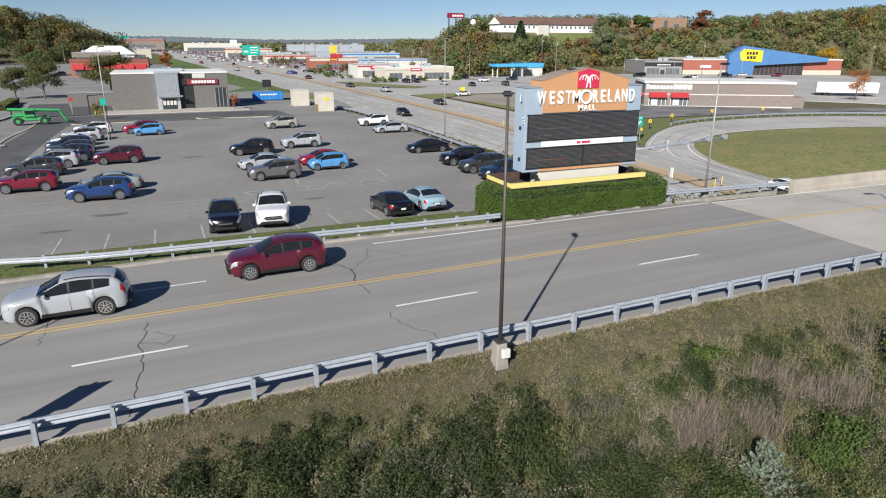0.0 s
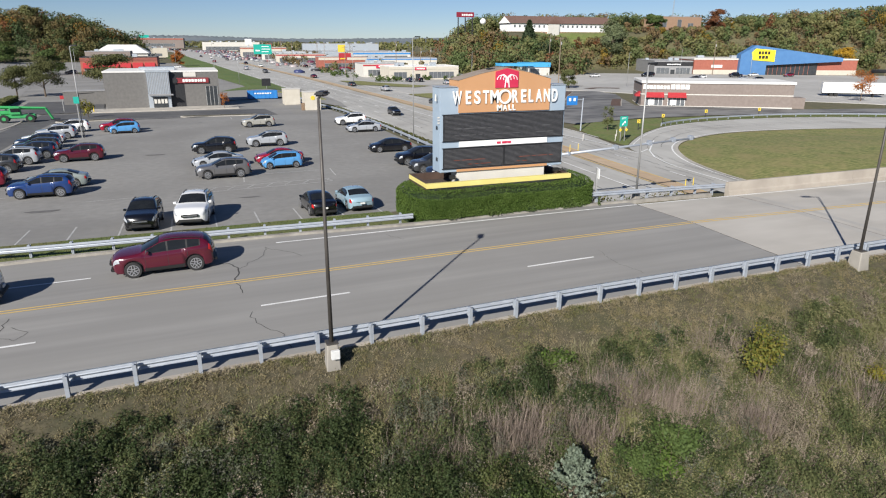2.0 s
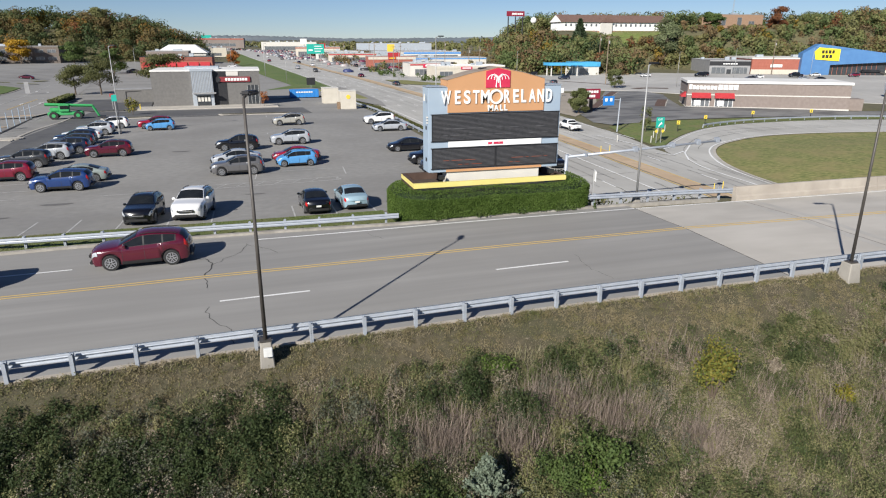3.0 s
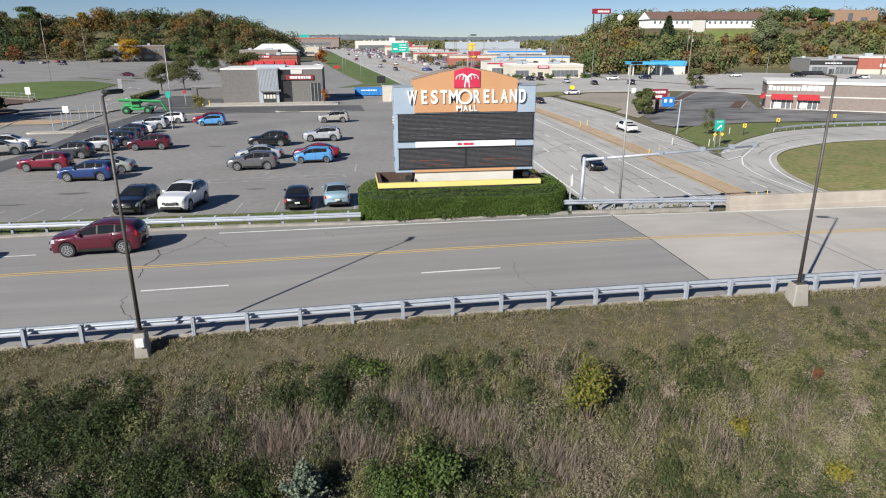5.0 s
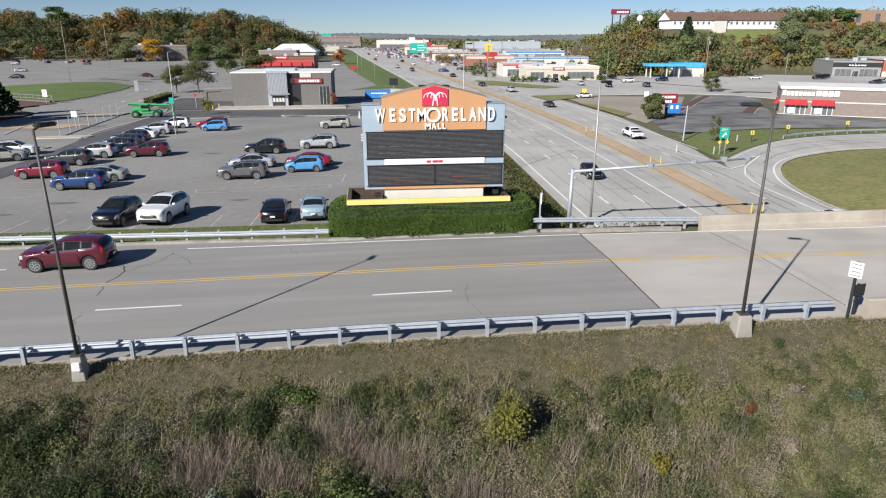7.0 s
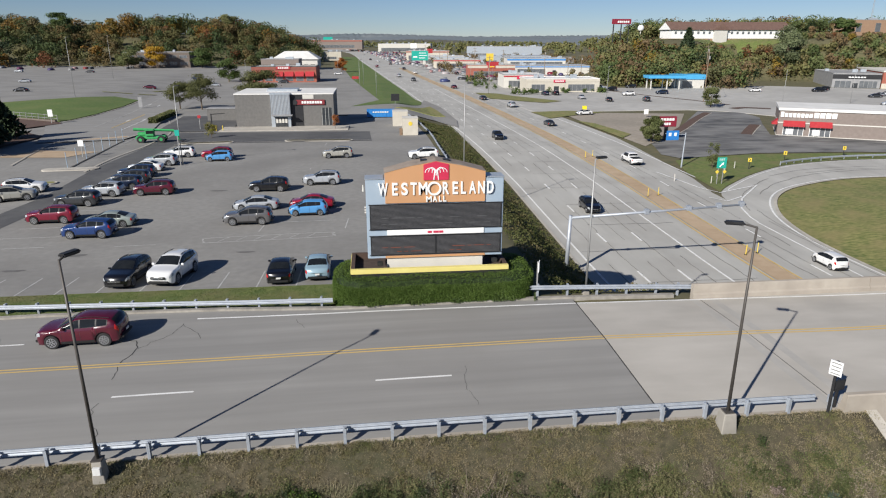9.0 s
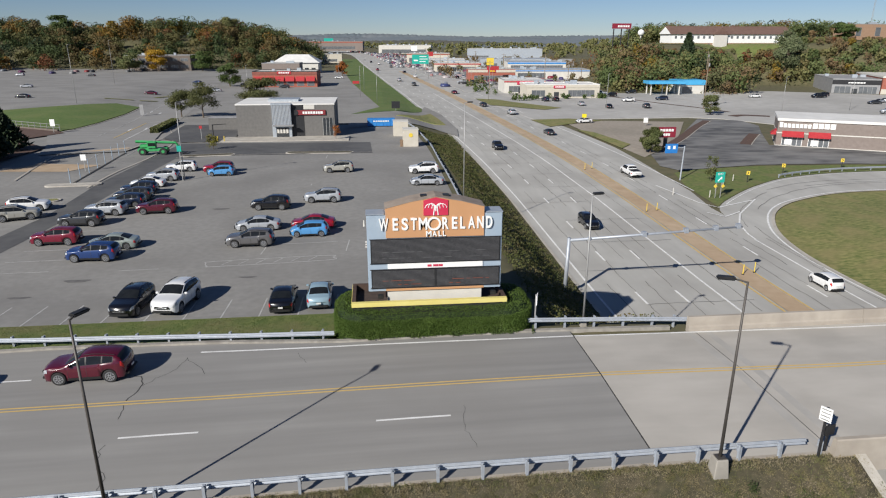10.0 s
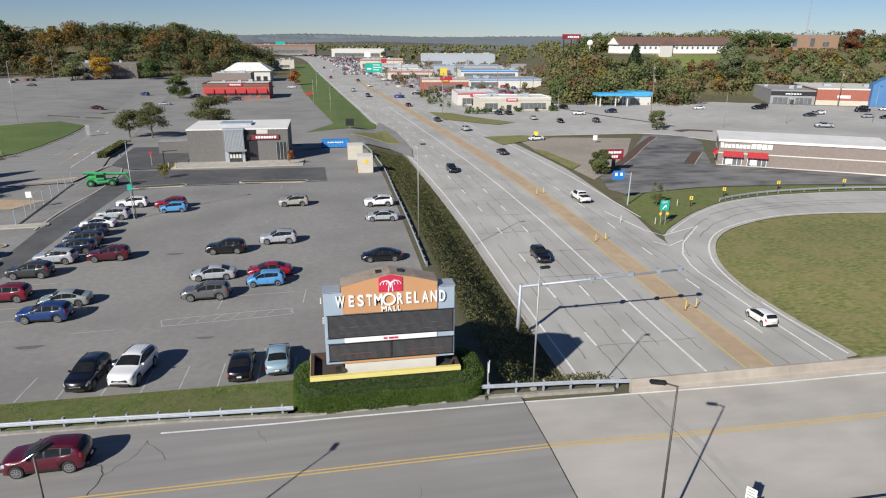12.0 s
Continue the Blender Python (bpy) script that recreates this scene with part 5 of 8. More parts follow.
def build_car(kind, fine=True):
    s = SPEC[kind]
    car = thing("car", pose(0, 0, 0), "parked car", "car")
    sh = Shell(s)
    hw, r, wb = s["W"] / 2, s["r"], s["wb"]
    st = set(np.round(np.linspace(sh.x0, sh.x1, 34 if fine else 18), 3).tolist())
    st |= {round(v, 3) for v in (sh.x0 + 0.02, sh.x0 + 0.06, sh.x1 - 0.02, sh.x1 - 0.06)}
    for xw in (wb / 2, -wb / 2):
        for a in ((0, 30, 60, 90, 120, 150, 180) if fine else (0, 45, 90, 135, 180)):
            st.add(round(xw + 1.17 * r * math.cos(radians(a)) * 1.001, 3))
    st = sorted(st)
    ss = [0, 0.12, 0.35, 0.62, 0.80, 0.93, 1, 1.03, 1.35, 1.7, 2, 2.08, 2.25, 2.55, 3] if fine else [0, 0.35, 0.8, 1, 1.5, 2, 2.2, 3]
    bm = bmesh.new()
    rows = []
    for x in st:
        left = [bm.verts.new(sh.across(x, q, 1)) for q in ss]
        right = [bm.verts.new(sh.across(x, q, -1)) for q in ss[:-1]]
        rows.append(left + right[::-1])
    for a, b in zip(rows, rows[1:]):
        for k in range(len(a) - 1):
            bm.faces.new((a[k], b[k], b[k + 1], a[k + 1]))
    bm.faces.new(rows[0])
    bm.faces.new(rows[-1][::-1])
    bmesh.ops.recalc_face_normals(bm, faces=bm.faces)
    part("body", bm, M["paint"], car, "", True)
    part("underbody", box(sh.x0 + 0.25, sh.x1 - 0.25, -hw + 0.16, hw - 0.16, s["base"] - 0.02, 0.80), M["black"], car, "black underbody and wheel wells")
    nx = 7 if fine else 3
    part("windscreen", sh.patch(*s["screen"], 2.05, 3, 0.008, nx, 5 if fine else 3, None, True), M["glass"], car, "dark tinted windscreen", True)
    part("rear_window", sh.patch(*s["rear"], 2.07, 3, 0.008, nx, 5 if fine else 3, None, True), M["glass"], car, "dark tinted rear window", True)
    fore, aft = max(b for a, b in s["doors"]), min(a for a, b in s["doors"])
    band = sh.patch(aft - 0.05, fore + 0.05, 1.03, 1.94, 0.004, nx + 4, 3)
    other = mirrored(band)
    part("window_surround", band, M["black"], car, "black window surround", True)
    part("window_surround", other, M["black"], car, "black window surround", True)
    for a, b in s["doors"]:
        pane = sh.patch(a, b, 1.07, 1.92, 0.008, nx, 3, None)
        other = mirrored(pane)
        part("side_window", pane, M["glass"], car, "dark tinted side window", True)
        part("side_window", other, M["glass"], car, "dark tinted side window", True)
    lights = [("headlight", sh.patch(sh.x1 - 0.36, sh.x1 - 0.035, 0.74, 1.0, 0.010, 5, 3), M["lampglass"], "clear headlight"),
              ("tail_light", sh.patch(sh.x0 + 0.03, sh.x0 + 0.22, s["tail"][0], s["tail"][1], 0.010, 5, 3), M["redlens"], "red tail light"),
              ("sill", sh.patch(-wb / 2 + 1.25 * r, wb / 2 - 1.25 * r, 0.0, 0.20, 0.006, 5, 2), M["black"], "black lower sill")]
    if fine:
        for xd in (0.80, -0.18, -1.04):
            lights.append(("door_seam", sh.patch(xd - 0.009, xd + 0.009, 0.10, 1.04, 0.003, 1, 5), M["black"], ""))
    for nm, bm, mt, lb in lights:
        other = mirrored(bm)
        part(nm, bm, mt, car, lb, True)
        part(nm, other, mt, car, lb, True)
    tyre = rim = None
    for sx in (1, -1):
        for sy in (1, -1):
            x = sx * wb / 2
            m = pose(x, sy * (hw - 0.135), r, 0, 0, 0 if sy > 0 else 180)
            if tyre is None:
                bm = rod((0, -0.11, 0), (0, 0.11, 0), r, r, 20 if fine else 12)
                bmesh.ops.bevel(bm, geom=[e for e in bm.edges if abs(e.verts[0].co.y - e.verts[1].co.y) < 1e-4], offset=0.03, segments=1, affect="EDGES")
                o = part("wheel", bm, M["tyre"], car, "black rubber tyre")
                tyre = o.data
                bmr = rod((0, 0.09, 0), (0, 0.116, 0), r * 0.72, r * 0.68, 16 if fine else 10)
                for k in range(5):
                    q = Matrix.Rotation(math.radians(72 * k), 4, "Y")
                    for tilt in (-0.055, 0.055):
                        spoke = box(-0.020 + tilt, 0.020 + tilt, 0.112, 0.124, 0.0, r * 0.66)
                        bmesh.ops.transform(spoke, matrix=q, verts=spoke.verts)
                        me = bpy.data.meshes.new("spoke")
                        spoke.to_mesh(me)
                        bmr.from_mesh(me)
                        bpy.data.meshes.remove(me)
                        spoke.free()
                ri = part("rim", bmr, M["rim"], o, "silver alloy rim with paired spokes")
                gp = part("rim_gap", rod((0, 0.10, 0), (0, 0.119, 0), r * 0.60, r * 0.60, 14), M["black"], o, "dark gaps between the spokes")
                rim = (ri.data, gp.data)
                o.matrix_basis = m
            else:
                o = shared("wheel", tyre, car, m)
                shared("rim", rim[0], o)
                shared("rim_gap", rim[1], o)
    zh = float(np.interp(sh.x1 - 0.05, sh.xs, sh.t))
    f0 = sh.x1
    part("grille", box(f0 - 0.12, f0 + 0.012, -0.46, 0.46, zh - 0.22, zh - 0.06, 0.03), M["black"], car, "black grille")
    part("grille_bar", box(f0 - 0.02, f0 + 0.022, -0.40, 0.40, zh - 0.155, zh - 0.125, 0.006), M["rim"], car, "bright grille bar")
    part("front_bumper", box(f0 - 0.30, f0 - 0.02, -0.62, 0.62, s["base"] + 0.06, s["base"] + 0.20, 0.03), M["black"], car, "black lower air intake")
    part("rear_bumper", box(sh.x0 - 0.02, sh.x0 + 0.3, -0.66, 0.66, s["base"] + 0.08, s["base"] + 0.22, 0.03), M["black"], car, "black lower bumper")
    part("number_plate", box(sh.x0 - 0.022, sh.x0 + 0.02, -0.16, 0.16, s["base"] + 0.34, s["base"] + 0.45), M["plate"], car, "pale plate")
    xm = s["screen"][1] - 0.28
    for sy in (1, -1):
        p = sh.across(xm, 1.1, sy)
        y0, y1 = sorted((p.y, p.y + sy * 0.19))
        part("mirror", box(xm - 0.06, xm + 0.07, y0, y1, p.z - 0.02, p.z + 0.12, 0.03), M["paint"], car)
        if s["rails"]:
            pts = [sh.across(x, 2.12, sy) + Vector((0, 0, 0.035)) for x in (-0.05, -0.5, -1.1, -1.7)]
            bm = bmesh.new()
            for a, b in zip(pts, pts[1:]):
                rod(tuple(a), tuple(b), 0.02, 0.02, 5, bm)
            part("roof_rail", bm, M["dark"], car, "dark roof rail")
    if kind == "pickup":
        part("bed", box(-2.72, -0.9, -0.80, 0.80, 1.19, 1.262, 0.01), M["black"], car, "black open load bed")
    return car


COL = dict(white=(0.80, 0.80, 0.79), silver=(0.38, 0.40, 0.425), grey=(0.11, 0.108, 0.11), dkgrey=(0.036, 0.038, 0.042), black=(0.005, 0.005, 0.007), red=(0.17, 0.006, 0.024), maroon=(0.085, 0.004, 0.016),
           bred=(0.28, 0.008, 0.026), blue=(0.012, 0.04, 0.15), ltblue=(0.09, 0.30, 0.60), paleblue=(0.28, 0.40, 0.47), navy=(0.012, 0.02, 0.045), beige=(0.36, 0.35, 0.31), green=(0.28, 0.32, 0.30), yellow=(0.7, 0.5, 0.02))
WORD = dict(white="white", silver="silver", grey="grey", dkgrey="dark grey", black="black", red="dark red", maroon="maroon", bred="bright red", blue="deep blue", ltblue="sky blue", paleblue="pale blue", navy="navy blue", beige="beige", green="grey-green", yellow="yellow")
PROTO = {}


def car_at(kind, color, x, y, ang, where, group="", scale=1.0, z=None, name=None):
    """A car at its centre; ang: the way its front points."""
    if z is None:
        z = float(land(x, y)) + 0.055
    c, s_ = math.cos(radians(ang)), math.sin(radians(ang))
    tilt = math.degrees(math.atan2(float(land(x + c * 1.3, y + s_ * 1.3) - land(x - c * 1.3, y - s_ * 1.3)), 2.6)) if y > 34 else math.degrees(math.atan2(float(rz(x + c, y) - rz(x - c, y)), 2.0)) * 1.0
    m = pose(x, y, z, 0, -tilt, ang)
    key = (kind, y < 135)
    if key not in PROTO:
        PROTO[key] = car = build_car(kind, y < 135)
        car.matrix_basis = m
    else:
        car = copy_thing(PROTO[key], m)
    car.scale = (scale, scale, scale)
    for o in car.children_recursive:
        o.color = (*COL[color], 1)
    noun = dict(suv="SUV", sedan="sedan", hatch="hatchback", pickup="pickup truck")[kind]
    car.name = name or dict(suv="suv_car", sedan="sedan_car", hatch="hatchback_car", pickup="pickup_truck")[kind]
    return tagged(car, f"{WORD[color]} {noun} {where}", "car" if kind != "pickup" else "pickup truck", group)


LOTCARS = "cars parked in the lot"
for kind, color, x, y, ang in [
    ("suv", "white", -8.8, 95.7, 184), ("suv", "bred", -3.0, 94.3, 184), ("hatch", "ltblue", -2.1, 91.6, 183), ("suv", "silver", -9.4, 88.7, 176), ("sedan", "white", -10.2, 84.5, 181),
    ("suv", "navy", -9.9, 80.3, 182), ("suv", "dkgrey", -9.4, 76.6, 182), ("suv", "navy", -9.2, 73.4, 180), ("suv", "silver", -10.1, 69.9, 176), ("suv", "dkgrey", -11.0, 65.5, 178), ("suv", "red", -10.6, 58.8, 180),
    ("suv", "maroon", -4.6, 70.1, 183), ("sedan", "green", -4.6, 56.8, 182), ("suv", "blue", -5.05, 53.3, 178),
    ("suv", "black", 8.1, 70.6, 178), ("suv", "silver", 13.9, 73.6, 180), ("sedan", "silver", 8.0, 61.9, 182), ("suv", "grey", 8.2, 56.3, 180), ("sedan", "bred", 13.7, 62.1, 178), ("hatch", "ltblue", 13.55, 59.2, 181),
    ("suv", "beige", 14.9, 92.6, 182), ("suv", "white", 27.6, 90.4, 180), ("sedan", "silver", 27.4, 82.1, 177), ("sedan", "black", 25.9, 65.0, 180), ("suv", "black", 26.2, 56.6, 180), ("suv", "dkgrey", 26.2, 52.2, 180), ("suv", "navy", 26.3, 48.2, 180),
    ("suv", "beige", -19.0, 68.6, 20), ("suv", "white", -19.7, 72.6, 10)]:
    car_at(kind, color, x, y, ang, "parked in the asphalt lot", LOTCARS)
car_at("suv", "black", 2.65, 40.5, 266, "parked nose to the verge", LOTCARS)
car_at("suv", "white", 5.6, 40.9, 262, "with dark windows parked nose to the verge", LOTCARS, scale=1.09)
car_at("sedan", "black", 13.35, 40.3, 92, "parked with its tail to the verge", LOTCARS)
car_at("sedan", "paleblue", 15.95, 40.9, 92, "parked with its tail to the verge", LOTCARS)
ONROAD = "cars on the road"
car_at("suv", "silver", -4.4, 27.9, 180, "driving on the near road", ONROAD, z=float(rz(-4.4, 27.9)) + 0.008)
car_at("suv", "maroon", 4.1, 29.6, 180, "driving along the near road", ONROAD, z=float(rz(4.1, 29.6)) + 0.008)
HW = "cars on the highway"
for kind, color, x, y, ang in [("suv", "black", 48.4, 75.5, -90), ("pickup", "white", 65.4, 104, 91), ("sedan", "dkgrey", 62.9, 150, 92), ("suv", "silver", 62.0, 190, 94), ("hatch", "white", 66.3, 53.0, 90), ("sedan", "dkgrey", 57.0, 212, 94),
                               ("sedan", "maroon", 53.0, 258, 95), ("suv", "grey", 39.5, 300, -85), ("suv", "black", 46.6, 131, -89), ("sedan", "black", 71.5, 72.5, 70)]:
    if (kind, x) == ("sedan", 71.5):
        continue
    car_at(kind, color, x, y, ang, "driving on the highway", HW, z=float(land(x, y)) + 0.075)


# ---- buildings ----
def bars(n, w, h, gap, rng, depth=0.12):
    """Plain raised bars standing for lettering that is not spelt out: one mesh, centred on x."""
    bm = bmesh.new()
    ws = [w * rng.uniform(0.75, 1.15) for _ in range(n)]
    x = -(sum(ws) + gap * (n - 1)) / 2
    for k in ws:
        box(x, x + k, -depth, 0, 0, h, 0, bm)
        x += k + gap
    return bm


def shop(label, x, y, ang, w, d, h, wall, roof="roofwhite", band=None, band_h=0.9, wins=(), door=None, plaque=None, cap="greyroof", z=None, extra_units=True, name="shop_building", seed=1):
    """A flat-roofed shop: origin at its front left foot, x along the front, y into the depth."""
    rng = random.Random(seed)
    z = float(land(x, y)) if z is None else z
    b = thing(name, pose(x, y, z, 0, 0, ang), label, "building")
    part("wall", box(0, w, 0, d, -1.5, h), M[wall], b)
    part("roof", box(0.3, w - 0.3, 0.3, d - 0.3, h - 0.35, h + 0.03), M[roof], b, "flat pale roof")
    cp = bmesh.new()
    box(-0.06, w + 0.06, -0.06, 0.32, h + 0.001, h + 0.28, 0, cp)
    box(-0.06, w + 0.06, d - 0.32, d + 0.06, h + 0.001, h + 0.28, 0, cp)
    box(-0.06, 0.32, 0.321, d - 0.321, h + 0.001, h + 0.28, 0, cp)
    box(w - 0.32, w + 0.06, 0.321, d - 0.321, h + 0.001, h + 0.28, 0, cp)
    part("coping", cp, M[cap], b, "parapet coping")
    if band:
        part("sign_band", box(-0.05, w + 0.05, -0.14, -0.0, h - 0.25 - band_h, h - 0.25), M[band], b, "coloured fascia band")
    for x0, x1, z0, z1 in wins:
        wd = part("window", box(x0, x1, -0.05, 0.05, z0, z1), M["storeglass"], b, "dark shop window")
        fr = bmesh.new()
        for xx in np.linspace(x0, x1, max(2, int((x1 - x0) / 1.6) + 1)):
            box(xx - 0.05, xx + 0.05, -0.09, -0.05, z0, z1, 0, fr)
        box(x0, x1, -0.09, -0.05, z1 - 0.08, z1, 0, fr)
        part("window_frame", fr, M["greypole"], wd)
    if door:
        part("door", box(door, door + 1.9, -0.07, 0.05, 0, 2.3), M["window"], b, "dark glass door")
    if plaque:
        px, pz, pw, ph, pm, bmn = plaque
        pl = part("name_plaque", box(px - pw / 2, px + pw / 2, -0.3, -0.14, pz, pz + ph, 0.03), M[pm], b, "store name plaque")
        o = part("name_bars", bars(6, pw * 0.10, ph * 0.42, pw * 0.028, rng, 0.06), M[bmn], pl, "plain lettering bars")
        o.location = (px, -0.3, pz + ph * 0.3)
    if extra_units:
        for k in range(2 + int(w / 14)):
            ux, uy = rng.uniform(2, w - 3), rng.uniform(d * 0.3, d * 0.8)
            part("roof_unit", box(ux, ux + rng.uniform(1.2, 2.4), uy, uy + 1.6, h, h + rng.uniform(0.8, 1.5), 0.04), M["palemetal"], b, "grey rooftop unit")
    return b


# grey restaurant across the lot
GX0, GY0, GZ0 = -8.3, 136.6, -2.6
grest = thing("restaurant", pose(GX0, GY0, GZ0), "charcoal grey brick restaurant with a pale metal entrance tower", "building")
part("wall", box(0, 20.4, 0, 15, -1, 6.85), M["greywall"], grest, "charcoal grey brick wall")
part("coping", box(-0.1, 20.5, -0.1, 15.1, 6.85, 7.12), M["roofwhite"], grest, "white roof edge")
part("roof_screen", box(6.0, 12.5, 5.0, 9.5, 7.12, 7.6), M["palemetal"], grest, "pale roof screen")
tower = part("entrance_tower", box(7.4, 11.4, -1.0, 0.0, 0, 6.9), M["palemetal"], grest, "pale ribbed metal entrance tower")
rib = bmesh.new()
for k in range(14):
    box(7.4 + k * 0.29, 7.47 + k * 0.29, -1.06, -1.0, 2.9, 6.9, 0, rib)
part("ribs", rib, M["greyroof"], tower, "standing seams")
part("tower_cap", box(7.3, 11.5, -1.1, 0.05, 6.9, 7.25), M["palemetal"], tower)
part("canopy", box(7.6, 11.9, -2.0, -1.0, 2.6, 2.85, 0.02), M["greyroof"], grest, "small grey canopy")
part("door", box(8.2, 10.8, -1.05, -0.98, 0.05, 2.3), M["window"], grest, "dark glass doors")
for k in range(4):
    part("door_pane", box(8.35 + k * 0.62, 8.8 + k * 0.62, -1.075, -1.05, 1.1, 2.0), M["offwhite"], grest, "pale poster in the glass")
pl = part("name_plaque", box(12.6, 18.6, -0.3, 0.0, 4.75, 5.75, 0.04), M["plaque"], grest, "dark red name plaque")
o = part("name_bars", bars(8, 0.46, 0.5, 0.12, random.Random(3), 0.08), M["signwhite"], pl, "white lettering bars")
o.location = (15.9, -0.3, 5.0)
part("round_mark", rod((12.35, -0.36, 5.25), (12.35, -0.05, 5.25), 0.55, 0.55, 16), M["dark"], grest, "dark round emblem")
part("dark_panel", box(11.45, 14.0, -0.05, 0.02, 0, 6.8), M["dark"], grest, "dark recessed panel")
part("window", box(17.9, 20.1, -0.06, 0.04, 0.4, 4.1), M["window"], grest, "tall dark window")
fr = bmesh.new()
for xx in (17.9, 18.6, 19.3, 20.05):
    box(xx - 0.05, xx + 0.05, -0.1, -0.06, 0.4, 4.1, 0, fr)
part("window_frame", fr, M["greypole"], grest)
part("roof_notice", box(14.0, 16.3, -0.12, -0.02, 5.95, 6.8), M["offwhite"], grest, "white banner")
part("side_enclosure", box(-9.1, -0.1, 13.5, 17.0, -0.5, 2.7), M["greywall"], grest, "low dark grey enclosure wall")
part("enclosure_cap", box(-9.2, -0.1, 13.4, 17.1, 2.705, 2.85), M["greyroof"], grest, "pale wall cap")
bar = thing("clearance_bar", pose(-12.2, 131.6, float(land(-12.2, 131.6)) + 0.2), "dark steel clearance bar over the lane", "barrier")
part("post", rod((0, 0, -0.3), (0, 0, 3.3), 0.11, 0.11, 8), M["dark"], bar)
part("arm", rod((0, 0, 3.2), (2.6, 0.6, 3.3), 0.08, 0.06, 8), M["dark"], bar)
for dx in (0.9, 2.2):
    part("bollard", rod((dx, -0.6, -0.3), (dx, -0.6, 1.0), 0.09, 0.09, 8), M["yellow_sign"], bar, "yellow bollard")
part("apron", box(-2.5, 23.5, -6.5, 0.0, -1.0, 0.30, 0.03), M["concrete"], grest, "pale concrete walk")
# kerbed islands by the drive
def island(x, y, w, d, ang, label, fill="soil"):
    z = float(land(x, y))
    e = thing("kerbed_island", pose(x, y, z, 0, 0, ang), label, "traffic island", kind="structure")
    prof = [(math.cos(a) * d / 2 + (w / 2 - d / 2) * (1 if math.cos(a) > 0 else -1), math.sin(a) * d / 2) for a in np.linspace(0, 2 * math.pi, 22)[:-1]]
    bm = bmesh.new()
    top = [bm.verts.new((px, py, 0.2)) for px, py in prof]
    low = [bm.verts.new((px, py, -0.4)) for px, py in prof]
    bm.faces.new(top)
    for k in range(len(prof)):
        bm.faces.new((low[k], low[(k + 1) % len(prof)], top[(k + 1) % len(prof)], top[k]))
    bmesh.ops.recalc_face_normals(bm, faces=bm.faces)
    part("kerb_ring", bm, M["concrete"], e, "pale kerb")
    bm = bmesh.new()
    bm.faces.new([bm.verts.new((px * (w - 0.5) / w, py * (d - 0.5) / d, 0.215)) for px, py in prof])
    part("island_fill", bm, M[fill], e)
    return e


island(10.6, 112.0, 12, 2.0, -3, "long kerbed planting island by the drive")
island(-8.5, 110.8, 9, 1.9, 8, "kerbed planting island by the drive")
island(-20.6, 86.4, 7.2, 1.9, 4, "pale kerbed island between the drives", "concrete")
island(-20.8, 77.0, 5.0, 1.7, 8, "pale kerbed island beside parked cars", "grass")
island(-31.0, 118.0, 14, 2.0, 30, "tan paved median by the drive", "median")
sheet("tan_median", [(-36.5, 98.0), (-26.0, 96.8), (-23.2, 102.6), (-33.5, 105.0)], 0.10, M["median"], "worn tan paved median between the drives", "traffic island", step=3)
# railing beside the drive
for k in range(8):
    u = k / 7
    x, y = -21.2 - 2.9 * u, 87.0 + 29.0 * u
    e = thing("guide_post", pose(x, y, float(land(x, y))), "thin tall blue-grey post along the drive", "post", "posts along the drive")
    part("pole", rod((0, 0, -0.3), (0, 0, 2.3), 0.06, 0.05, 6), M["signblue"], e)
tagged(obj("kerb", ribbon([(-21.0, 86.5), (-22.2, 99), (-24.0, 116)], 0.3, lift=0.14), M["tar"]), "low dark kerb along the line of posts", "kerb", kind="structure")
fence = thing("bank_fence", pose(0, 0, 0), "pale rail fence at the foot of the grass bank", "fence")
for k in range(12):
    x, y = -70 + k * 1.82, 161.5 - 1.05 * k
    part("post", rod((x, y, float(land(x, y)) + 0.2), (x, y, float(land(x, y)) + 1.7), 0.07, 0.07, 6), M["greypole"], fence)
for h in (0.9, 1.6):
    part("rail", rod((-70, 161.5, float(land(-70, 161.5)) + h), (-50, 149.95, float(land(-50, 149.95)) + h), 0.05, 0.05, 6), M["greypole"], fence)
bm = box(-11.6, 11.6, -0.25, 0.25, -1.5, 0.55, 0.02)
bmesh.ops.transform(bm, matrix=pose(-60, 154.9, float(land(-60, 154.9)), 0, 0, -30), verts=bm.verts)
tagged(obj("retaining_wall", bm, M["darkbrick"]), "low dull brown retaining wall below the fence", "wall", kind="structure")

# guard rail along the outer edge of the ramp
orail = [(x + 0.6, y + 0.9) for x, y in outer[34:]]
guard_rail("pale guard rail along the outside of the ramp", [(x, y, float(land(x, y)) + 0.05) for x, y in orail], -1, [(x, y, float(land(x, y)), -10) for x, y in orail[::1]], top=0.75, block=0.12)
# kerbs and lines of the western drive
for pts in ([(-17.9, 84), (-18.3, 96), (-17.8, 110), (-19.5, 128), (-26, 150), (-33, 165)], [(-30, 90), (-33, 104), (-36, 120), (-39, 137)], [(-13.3, 108.6), (-5, 110.6), (20, 111.4)], [(-17, 129.5), (-10.5, 129.8)]):
    kb = ribbon(curve_pts(pts, 6), 0.22, lift=0.17)
    tagged(obj("kerb", kb, M["concrete"]), "pale concrete kerb along the drive", "kerb", kind="structure")
for pts in ([(-27.5, 108), (-29.5, 124), (-34, 145), (-38, 158)], [(-22.6, 112), (-25, 130), (-30, 150)]):
    part("drive_line", ribbon(curve_pts(pts, 6), 0.14, lift=0.075), M["faded"], lot, "faded white drive line")

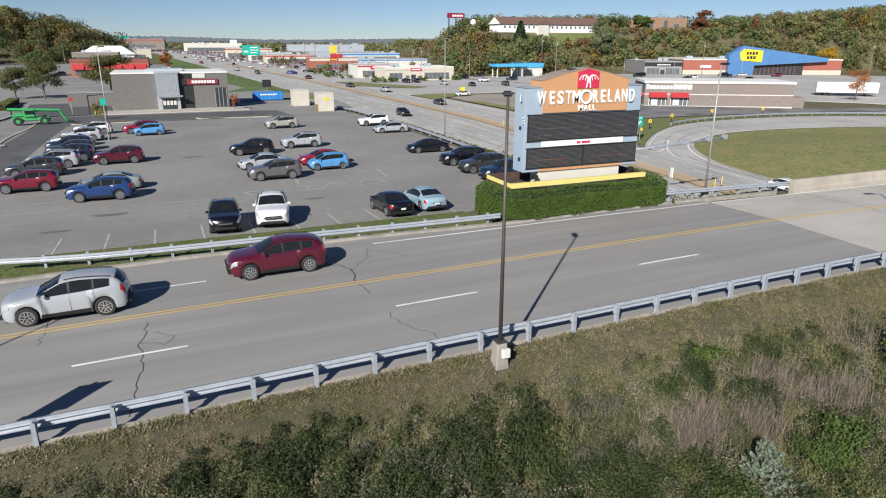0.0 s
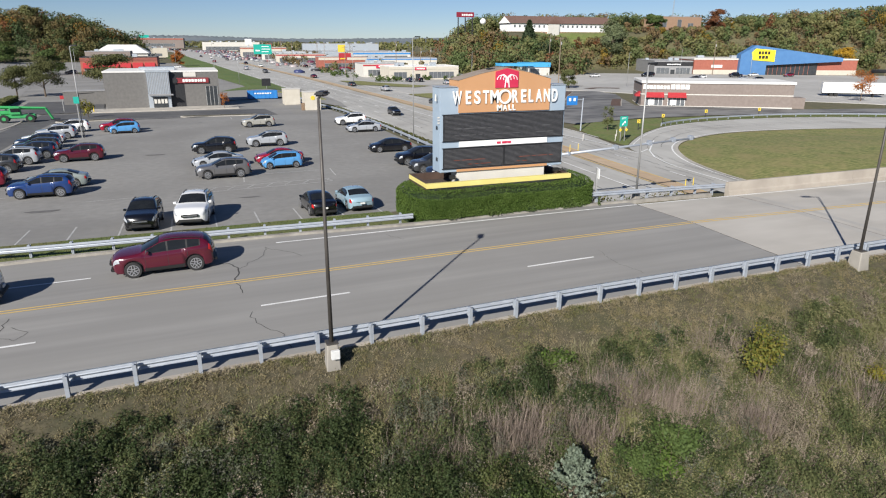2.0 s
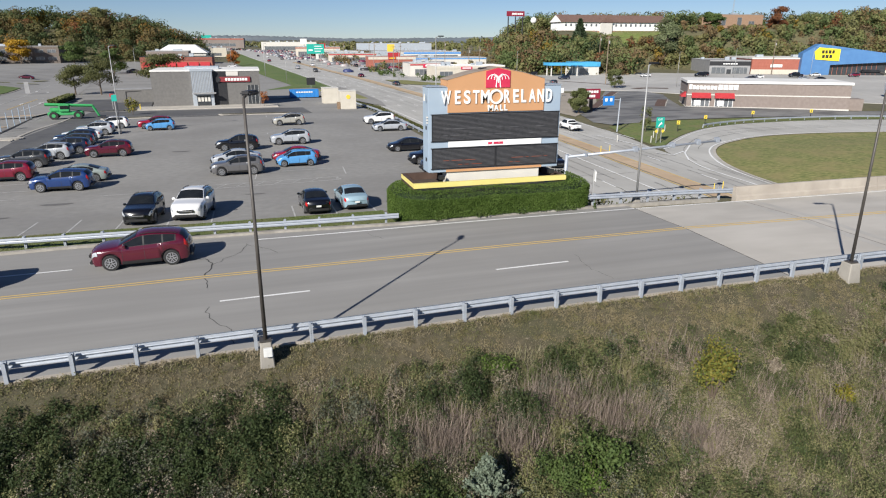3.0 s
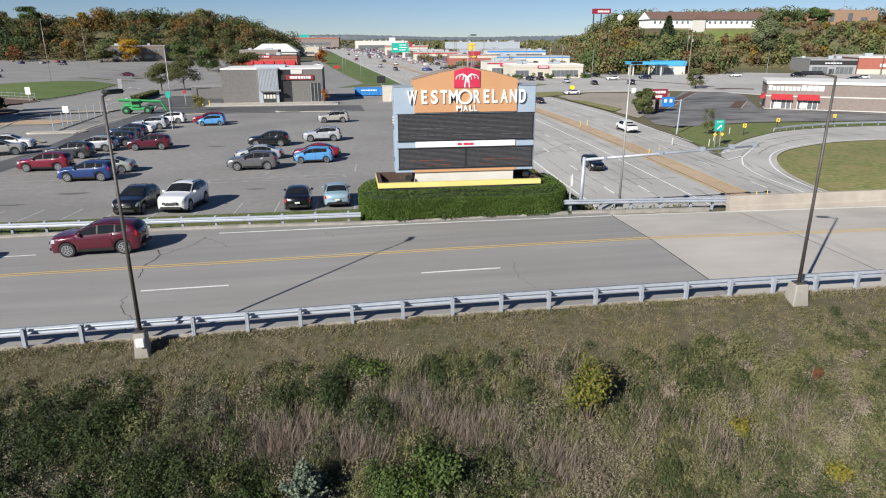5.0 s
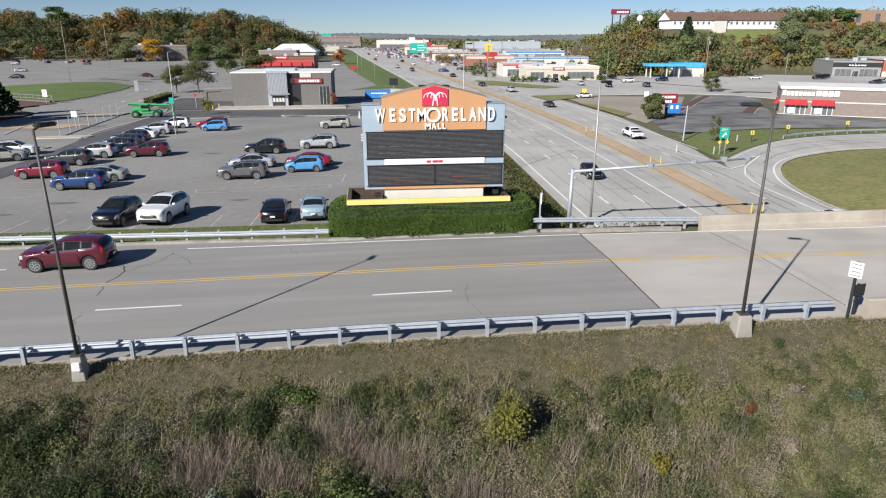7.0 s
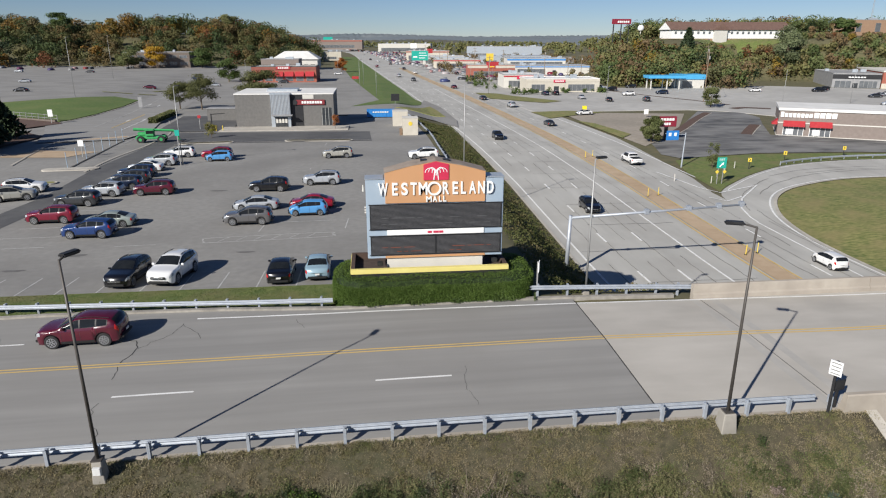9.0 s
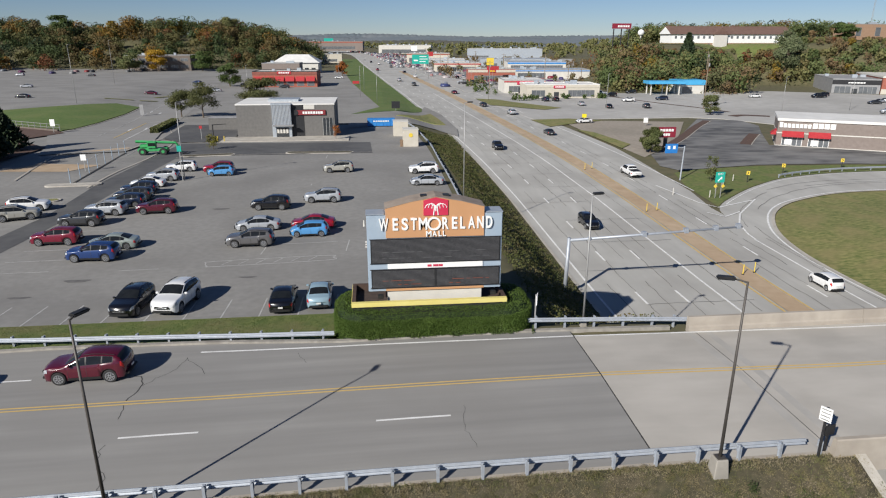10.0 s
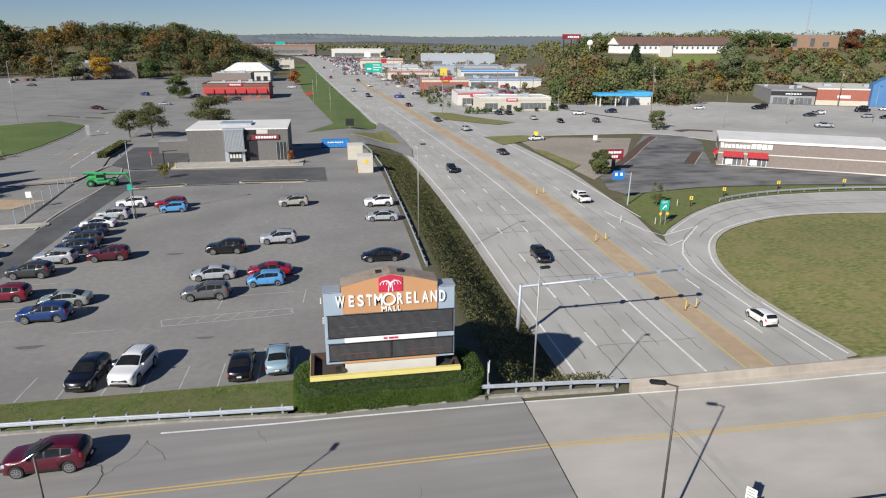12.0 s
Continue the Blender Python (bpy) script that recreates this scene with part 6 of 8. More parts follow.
# green telescopic handler
hx, hy = -18.3, 113.6
lift = thing("telehandler", pose(hx, hy, float(land(hx, hy)) + 0.06, 0, 0, 4), "bright green telescopic handler parked by the drive", "machine")
part("chassis", box(-2.6, 2.4, -0.8, 0.8, 0.6, 1.15, 0.12), M["lift"], lift, "green chassis")
part("engine_cover", box(-2.4, 0.2, 0.1, 1.0, 1.15, 1.75, 0.15), M["lift"], lift, "green engine cover")
cabp = part("cab", box(-0.9, 0.6, -1.0, -0.1, 1.15, 2.3, 0.12), M["lift"], lift, "green open cab")
part("cab_window", box(-0.7, 0.45, -1.03, -1.0, 1.6, 2.15), M["glass"], cabp, "dark cab window")
part("boom", rod((-2.9, 0.0, 2.3), (3.8, 0.0, 1.95), 0.25, 0.2, 4), M["lift"], lift, "long green boom")
part("boom_tip", rod((3.8, 0.0, 1.95), (4.6, 0.0, 0.3), 0.2, 0.16, 4), M["lift"], lift)
part("fork", box(4.3, 5.5, -0.6, 0.6, 0.2, 0.32, 0.02), M["dark"], lift, "dark steel forks")
for wx in (-1.7, 1.7):
    for wy in (-1.0, 1.0):
        wh = part("wheel", rod((wx, wy - 0.2, 0.62), (wx, wy + 0.2, 0.62), 0.62, 0.62, 16), M["tyre"], lift, "large black tyre")
        part("hub", rod((wx, wy - 0.22, 0.62), (wx, wy + 0.22, 0.62), 0.28, 0.28, 10), M["lift"], wh, "green hub")

# blue container, pale enclosures
sk = thing("waste_container", pose(18.9, 153.2, float(land(21, 154)) + 0.06), "bright blue steel waste container", "container")
part("tub", box(0, 6.6, 0, 2.2, 0.15, 1.9, 0.05), M["skip"], sk, "bright blue steel tub")
rib = bmesh.new()
for k in range(8):
    box(0.3 + k * 0.85, 0.42 + k * 0.85, -0.06, 0.0, 0.2, 1.85, 0, rib)
part("ribs", rib, M["skip"], sk)
o = part("lettering_bars", bars(7, 0.42, 0.28, 0.12, random.Random(5), 0.02), M["signwhite"], sk, "white lettering bars")
o.location = (3.3, -0.065, 1.2)
part("skid", box(0.2, 6.4, 0.2, 2.0, 0, 0.15), M["dark"], sk)
for x, y, w, d, h, lab in [(24.6, 135.5, 3.2, 3.4, 3.1, "pale cream block enclosure"), (25.9, 118.6, 2.9, 3.2, 3.2, "pale cream storage box with a small yellow notice")]:
    e = thing("bin_enclosure", pose(x, y, float(land(x, y)) + 0.05), lab, "enclosure")
    part("wall", box(0, w, 0, d, 0, h, 0.03), M["cream"], e, "cream painted wall")
    part("top_edge", box(-0.05, w + 0.05, -0.05, d + 0.05, h, h + 0.1), M["offwhite"], e)
    if y < 120:
        part("notice", rod((w / 2, -0.04, h - 1.0), (w / 2, 0.0, h - 1.0), 0.4, 0.4, 12), M["yellow_sign"], e, "round yellow notice")
        part("grey_box", box(-0.6, -0.05, 0.2, 0.8, 0, 1.3, 0.03), mat("rusty_box", (0.2, 0.13, 0.08), (0.28, 0.2, 0.13), 3, 0.9), e, "rusty box")
# low barrier along the lot's edge above the highway bank
pts = [(30.6, 62), (30.9, 80), (31.0, 100), (31.3, 120), (31.0, 132), (30.2, 147), (28.9, 158)]
guard_rail("weathered guard rail along the edge of the parking lot", [(x, y, float(land(x, y))) for x, y in curve_pts(pts, 10)], 1,
           [(x, y, float(land(x, y)), 90) for x, y in curve_pts(pts, 6)], top=0.6, block=0.1)

# taupe bedding store on the corner
store = thing("store_building", pose(107.5, 129.2, -5.0, 0, 0, -30), "long taupe block store with red awnings and a white parapet", "building")
SWD, SD, SH = 35.2, 15.0, 5.75
part("wall", box(0.85, SWD, 0, SD, -1.5, SH), M["taupe"], store, "taupe split block wall")
part("wall_base", box(0.75, SWD + 0.1, -0.1, SD + 0.1, -1.5, 0.5), M["offwhite"], store, "pale wall base")
part("wall_band", box(0.79, SWD + 0.06, -0.06, SD + 0.06, 3.05, 3.28), M["offwhite"], store, "pale band")
part("parapet_cap", box(0.60, SWD + 0.25, -0.25, SD + 0.25, SH, SH + 0.55), M["roofwhite"], store, "white parapet cap")
for x0 in (1.85, 6.95):
    aw = part("awning", sweep([(0, 1.15), (-1.1, 0.25), (-1.1, 0.0), (0, 0.0)], [lambda a, b, X=x0: (X, a, 2.45 + b), lambda a, b, X=x0 + 4.2: (X, a, 2.45 + b)], True), M["redfab"], store, "red fabric awning")
    wd = part("window", box(x0 + 0.15, x0 + 4.05, -0.08, 0.03, 0.5, 2.42), M["storeglass"], store, "shop window with pale posters")
    fr = bmesh.new()
    for xx in np.linspace(x0 + 0.15, x0 + 4.05, 5):
        box(xx - 0.05, xx + 0.05, -0.13, -0.08, 0.5, 2.42, 0, fr)
    part("window_frame", fr, M["signwhite"], wd)
    part("poster", box(x0 + 0.7, x0 + 2.0, -0.11, -0.09, 0.7, 2.0), M["signwhite"], wd, "white poster")
aw = part("awning", sweep([(0, 1.15), (-1.1, 0.25), (-1.1, 0.0), (0, 0.0)], [lambda a, b: (0.85 + a, 2.0, 2.45 + b), lambda a, b: (0.85 + a, 5.0, 2.45 + b)], True), M["redfab"], store, "red fabric awning")
for x0, n, w_ in ((1.15, 8, 0.62), (7.5, 4, 0.95)):
    x = x0
    for k in range(n):
        h_ = 1.1 if k == 0 or n == 4 else 0.85
        part("letter_block", box(x, x + w_, -0.18, 0.0, 4.35, 4.35 + h_, 0.02), M["signwhite"], store, "white raised lettering block")
        x += w_ + 0.16
part("side_box", box(SWD + 0.2, SWD + 3.5, 2, 6, -0.5, 2.6), M["taupe"], store, "low taupe enclosure")
for i in range(2):
    bm = box(-9 + i * 2, -7.6 + i * 2, 2.0, 3.0, 0, 0.2)
    part("kerb_island", bm, M["concrete"], store)
# its roadside sign
sg = thing("store_sign", pose(80.9, 124.6, -4.9), "red roadside store sign on a dark pole", "sign")
part("pole", box(-0.35, 0.35, -0.2, 0.2, -0.5, 3.6), M["dark"], sg, "dark pole")
part("panel", box(-2.0, 2.0, -0.3, 0.3, 3.0, 5.1, 0.05), M["dullcrimson"], sg, "crimson panel")
for z_, n in ((4.25, 5), (3.35, 3)):
    o = part("name_bars", bars(n, 0.45, 0.5, 0.12, random.Random(n), 0.05), M["signwhite"], sg, "white lettering bars")
    o.location = (0, -0.3, z_)

# big electronics store with a blue wedge
big = thing("electronics_store", pose(228, 246, -4.4, 0, 0, -24), "red brick store with a blue wedge entrance and yellow tag", "building")
part("wall", box(0, 74, 0, 40, -1.5, 6.9), M["brick"], big, "red brick wall")
part("wall_base", box(-0.1, 74.1, -0.12, 0.0, -1.5, 2.4), M["cream"], big, "pale wall base")
part("coping", box(-0.2, 74.2, -0.2, 40.2, 6.9, 7.5), M["offwhite"], big, "pale coping")
wedge = prism([(20, -1), (20, 9.4), (26.5, 13.4), (66, 8.0), (66, 6.4), (32, 4.6), (32, -1)], 5.0)
bmesh.ops.translate(wedge, vec=(0, -2.5, 0), verts=wedge.verts)
part("blue_wedge", wedge, M["bluewall"], big, "bright blue wedge fascia")
part("entrance", box(32.0, 56, -0.4, 0.0, 0, 5.6), M["window"], big, "dark glass entrance")
fr = bmesh.new()
for k in range(11):
    box(32 + k * 2.0, 32.15 + k * 2.0, -0.5, -0.4, 0, 5.6, 0, fr)
part("entrance_frame", fr, M["brick"], big)
tag = prism([(25.4, 6.9), (35.2, 6.2), (35.2, 11.2), (26.4, 12.0), (24.6, 10.2)], 0.3)
bmesh.ops.translate(tag, vec=(0, -2.85, 0), verts=tag.verts)
tg = part("yellow_tag", tag, M["tagyellow"], big, "yellow tag panel")
for x0, z0, n in ((26.6, 9.4, 4), (26.4, 7.5, 3)):
    o = part("name_bars", bars(n, 1.25, 1.35, 0.35, random.Random(n), 0.06), M["black"], tg, "black lettering bars")
    o.location = (x0 + 3.6, -2.86, z0)
part("notice", box(8, 13, -0.2, -0.1, 3.4, 4.6), M["signwhite"], big, "pale banner")
for k in range(4):
    part("roof_unit", box(6 + k * 16, 9 + k * 16, 14, 17, 7.4, 8.6, 0.05), M["palemetal"], big, "grey rooftop unit")
side = shop("dark grey fronted shop beside the electronics store", 211.5, 253.4, -24, 17.6, 36, 6.0, "greyroof", "greyroof", "dark", 1.8, [(1, 7, 0.4, 3.2), (10, 16.5, 0.4, 3.2)], 7.6, (8.8, 4.1, 9, 1.1, "dark", "signwhite"), z=-4.3, seed=3)

# low white trailer
tr = thing("box_trailer", pose(183, 131, -4.65, 0, 0, -38), "long white box trailer parked in the lot", "trailer")
part("box_body", box(-8, 8, -1.3, 1.3, 1.1, 4.0, 0.05), M["signwhite"], tr, "white ribbed box body")
part("underframe", box(-7.8, 7.8, -0.6, 0.6, 0.8, 1.1), M["dark"], tr)
for wx in (-5.5, -4.3):
    for wy in (-1.0, 1.0):
        part("wheel", rod((wx, wy - 0.22, 0.5), (wx, wy + 0.22, 0.5), 0.5, 0.5, 14), M["tyre"], tr)
part("landing_leg", box(5.0, 5.3, -0.9, 0.9, 0, 0.85), M["dark"], tr)

# hotel on the hill
ho = thing("hotel", pose(172, 324, 15.2), "long cream hotel with a brown roof on the hilltop", "building")
HWD = 64
part("wall", box(0, HWD, 0, 14, 0.3, 4.6), M["signwhite"], ho, "white upper wall")
part("lower_wall", box(0.02, HWD - 0.02, 0.02, 13.98, -6, 0.295), M["tanbrick"], ho, "brown brick lower wall")
part("gable_end", sweep([(0, 4.6), (7, 8.1), (14, 4.6)], [lambda a, b: (-0.9, a, b), lambda a, b: (0.0, a, b)], True), M["signwhite"], ho, "white gable end")
rf = sweep([(-0.8, 4.5), (7, 8.5), (14.8, 4.5)], [lambda a, b: (-0.8, a, b), lambda a, b: (HWD + 0.8, a, b)], True)
part("roof", rf, M["brownroof"], ho, "brown hipped roof")
gb = prism([(0, 4.4), (9, 4.4), (4.5, 7.6)], 3)
bmesh.ops.translate(gb, vec=(21, -1.6, 0), verts=gb.verts)
part("front_gable", gb, M["brownroof"], ho, "brown gable")
part("gable_wall", box(22, 29, -1.2, 0, -4, 4.5), M["offwhite"], ho)
for k in range(21):
    for zf in (-1.6, 2.2):
        part("window", box(1.5 + k * 3.0, 2.6 + k * 3.0, -0.06, 0.05, zf + 0.2, zf + 1.5), M["storeglass"], ho, "dark window")
ms = thing("motel_sign", pose(146, 326, 13.5), "crimson hotel sign on three tall steel legs", "sign")
part("panel", box(-4.9, 4.9, -0.3, 0.3, 8.8, 11.3, 0.05), M["dullcrimson"], ms, "crimson panel")
o = part("name_bars", bars(6, 0.8, 0.9, 0.25, random.Random(2), 0.05), M["signwhite"], ms, "white lettering bars")
o.location = (0.9, -0.3, 9.5)
for x in (-4, 0, 4):
    part("leg", rod((x, 0, -2), (x, 0, 8.7), 0.32, 0.32, 8), M["dark"], ms, "dark leg")
mast = thing("radio_mast", pose(301, 352, 17), "thin tall steel radio mast on the hilltop", "mast")
for dx, dy in ((0, 0), (0.7, 0), (0.35, 0.6)):
    part("mast_leg", rod((dx, dy, -2), (dx * 0.4 + 0.2, dy * 0.4, 48), 0.09, 0.05, 5), M["greypole"], mast)
tk = thing("water_tank", pose(158, 330, 13.5), "small white water tank on a mast", "tank")
part("mast", rod((0, 0, -2), (0, 0, 6), 0.4, 0.3, 10), M["offwhite"], tk)
bm = bmesh.new()
bmesh.ops.create_uvsphere(bm, u_segments=14, v_segments=9, radius=1.6, matrix=Matrix.Translation((0, 0, 7)))
part("bowl", bm, M["signwhite"], tk, "white bowl")
shop("brown brick block building on the hilltop", 277, 335, -1, 32, 14, 8.0, "tanbrick", "greyroof", None, 0.9, [(3, 6, 2.0, 6.5), (14, 17, 2.0, 6.5), (22, 26, 2.0, 4.5)], z=17.0, seed=5)

# filling station with a blue canopy
gas = thing("filling_station", pose(138, 252, -4.0, 0, 0, -4), "white filling station shop with sky blue canopies", "building")
part("wall", box(6, 17, 2, 11, -1, 3.7), M["offwhite"], gas, "white shop wall")
part("fascia", box(5.6, 17.4, 1.6, 11.4, 3.7, 5.6, 0.05), M["cyan"], gas, "sky blue fascia")
part("canopy", box(-8, 7.5, -4, 3.5, 4.4, 5.5, 0.05), M["cyan"], gas, "sky blue canopy")
for x in (-6.5, 0, 5):
    for y in (-2.5, 2.5):
        part("column", box(x - 0.2, x + 0.2, y - 0.2, y + 0.2, 0, 4.4), M["offwhite"], gas, "white column")
part("window", box(8, 12, 1.93, 2.05, 0.5, 3.0), M["storeglass"], gas, "shop window")
part("dark_side", box(17.0, 17.1, 3, 10, 0, 3.6), M["skip"], gas)

# roadside restaurants and shops, from near to far
shop("cream roadside restaurant with a red sign and stone piers", 78.5, 241, -3, 28, 15, 4.9, "cream", "roofwhite", "cream", 0.7, [(2, 7, 0.6, 3.0), (16, 26, 0.6, 3.0)], 10.5, (12.5, 3.7, 4.5, 1.0, "signred", "signwhite"), "roofwhite", seed=11)
shop("white chicken restaurant with a round red sign", 74, 262, -3, 17, 18, 5.2, "offwhite", "roofwhite", "redfab", 0.5, [(2, 14, 0.6, 3.0)], 6, (8.5, 3.6, 6.5, 1.4, "signred", "signwhite"), seed=12)
shop("brick fast food restaurant with a pale roof", 69, 330, -4, 24, 14, 6.0, "brick", "cream", "cream", 1.2, [(3, 20, 0.6, 3.0)], 9, (12, 4.6, 4, 1.2, "redfab", "tagyellow"), seed=13)
shop("long low white workshop with a grey roof", 96, 350, -5, 42, 20, 4.6, "offwhite", "palemetal", "skip", 0.5, [(3, 18, 0.5, 3.0)], 22, seed=14)
shop("white dealership with tall dark glass", 104, 402, -6, 36, 24, 6.5, "offwhite", "palemetal", "skip", 0.9, [(2, 34, 0.5, 4.6)], 16, seed=15)
shop("pale low shop row", 60, 420, -5, 30, 18, 5.2, "cream", "roofwhite", "redfab", 0.6, [(2, 26, 0.6, 3.0)], 12, seed=16)
shop("white showroom beside the highway", 58, 480, -6, 30, 26, 5.5, "offwhite", "roofwhite", "palemetal", 0.9, [(2, 26, 0.5, 3.5)], 16, seed=17)
shop("pale grey industrial shed", 98, 470, -6, 50, 28, 6.0, "palemetal", "palemetal", None, 0.6, [(4, 12, 0.5, 3)], 20, seed=18)
shop("cream shop with a flat roof", 50, 560, -7, 36, 22, 7.5, "cream", "roofwhite", "brick", 0.9, [(2, 32, 0.5, 4)], 14, seed=19)
shop("wide white warehouse store", 30, 850, -8, 66, 40, 10, "offwhite", "roofwhite", None, 0.9, [(4, 60, 0.5, 5)], 26, seed=20)
shop("brown shop row beside the far highway", -70, 880, -4, 80, 24, 10, "taupe", "greyroof", "brick", 1.4, [(4, 70, 0.5, 4)], 30, seed=21)
shop("grey shed beyond the shops", 110, 620, -8, 70, 30, 10, "palemetal", "roofwhite", None, 1, [(4, 20, 0.5, 4)], 30, seed=22)
# west side: red restaurant, white hall, office block
grill = shop("red brick restaurant with red striped awnings", -31, 290, -1, 27.5, 17, 6.6, "brick", "offwhite", "dullbrick", 1.0, [(1.2 + k * 4.4, 4.2 + k * 4.4, 0.7, 3.0) for k in range(6)], None, (13.5, 5.6, 6, 1.2, "redfab", "signwhite"), "dark", seed=23)
for k in range(6):
    part("awning", sweep([(0, 2.0), (-1.3, 0.3), (-1.3, 0.0), (0, 0.0)], [lambda a, b, X=0.8 + k * 4.4: (X, a, 2.7 + b), lambda a, b, X=4.6 + k * 4.4: (X, a, 2.7 + b)], True), M["redfab"], grill, "red fabric awning")
hall = thing("white_hall", pose(-37.5, 402, -2.8), "pale hall with a white hipped roof", "building")
part("wall", box(0, 26, 0, 26, -1, 6.4), M["offwhite"], hall, "pale wall")
part("roof", sweep([(-1, 6.4), (8, 10.8), (18, 10.8), (27, 6.4)], [lambda a, b: (6 if b > 9 else -1, a, b), lambda a, b: (20 if b > 9 else 27, a, b)], True), M["roofwhite"], hall, "white hipped roof")
shop("low tan flat-roofed shop behind the red restaurant", -35.5, 345, -1, 19, 14, 8.0, "taupe", "offwhite", None, 0.8, [(1.5, 8, 0.6, 3.0)], None, seed=27)
for k in range(6):
    part("window", box(2 + k * 4, 4.4 + k * 4, -0.06, 0.05, 0.8, 3.4), M["window"], hall, "dark window")
shop("dark brick office block among the trees", -134, 436, 0, 40, 16, 9.5, "darkbrick", "dark", None, 1, [(2 + k * 6.4, 6.4 + k * 6.4, zz, zz + 1.8) for k in range(6) for zz in (2.0, 6.0)], None, seed=24)
shop("small pale block at the lot's far end", -20, 560, 0, 16, 10, 7, "cream", "roofwhite", None, 1, [(2, 12, 1, 3)], None, seed=25)

# ---- road signs ----
def post_sign(label, x, y, h, w, ph, material, cat="road sign", post="greypole", legs=1, ang=0, z=None):
    z = float(land(x, y)) if z is None else z
    e = thing("road_sign", pose(x, y, z, 0, 0, ang), label, cat)
    for k in range(legs):
        dx = 0 if legs == 1 else (k - 0.5) * w * 0.55
        part("post", box(dx - 0.05, dx + 0.05, 0.03, 0.12, -0.4, h), M[post], e)
    part("panel", box(-w / 2, w / 2, -0.02, 0.03, h - ph, h, 0.0), M[material], e)
    return e


ex = post_sign("green exit sign with a white arrow on two posts", 72.9, 87.4, 4.2, 1.5, 1.65, "teal_sign", legs=2)
o = part("exit_word", words("EXIT", 0.44, 0.02), M["signwhite"], ex, "white letters")
o.location = (0, -0.04, 3.72)
part("arrow", rod((-0.3, -0.04, 2.75), (0.25, -0.04, 3.4), 0.09, 0.09, 5), M["signwhite"], ex, "white arrow")
part("arrow", rod((0.25, -0.04, 3.4), (0.27, -0.04, 3.05), 0.07, 0.07, 5), M["signwhite"], ex, "white arrow")
for dx in (-0.6, 0.6):
    bm = box(-0.22, 0.22, -0.02, 0.02, -0.22, 0.22)
    bmesh.ops.rotate(bm, cent=(0, 0, 0), matrix=Matrix.Rotation(radians(45), 3, "Y"), verts=bm.verts)
    bmesh.ops.translate(bm, vec=(dx, -0.04, 2.0), verts=bm.verts)
    part("marker", bm, M["yellow_sign"], ex, "yellow diamond marker")
bs = thing("road_sign", pose(72.65, 99.7, float(land(72.65, 99.7))), "blue route sign on an arm from a grey mast", "road sign")
part("mast", rod((0, 0, -0.3), (0.15, 0, 5.9), 0.14, 0.10, 10), M["galv"], bs, "grey mast")
part("arm", rod((0.15, 0, 5.6), (-3.5, 0, 5.8), 0.08, 0.06, 8), M["galv"], bs)
part("panel", box(-3.3, -1.1, -0.1, -0.06, 4.7, 6.3), M["blue_sign"], bs, "blue panel")
for dx in (-2.9, -1.95):
    part("symbol", box(dx, dx + 0.45, -0.13, -0.1, 5.4, 5.95), M["signwhite"], bs, "white symbol")
for x, y in ((83, 96.5), (92.5, 101.4), (106, 104.5), (120, 104)):
    e = post_sign("yellow curve marker sign on a thin post", x, y, 2.0, 0.55, 0.65, "yellow_sign", post="dark", ang=-20)
    part("chevron", rod((-0.13, -0.04, 1.9), (0.1, -0.04, 1.68), 0.045, 0.06, 4), M["black"], e, "black chevron")
    part("chevron", rod((0.1, -0.04, 1.68), (-0.13, -0.04, 1.45), 0.045, 0.06, 4), M["black"], e, "black chevron")
for x, y in ((66.9, 90), (71.9, 88.0), (75, 92), (78, 95.2), (81, 97.5)):
    e = thing("marker_post", pose(x, y, float(land(x, y))), "short white road marker post", "post")
    part("stake", box(-0.06, 0.06, -0.03, 0.03, -0.2, 1.2), M["offwhite"], e)
wsg = post_sign("white warning sign facing the bridge beside the rail", 39.6, 17.95, 2.45, 0.5, 0.66, "signwhite", post="dark", ang=-58, z=0.0)
for k in range(4):
    part("text_bar", box(-0.19, 0.19, -0.03, -0.02, 2.33 - k * 0.16, 2.385 - k * 0.16), M["greypole"], wsg, "faint text row")
post_sign("narrow white sign on a post behind the far rail", 30.45, 32.9, 2.35, 0.6, 0.65, "signwhite", ang=72, z=-0.25)
ws2 = post_sign("white road sign on a post beside the near rail", -6.9, 17.3, 3.3, 1.0, 1.05, "signwhite", z=-0.65)
part("lower_panel", box(-0.62, 0.2, -0.02, 0.03, 1.55, 2.24), M["signwhite"], ws2, "smaller white panel")
post_sign("back of a small dark road sign beside the rail", 40.2, 18.25, 1.35, 0.55, 0.5, "dark", post="dark", z=0.0, ang=12)
grn = thing("highway_sign", pose(49.5, 395, float(land(49.5, 395))), "large green highway direction sign on a mast", "road sign")
part("panel", box(-5.0, 5.0, -0.15, 0.1, 5.6, 11.0), M["teal_sign"], grn, "large green panel")
for z_, w_ in ((9.6, 4.2), (8.2, 4.8), (6.8, 3.8)):
    part("text_bar", box(-0.6, -0.6 + w_ * 1.0, -0.2, -0.15, z_, z_ + 0.4), M["signwhite"], grn, "white text row")
part("symbol", box(-4.0, -1.6, -0.2, -0.15, 7.2, 8.0), M["signwhite"], grn, "white arrow symbol")
for x in (-3, 3):
    part("leg", rod((x, 0.3, -0.5), (x, 0.3, 11), 0.2, 0.2, 8), M["greypole"], grn)
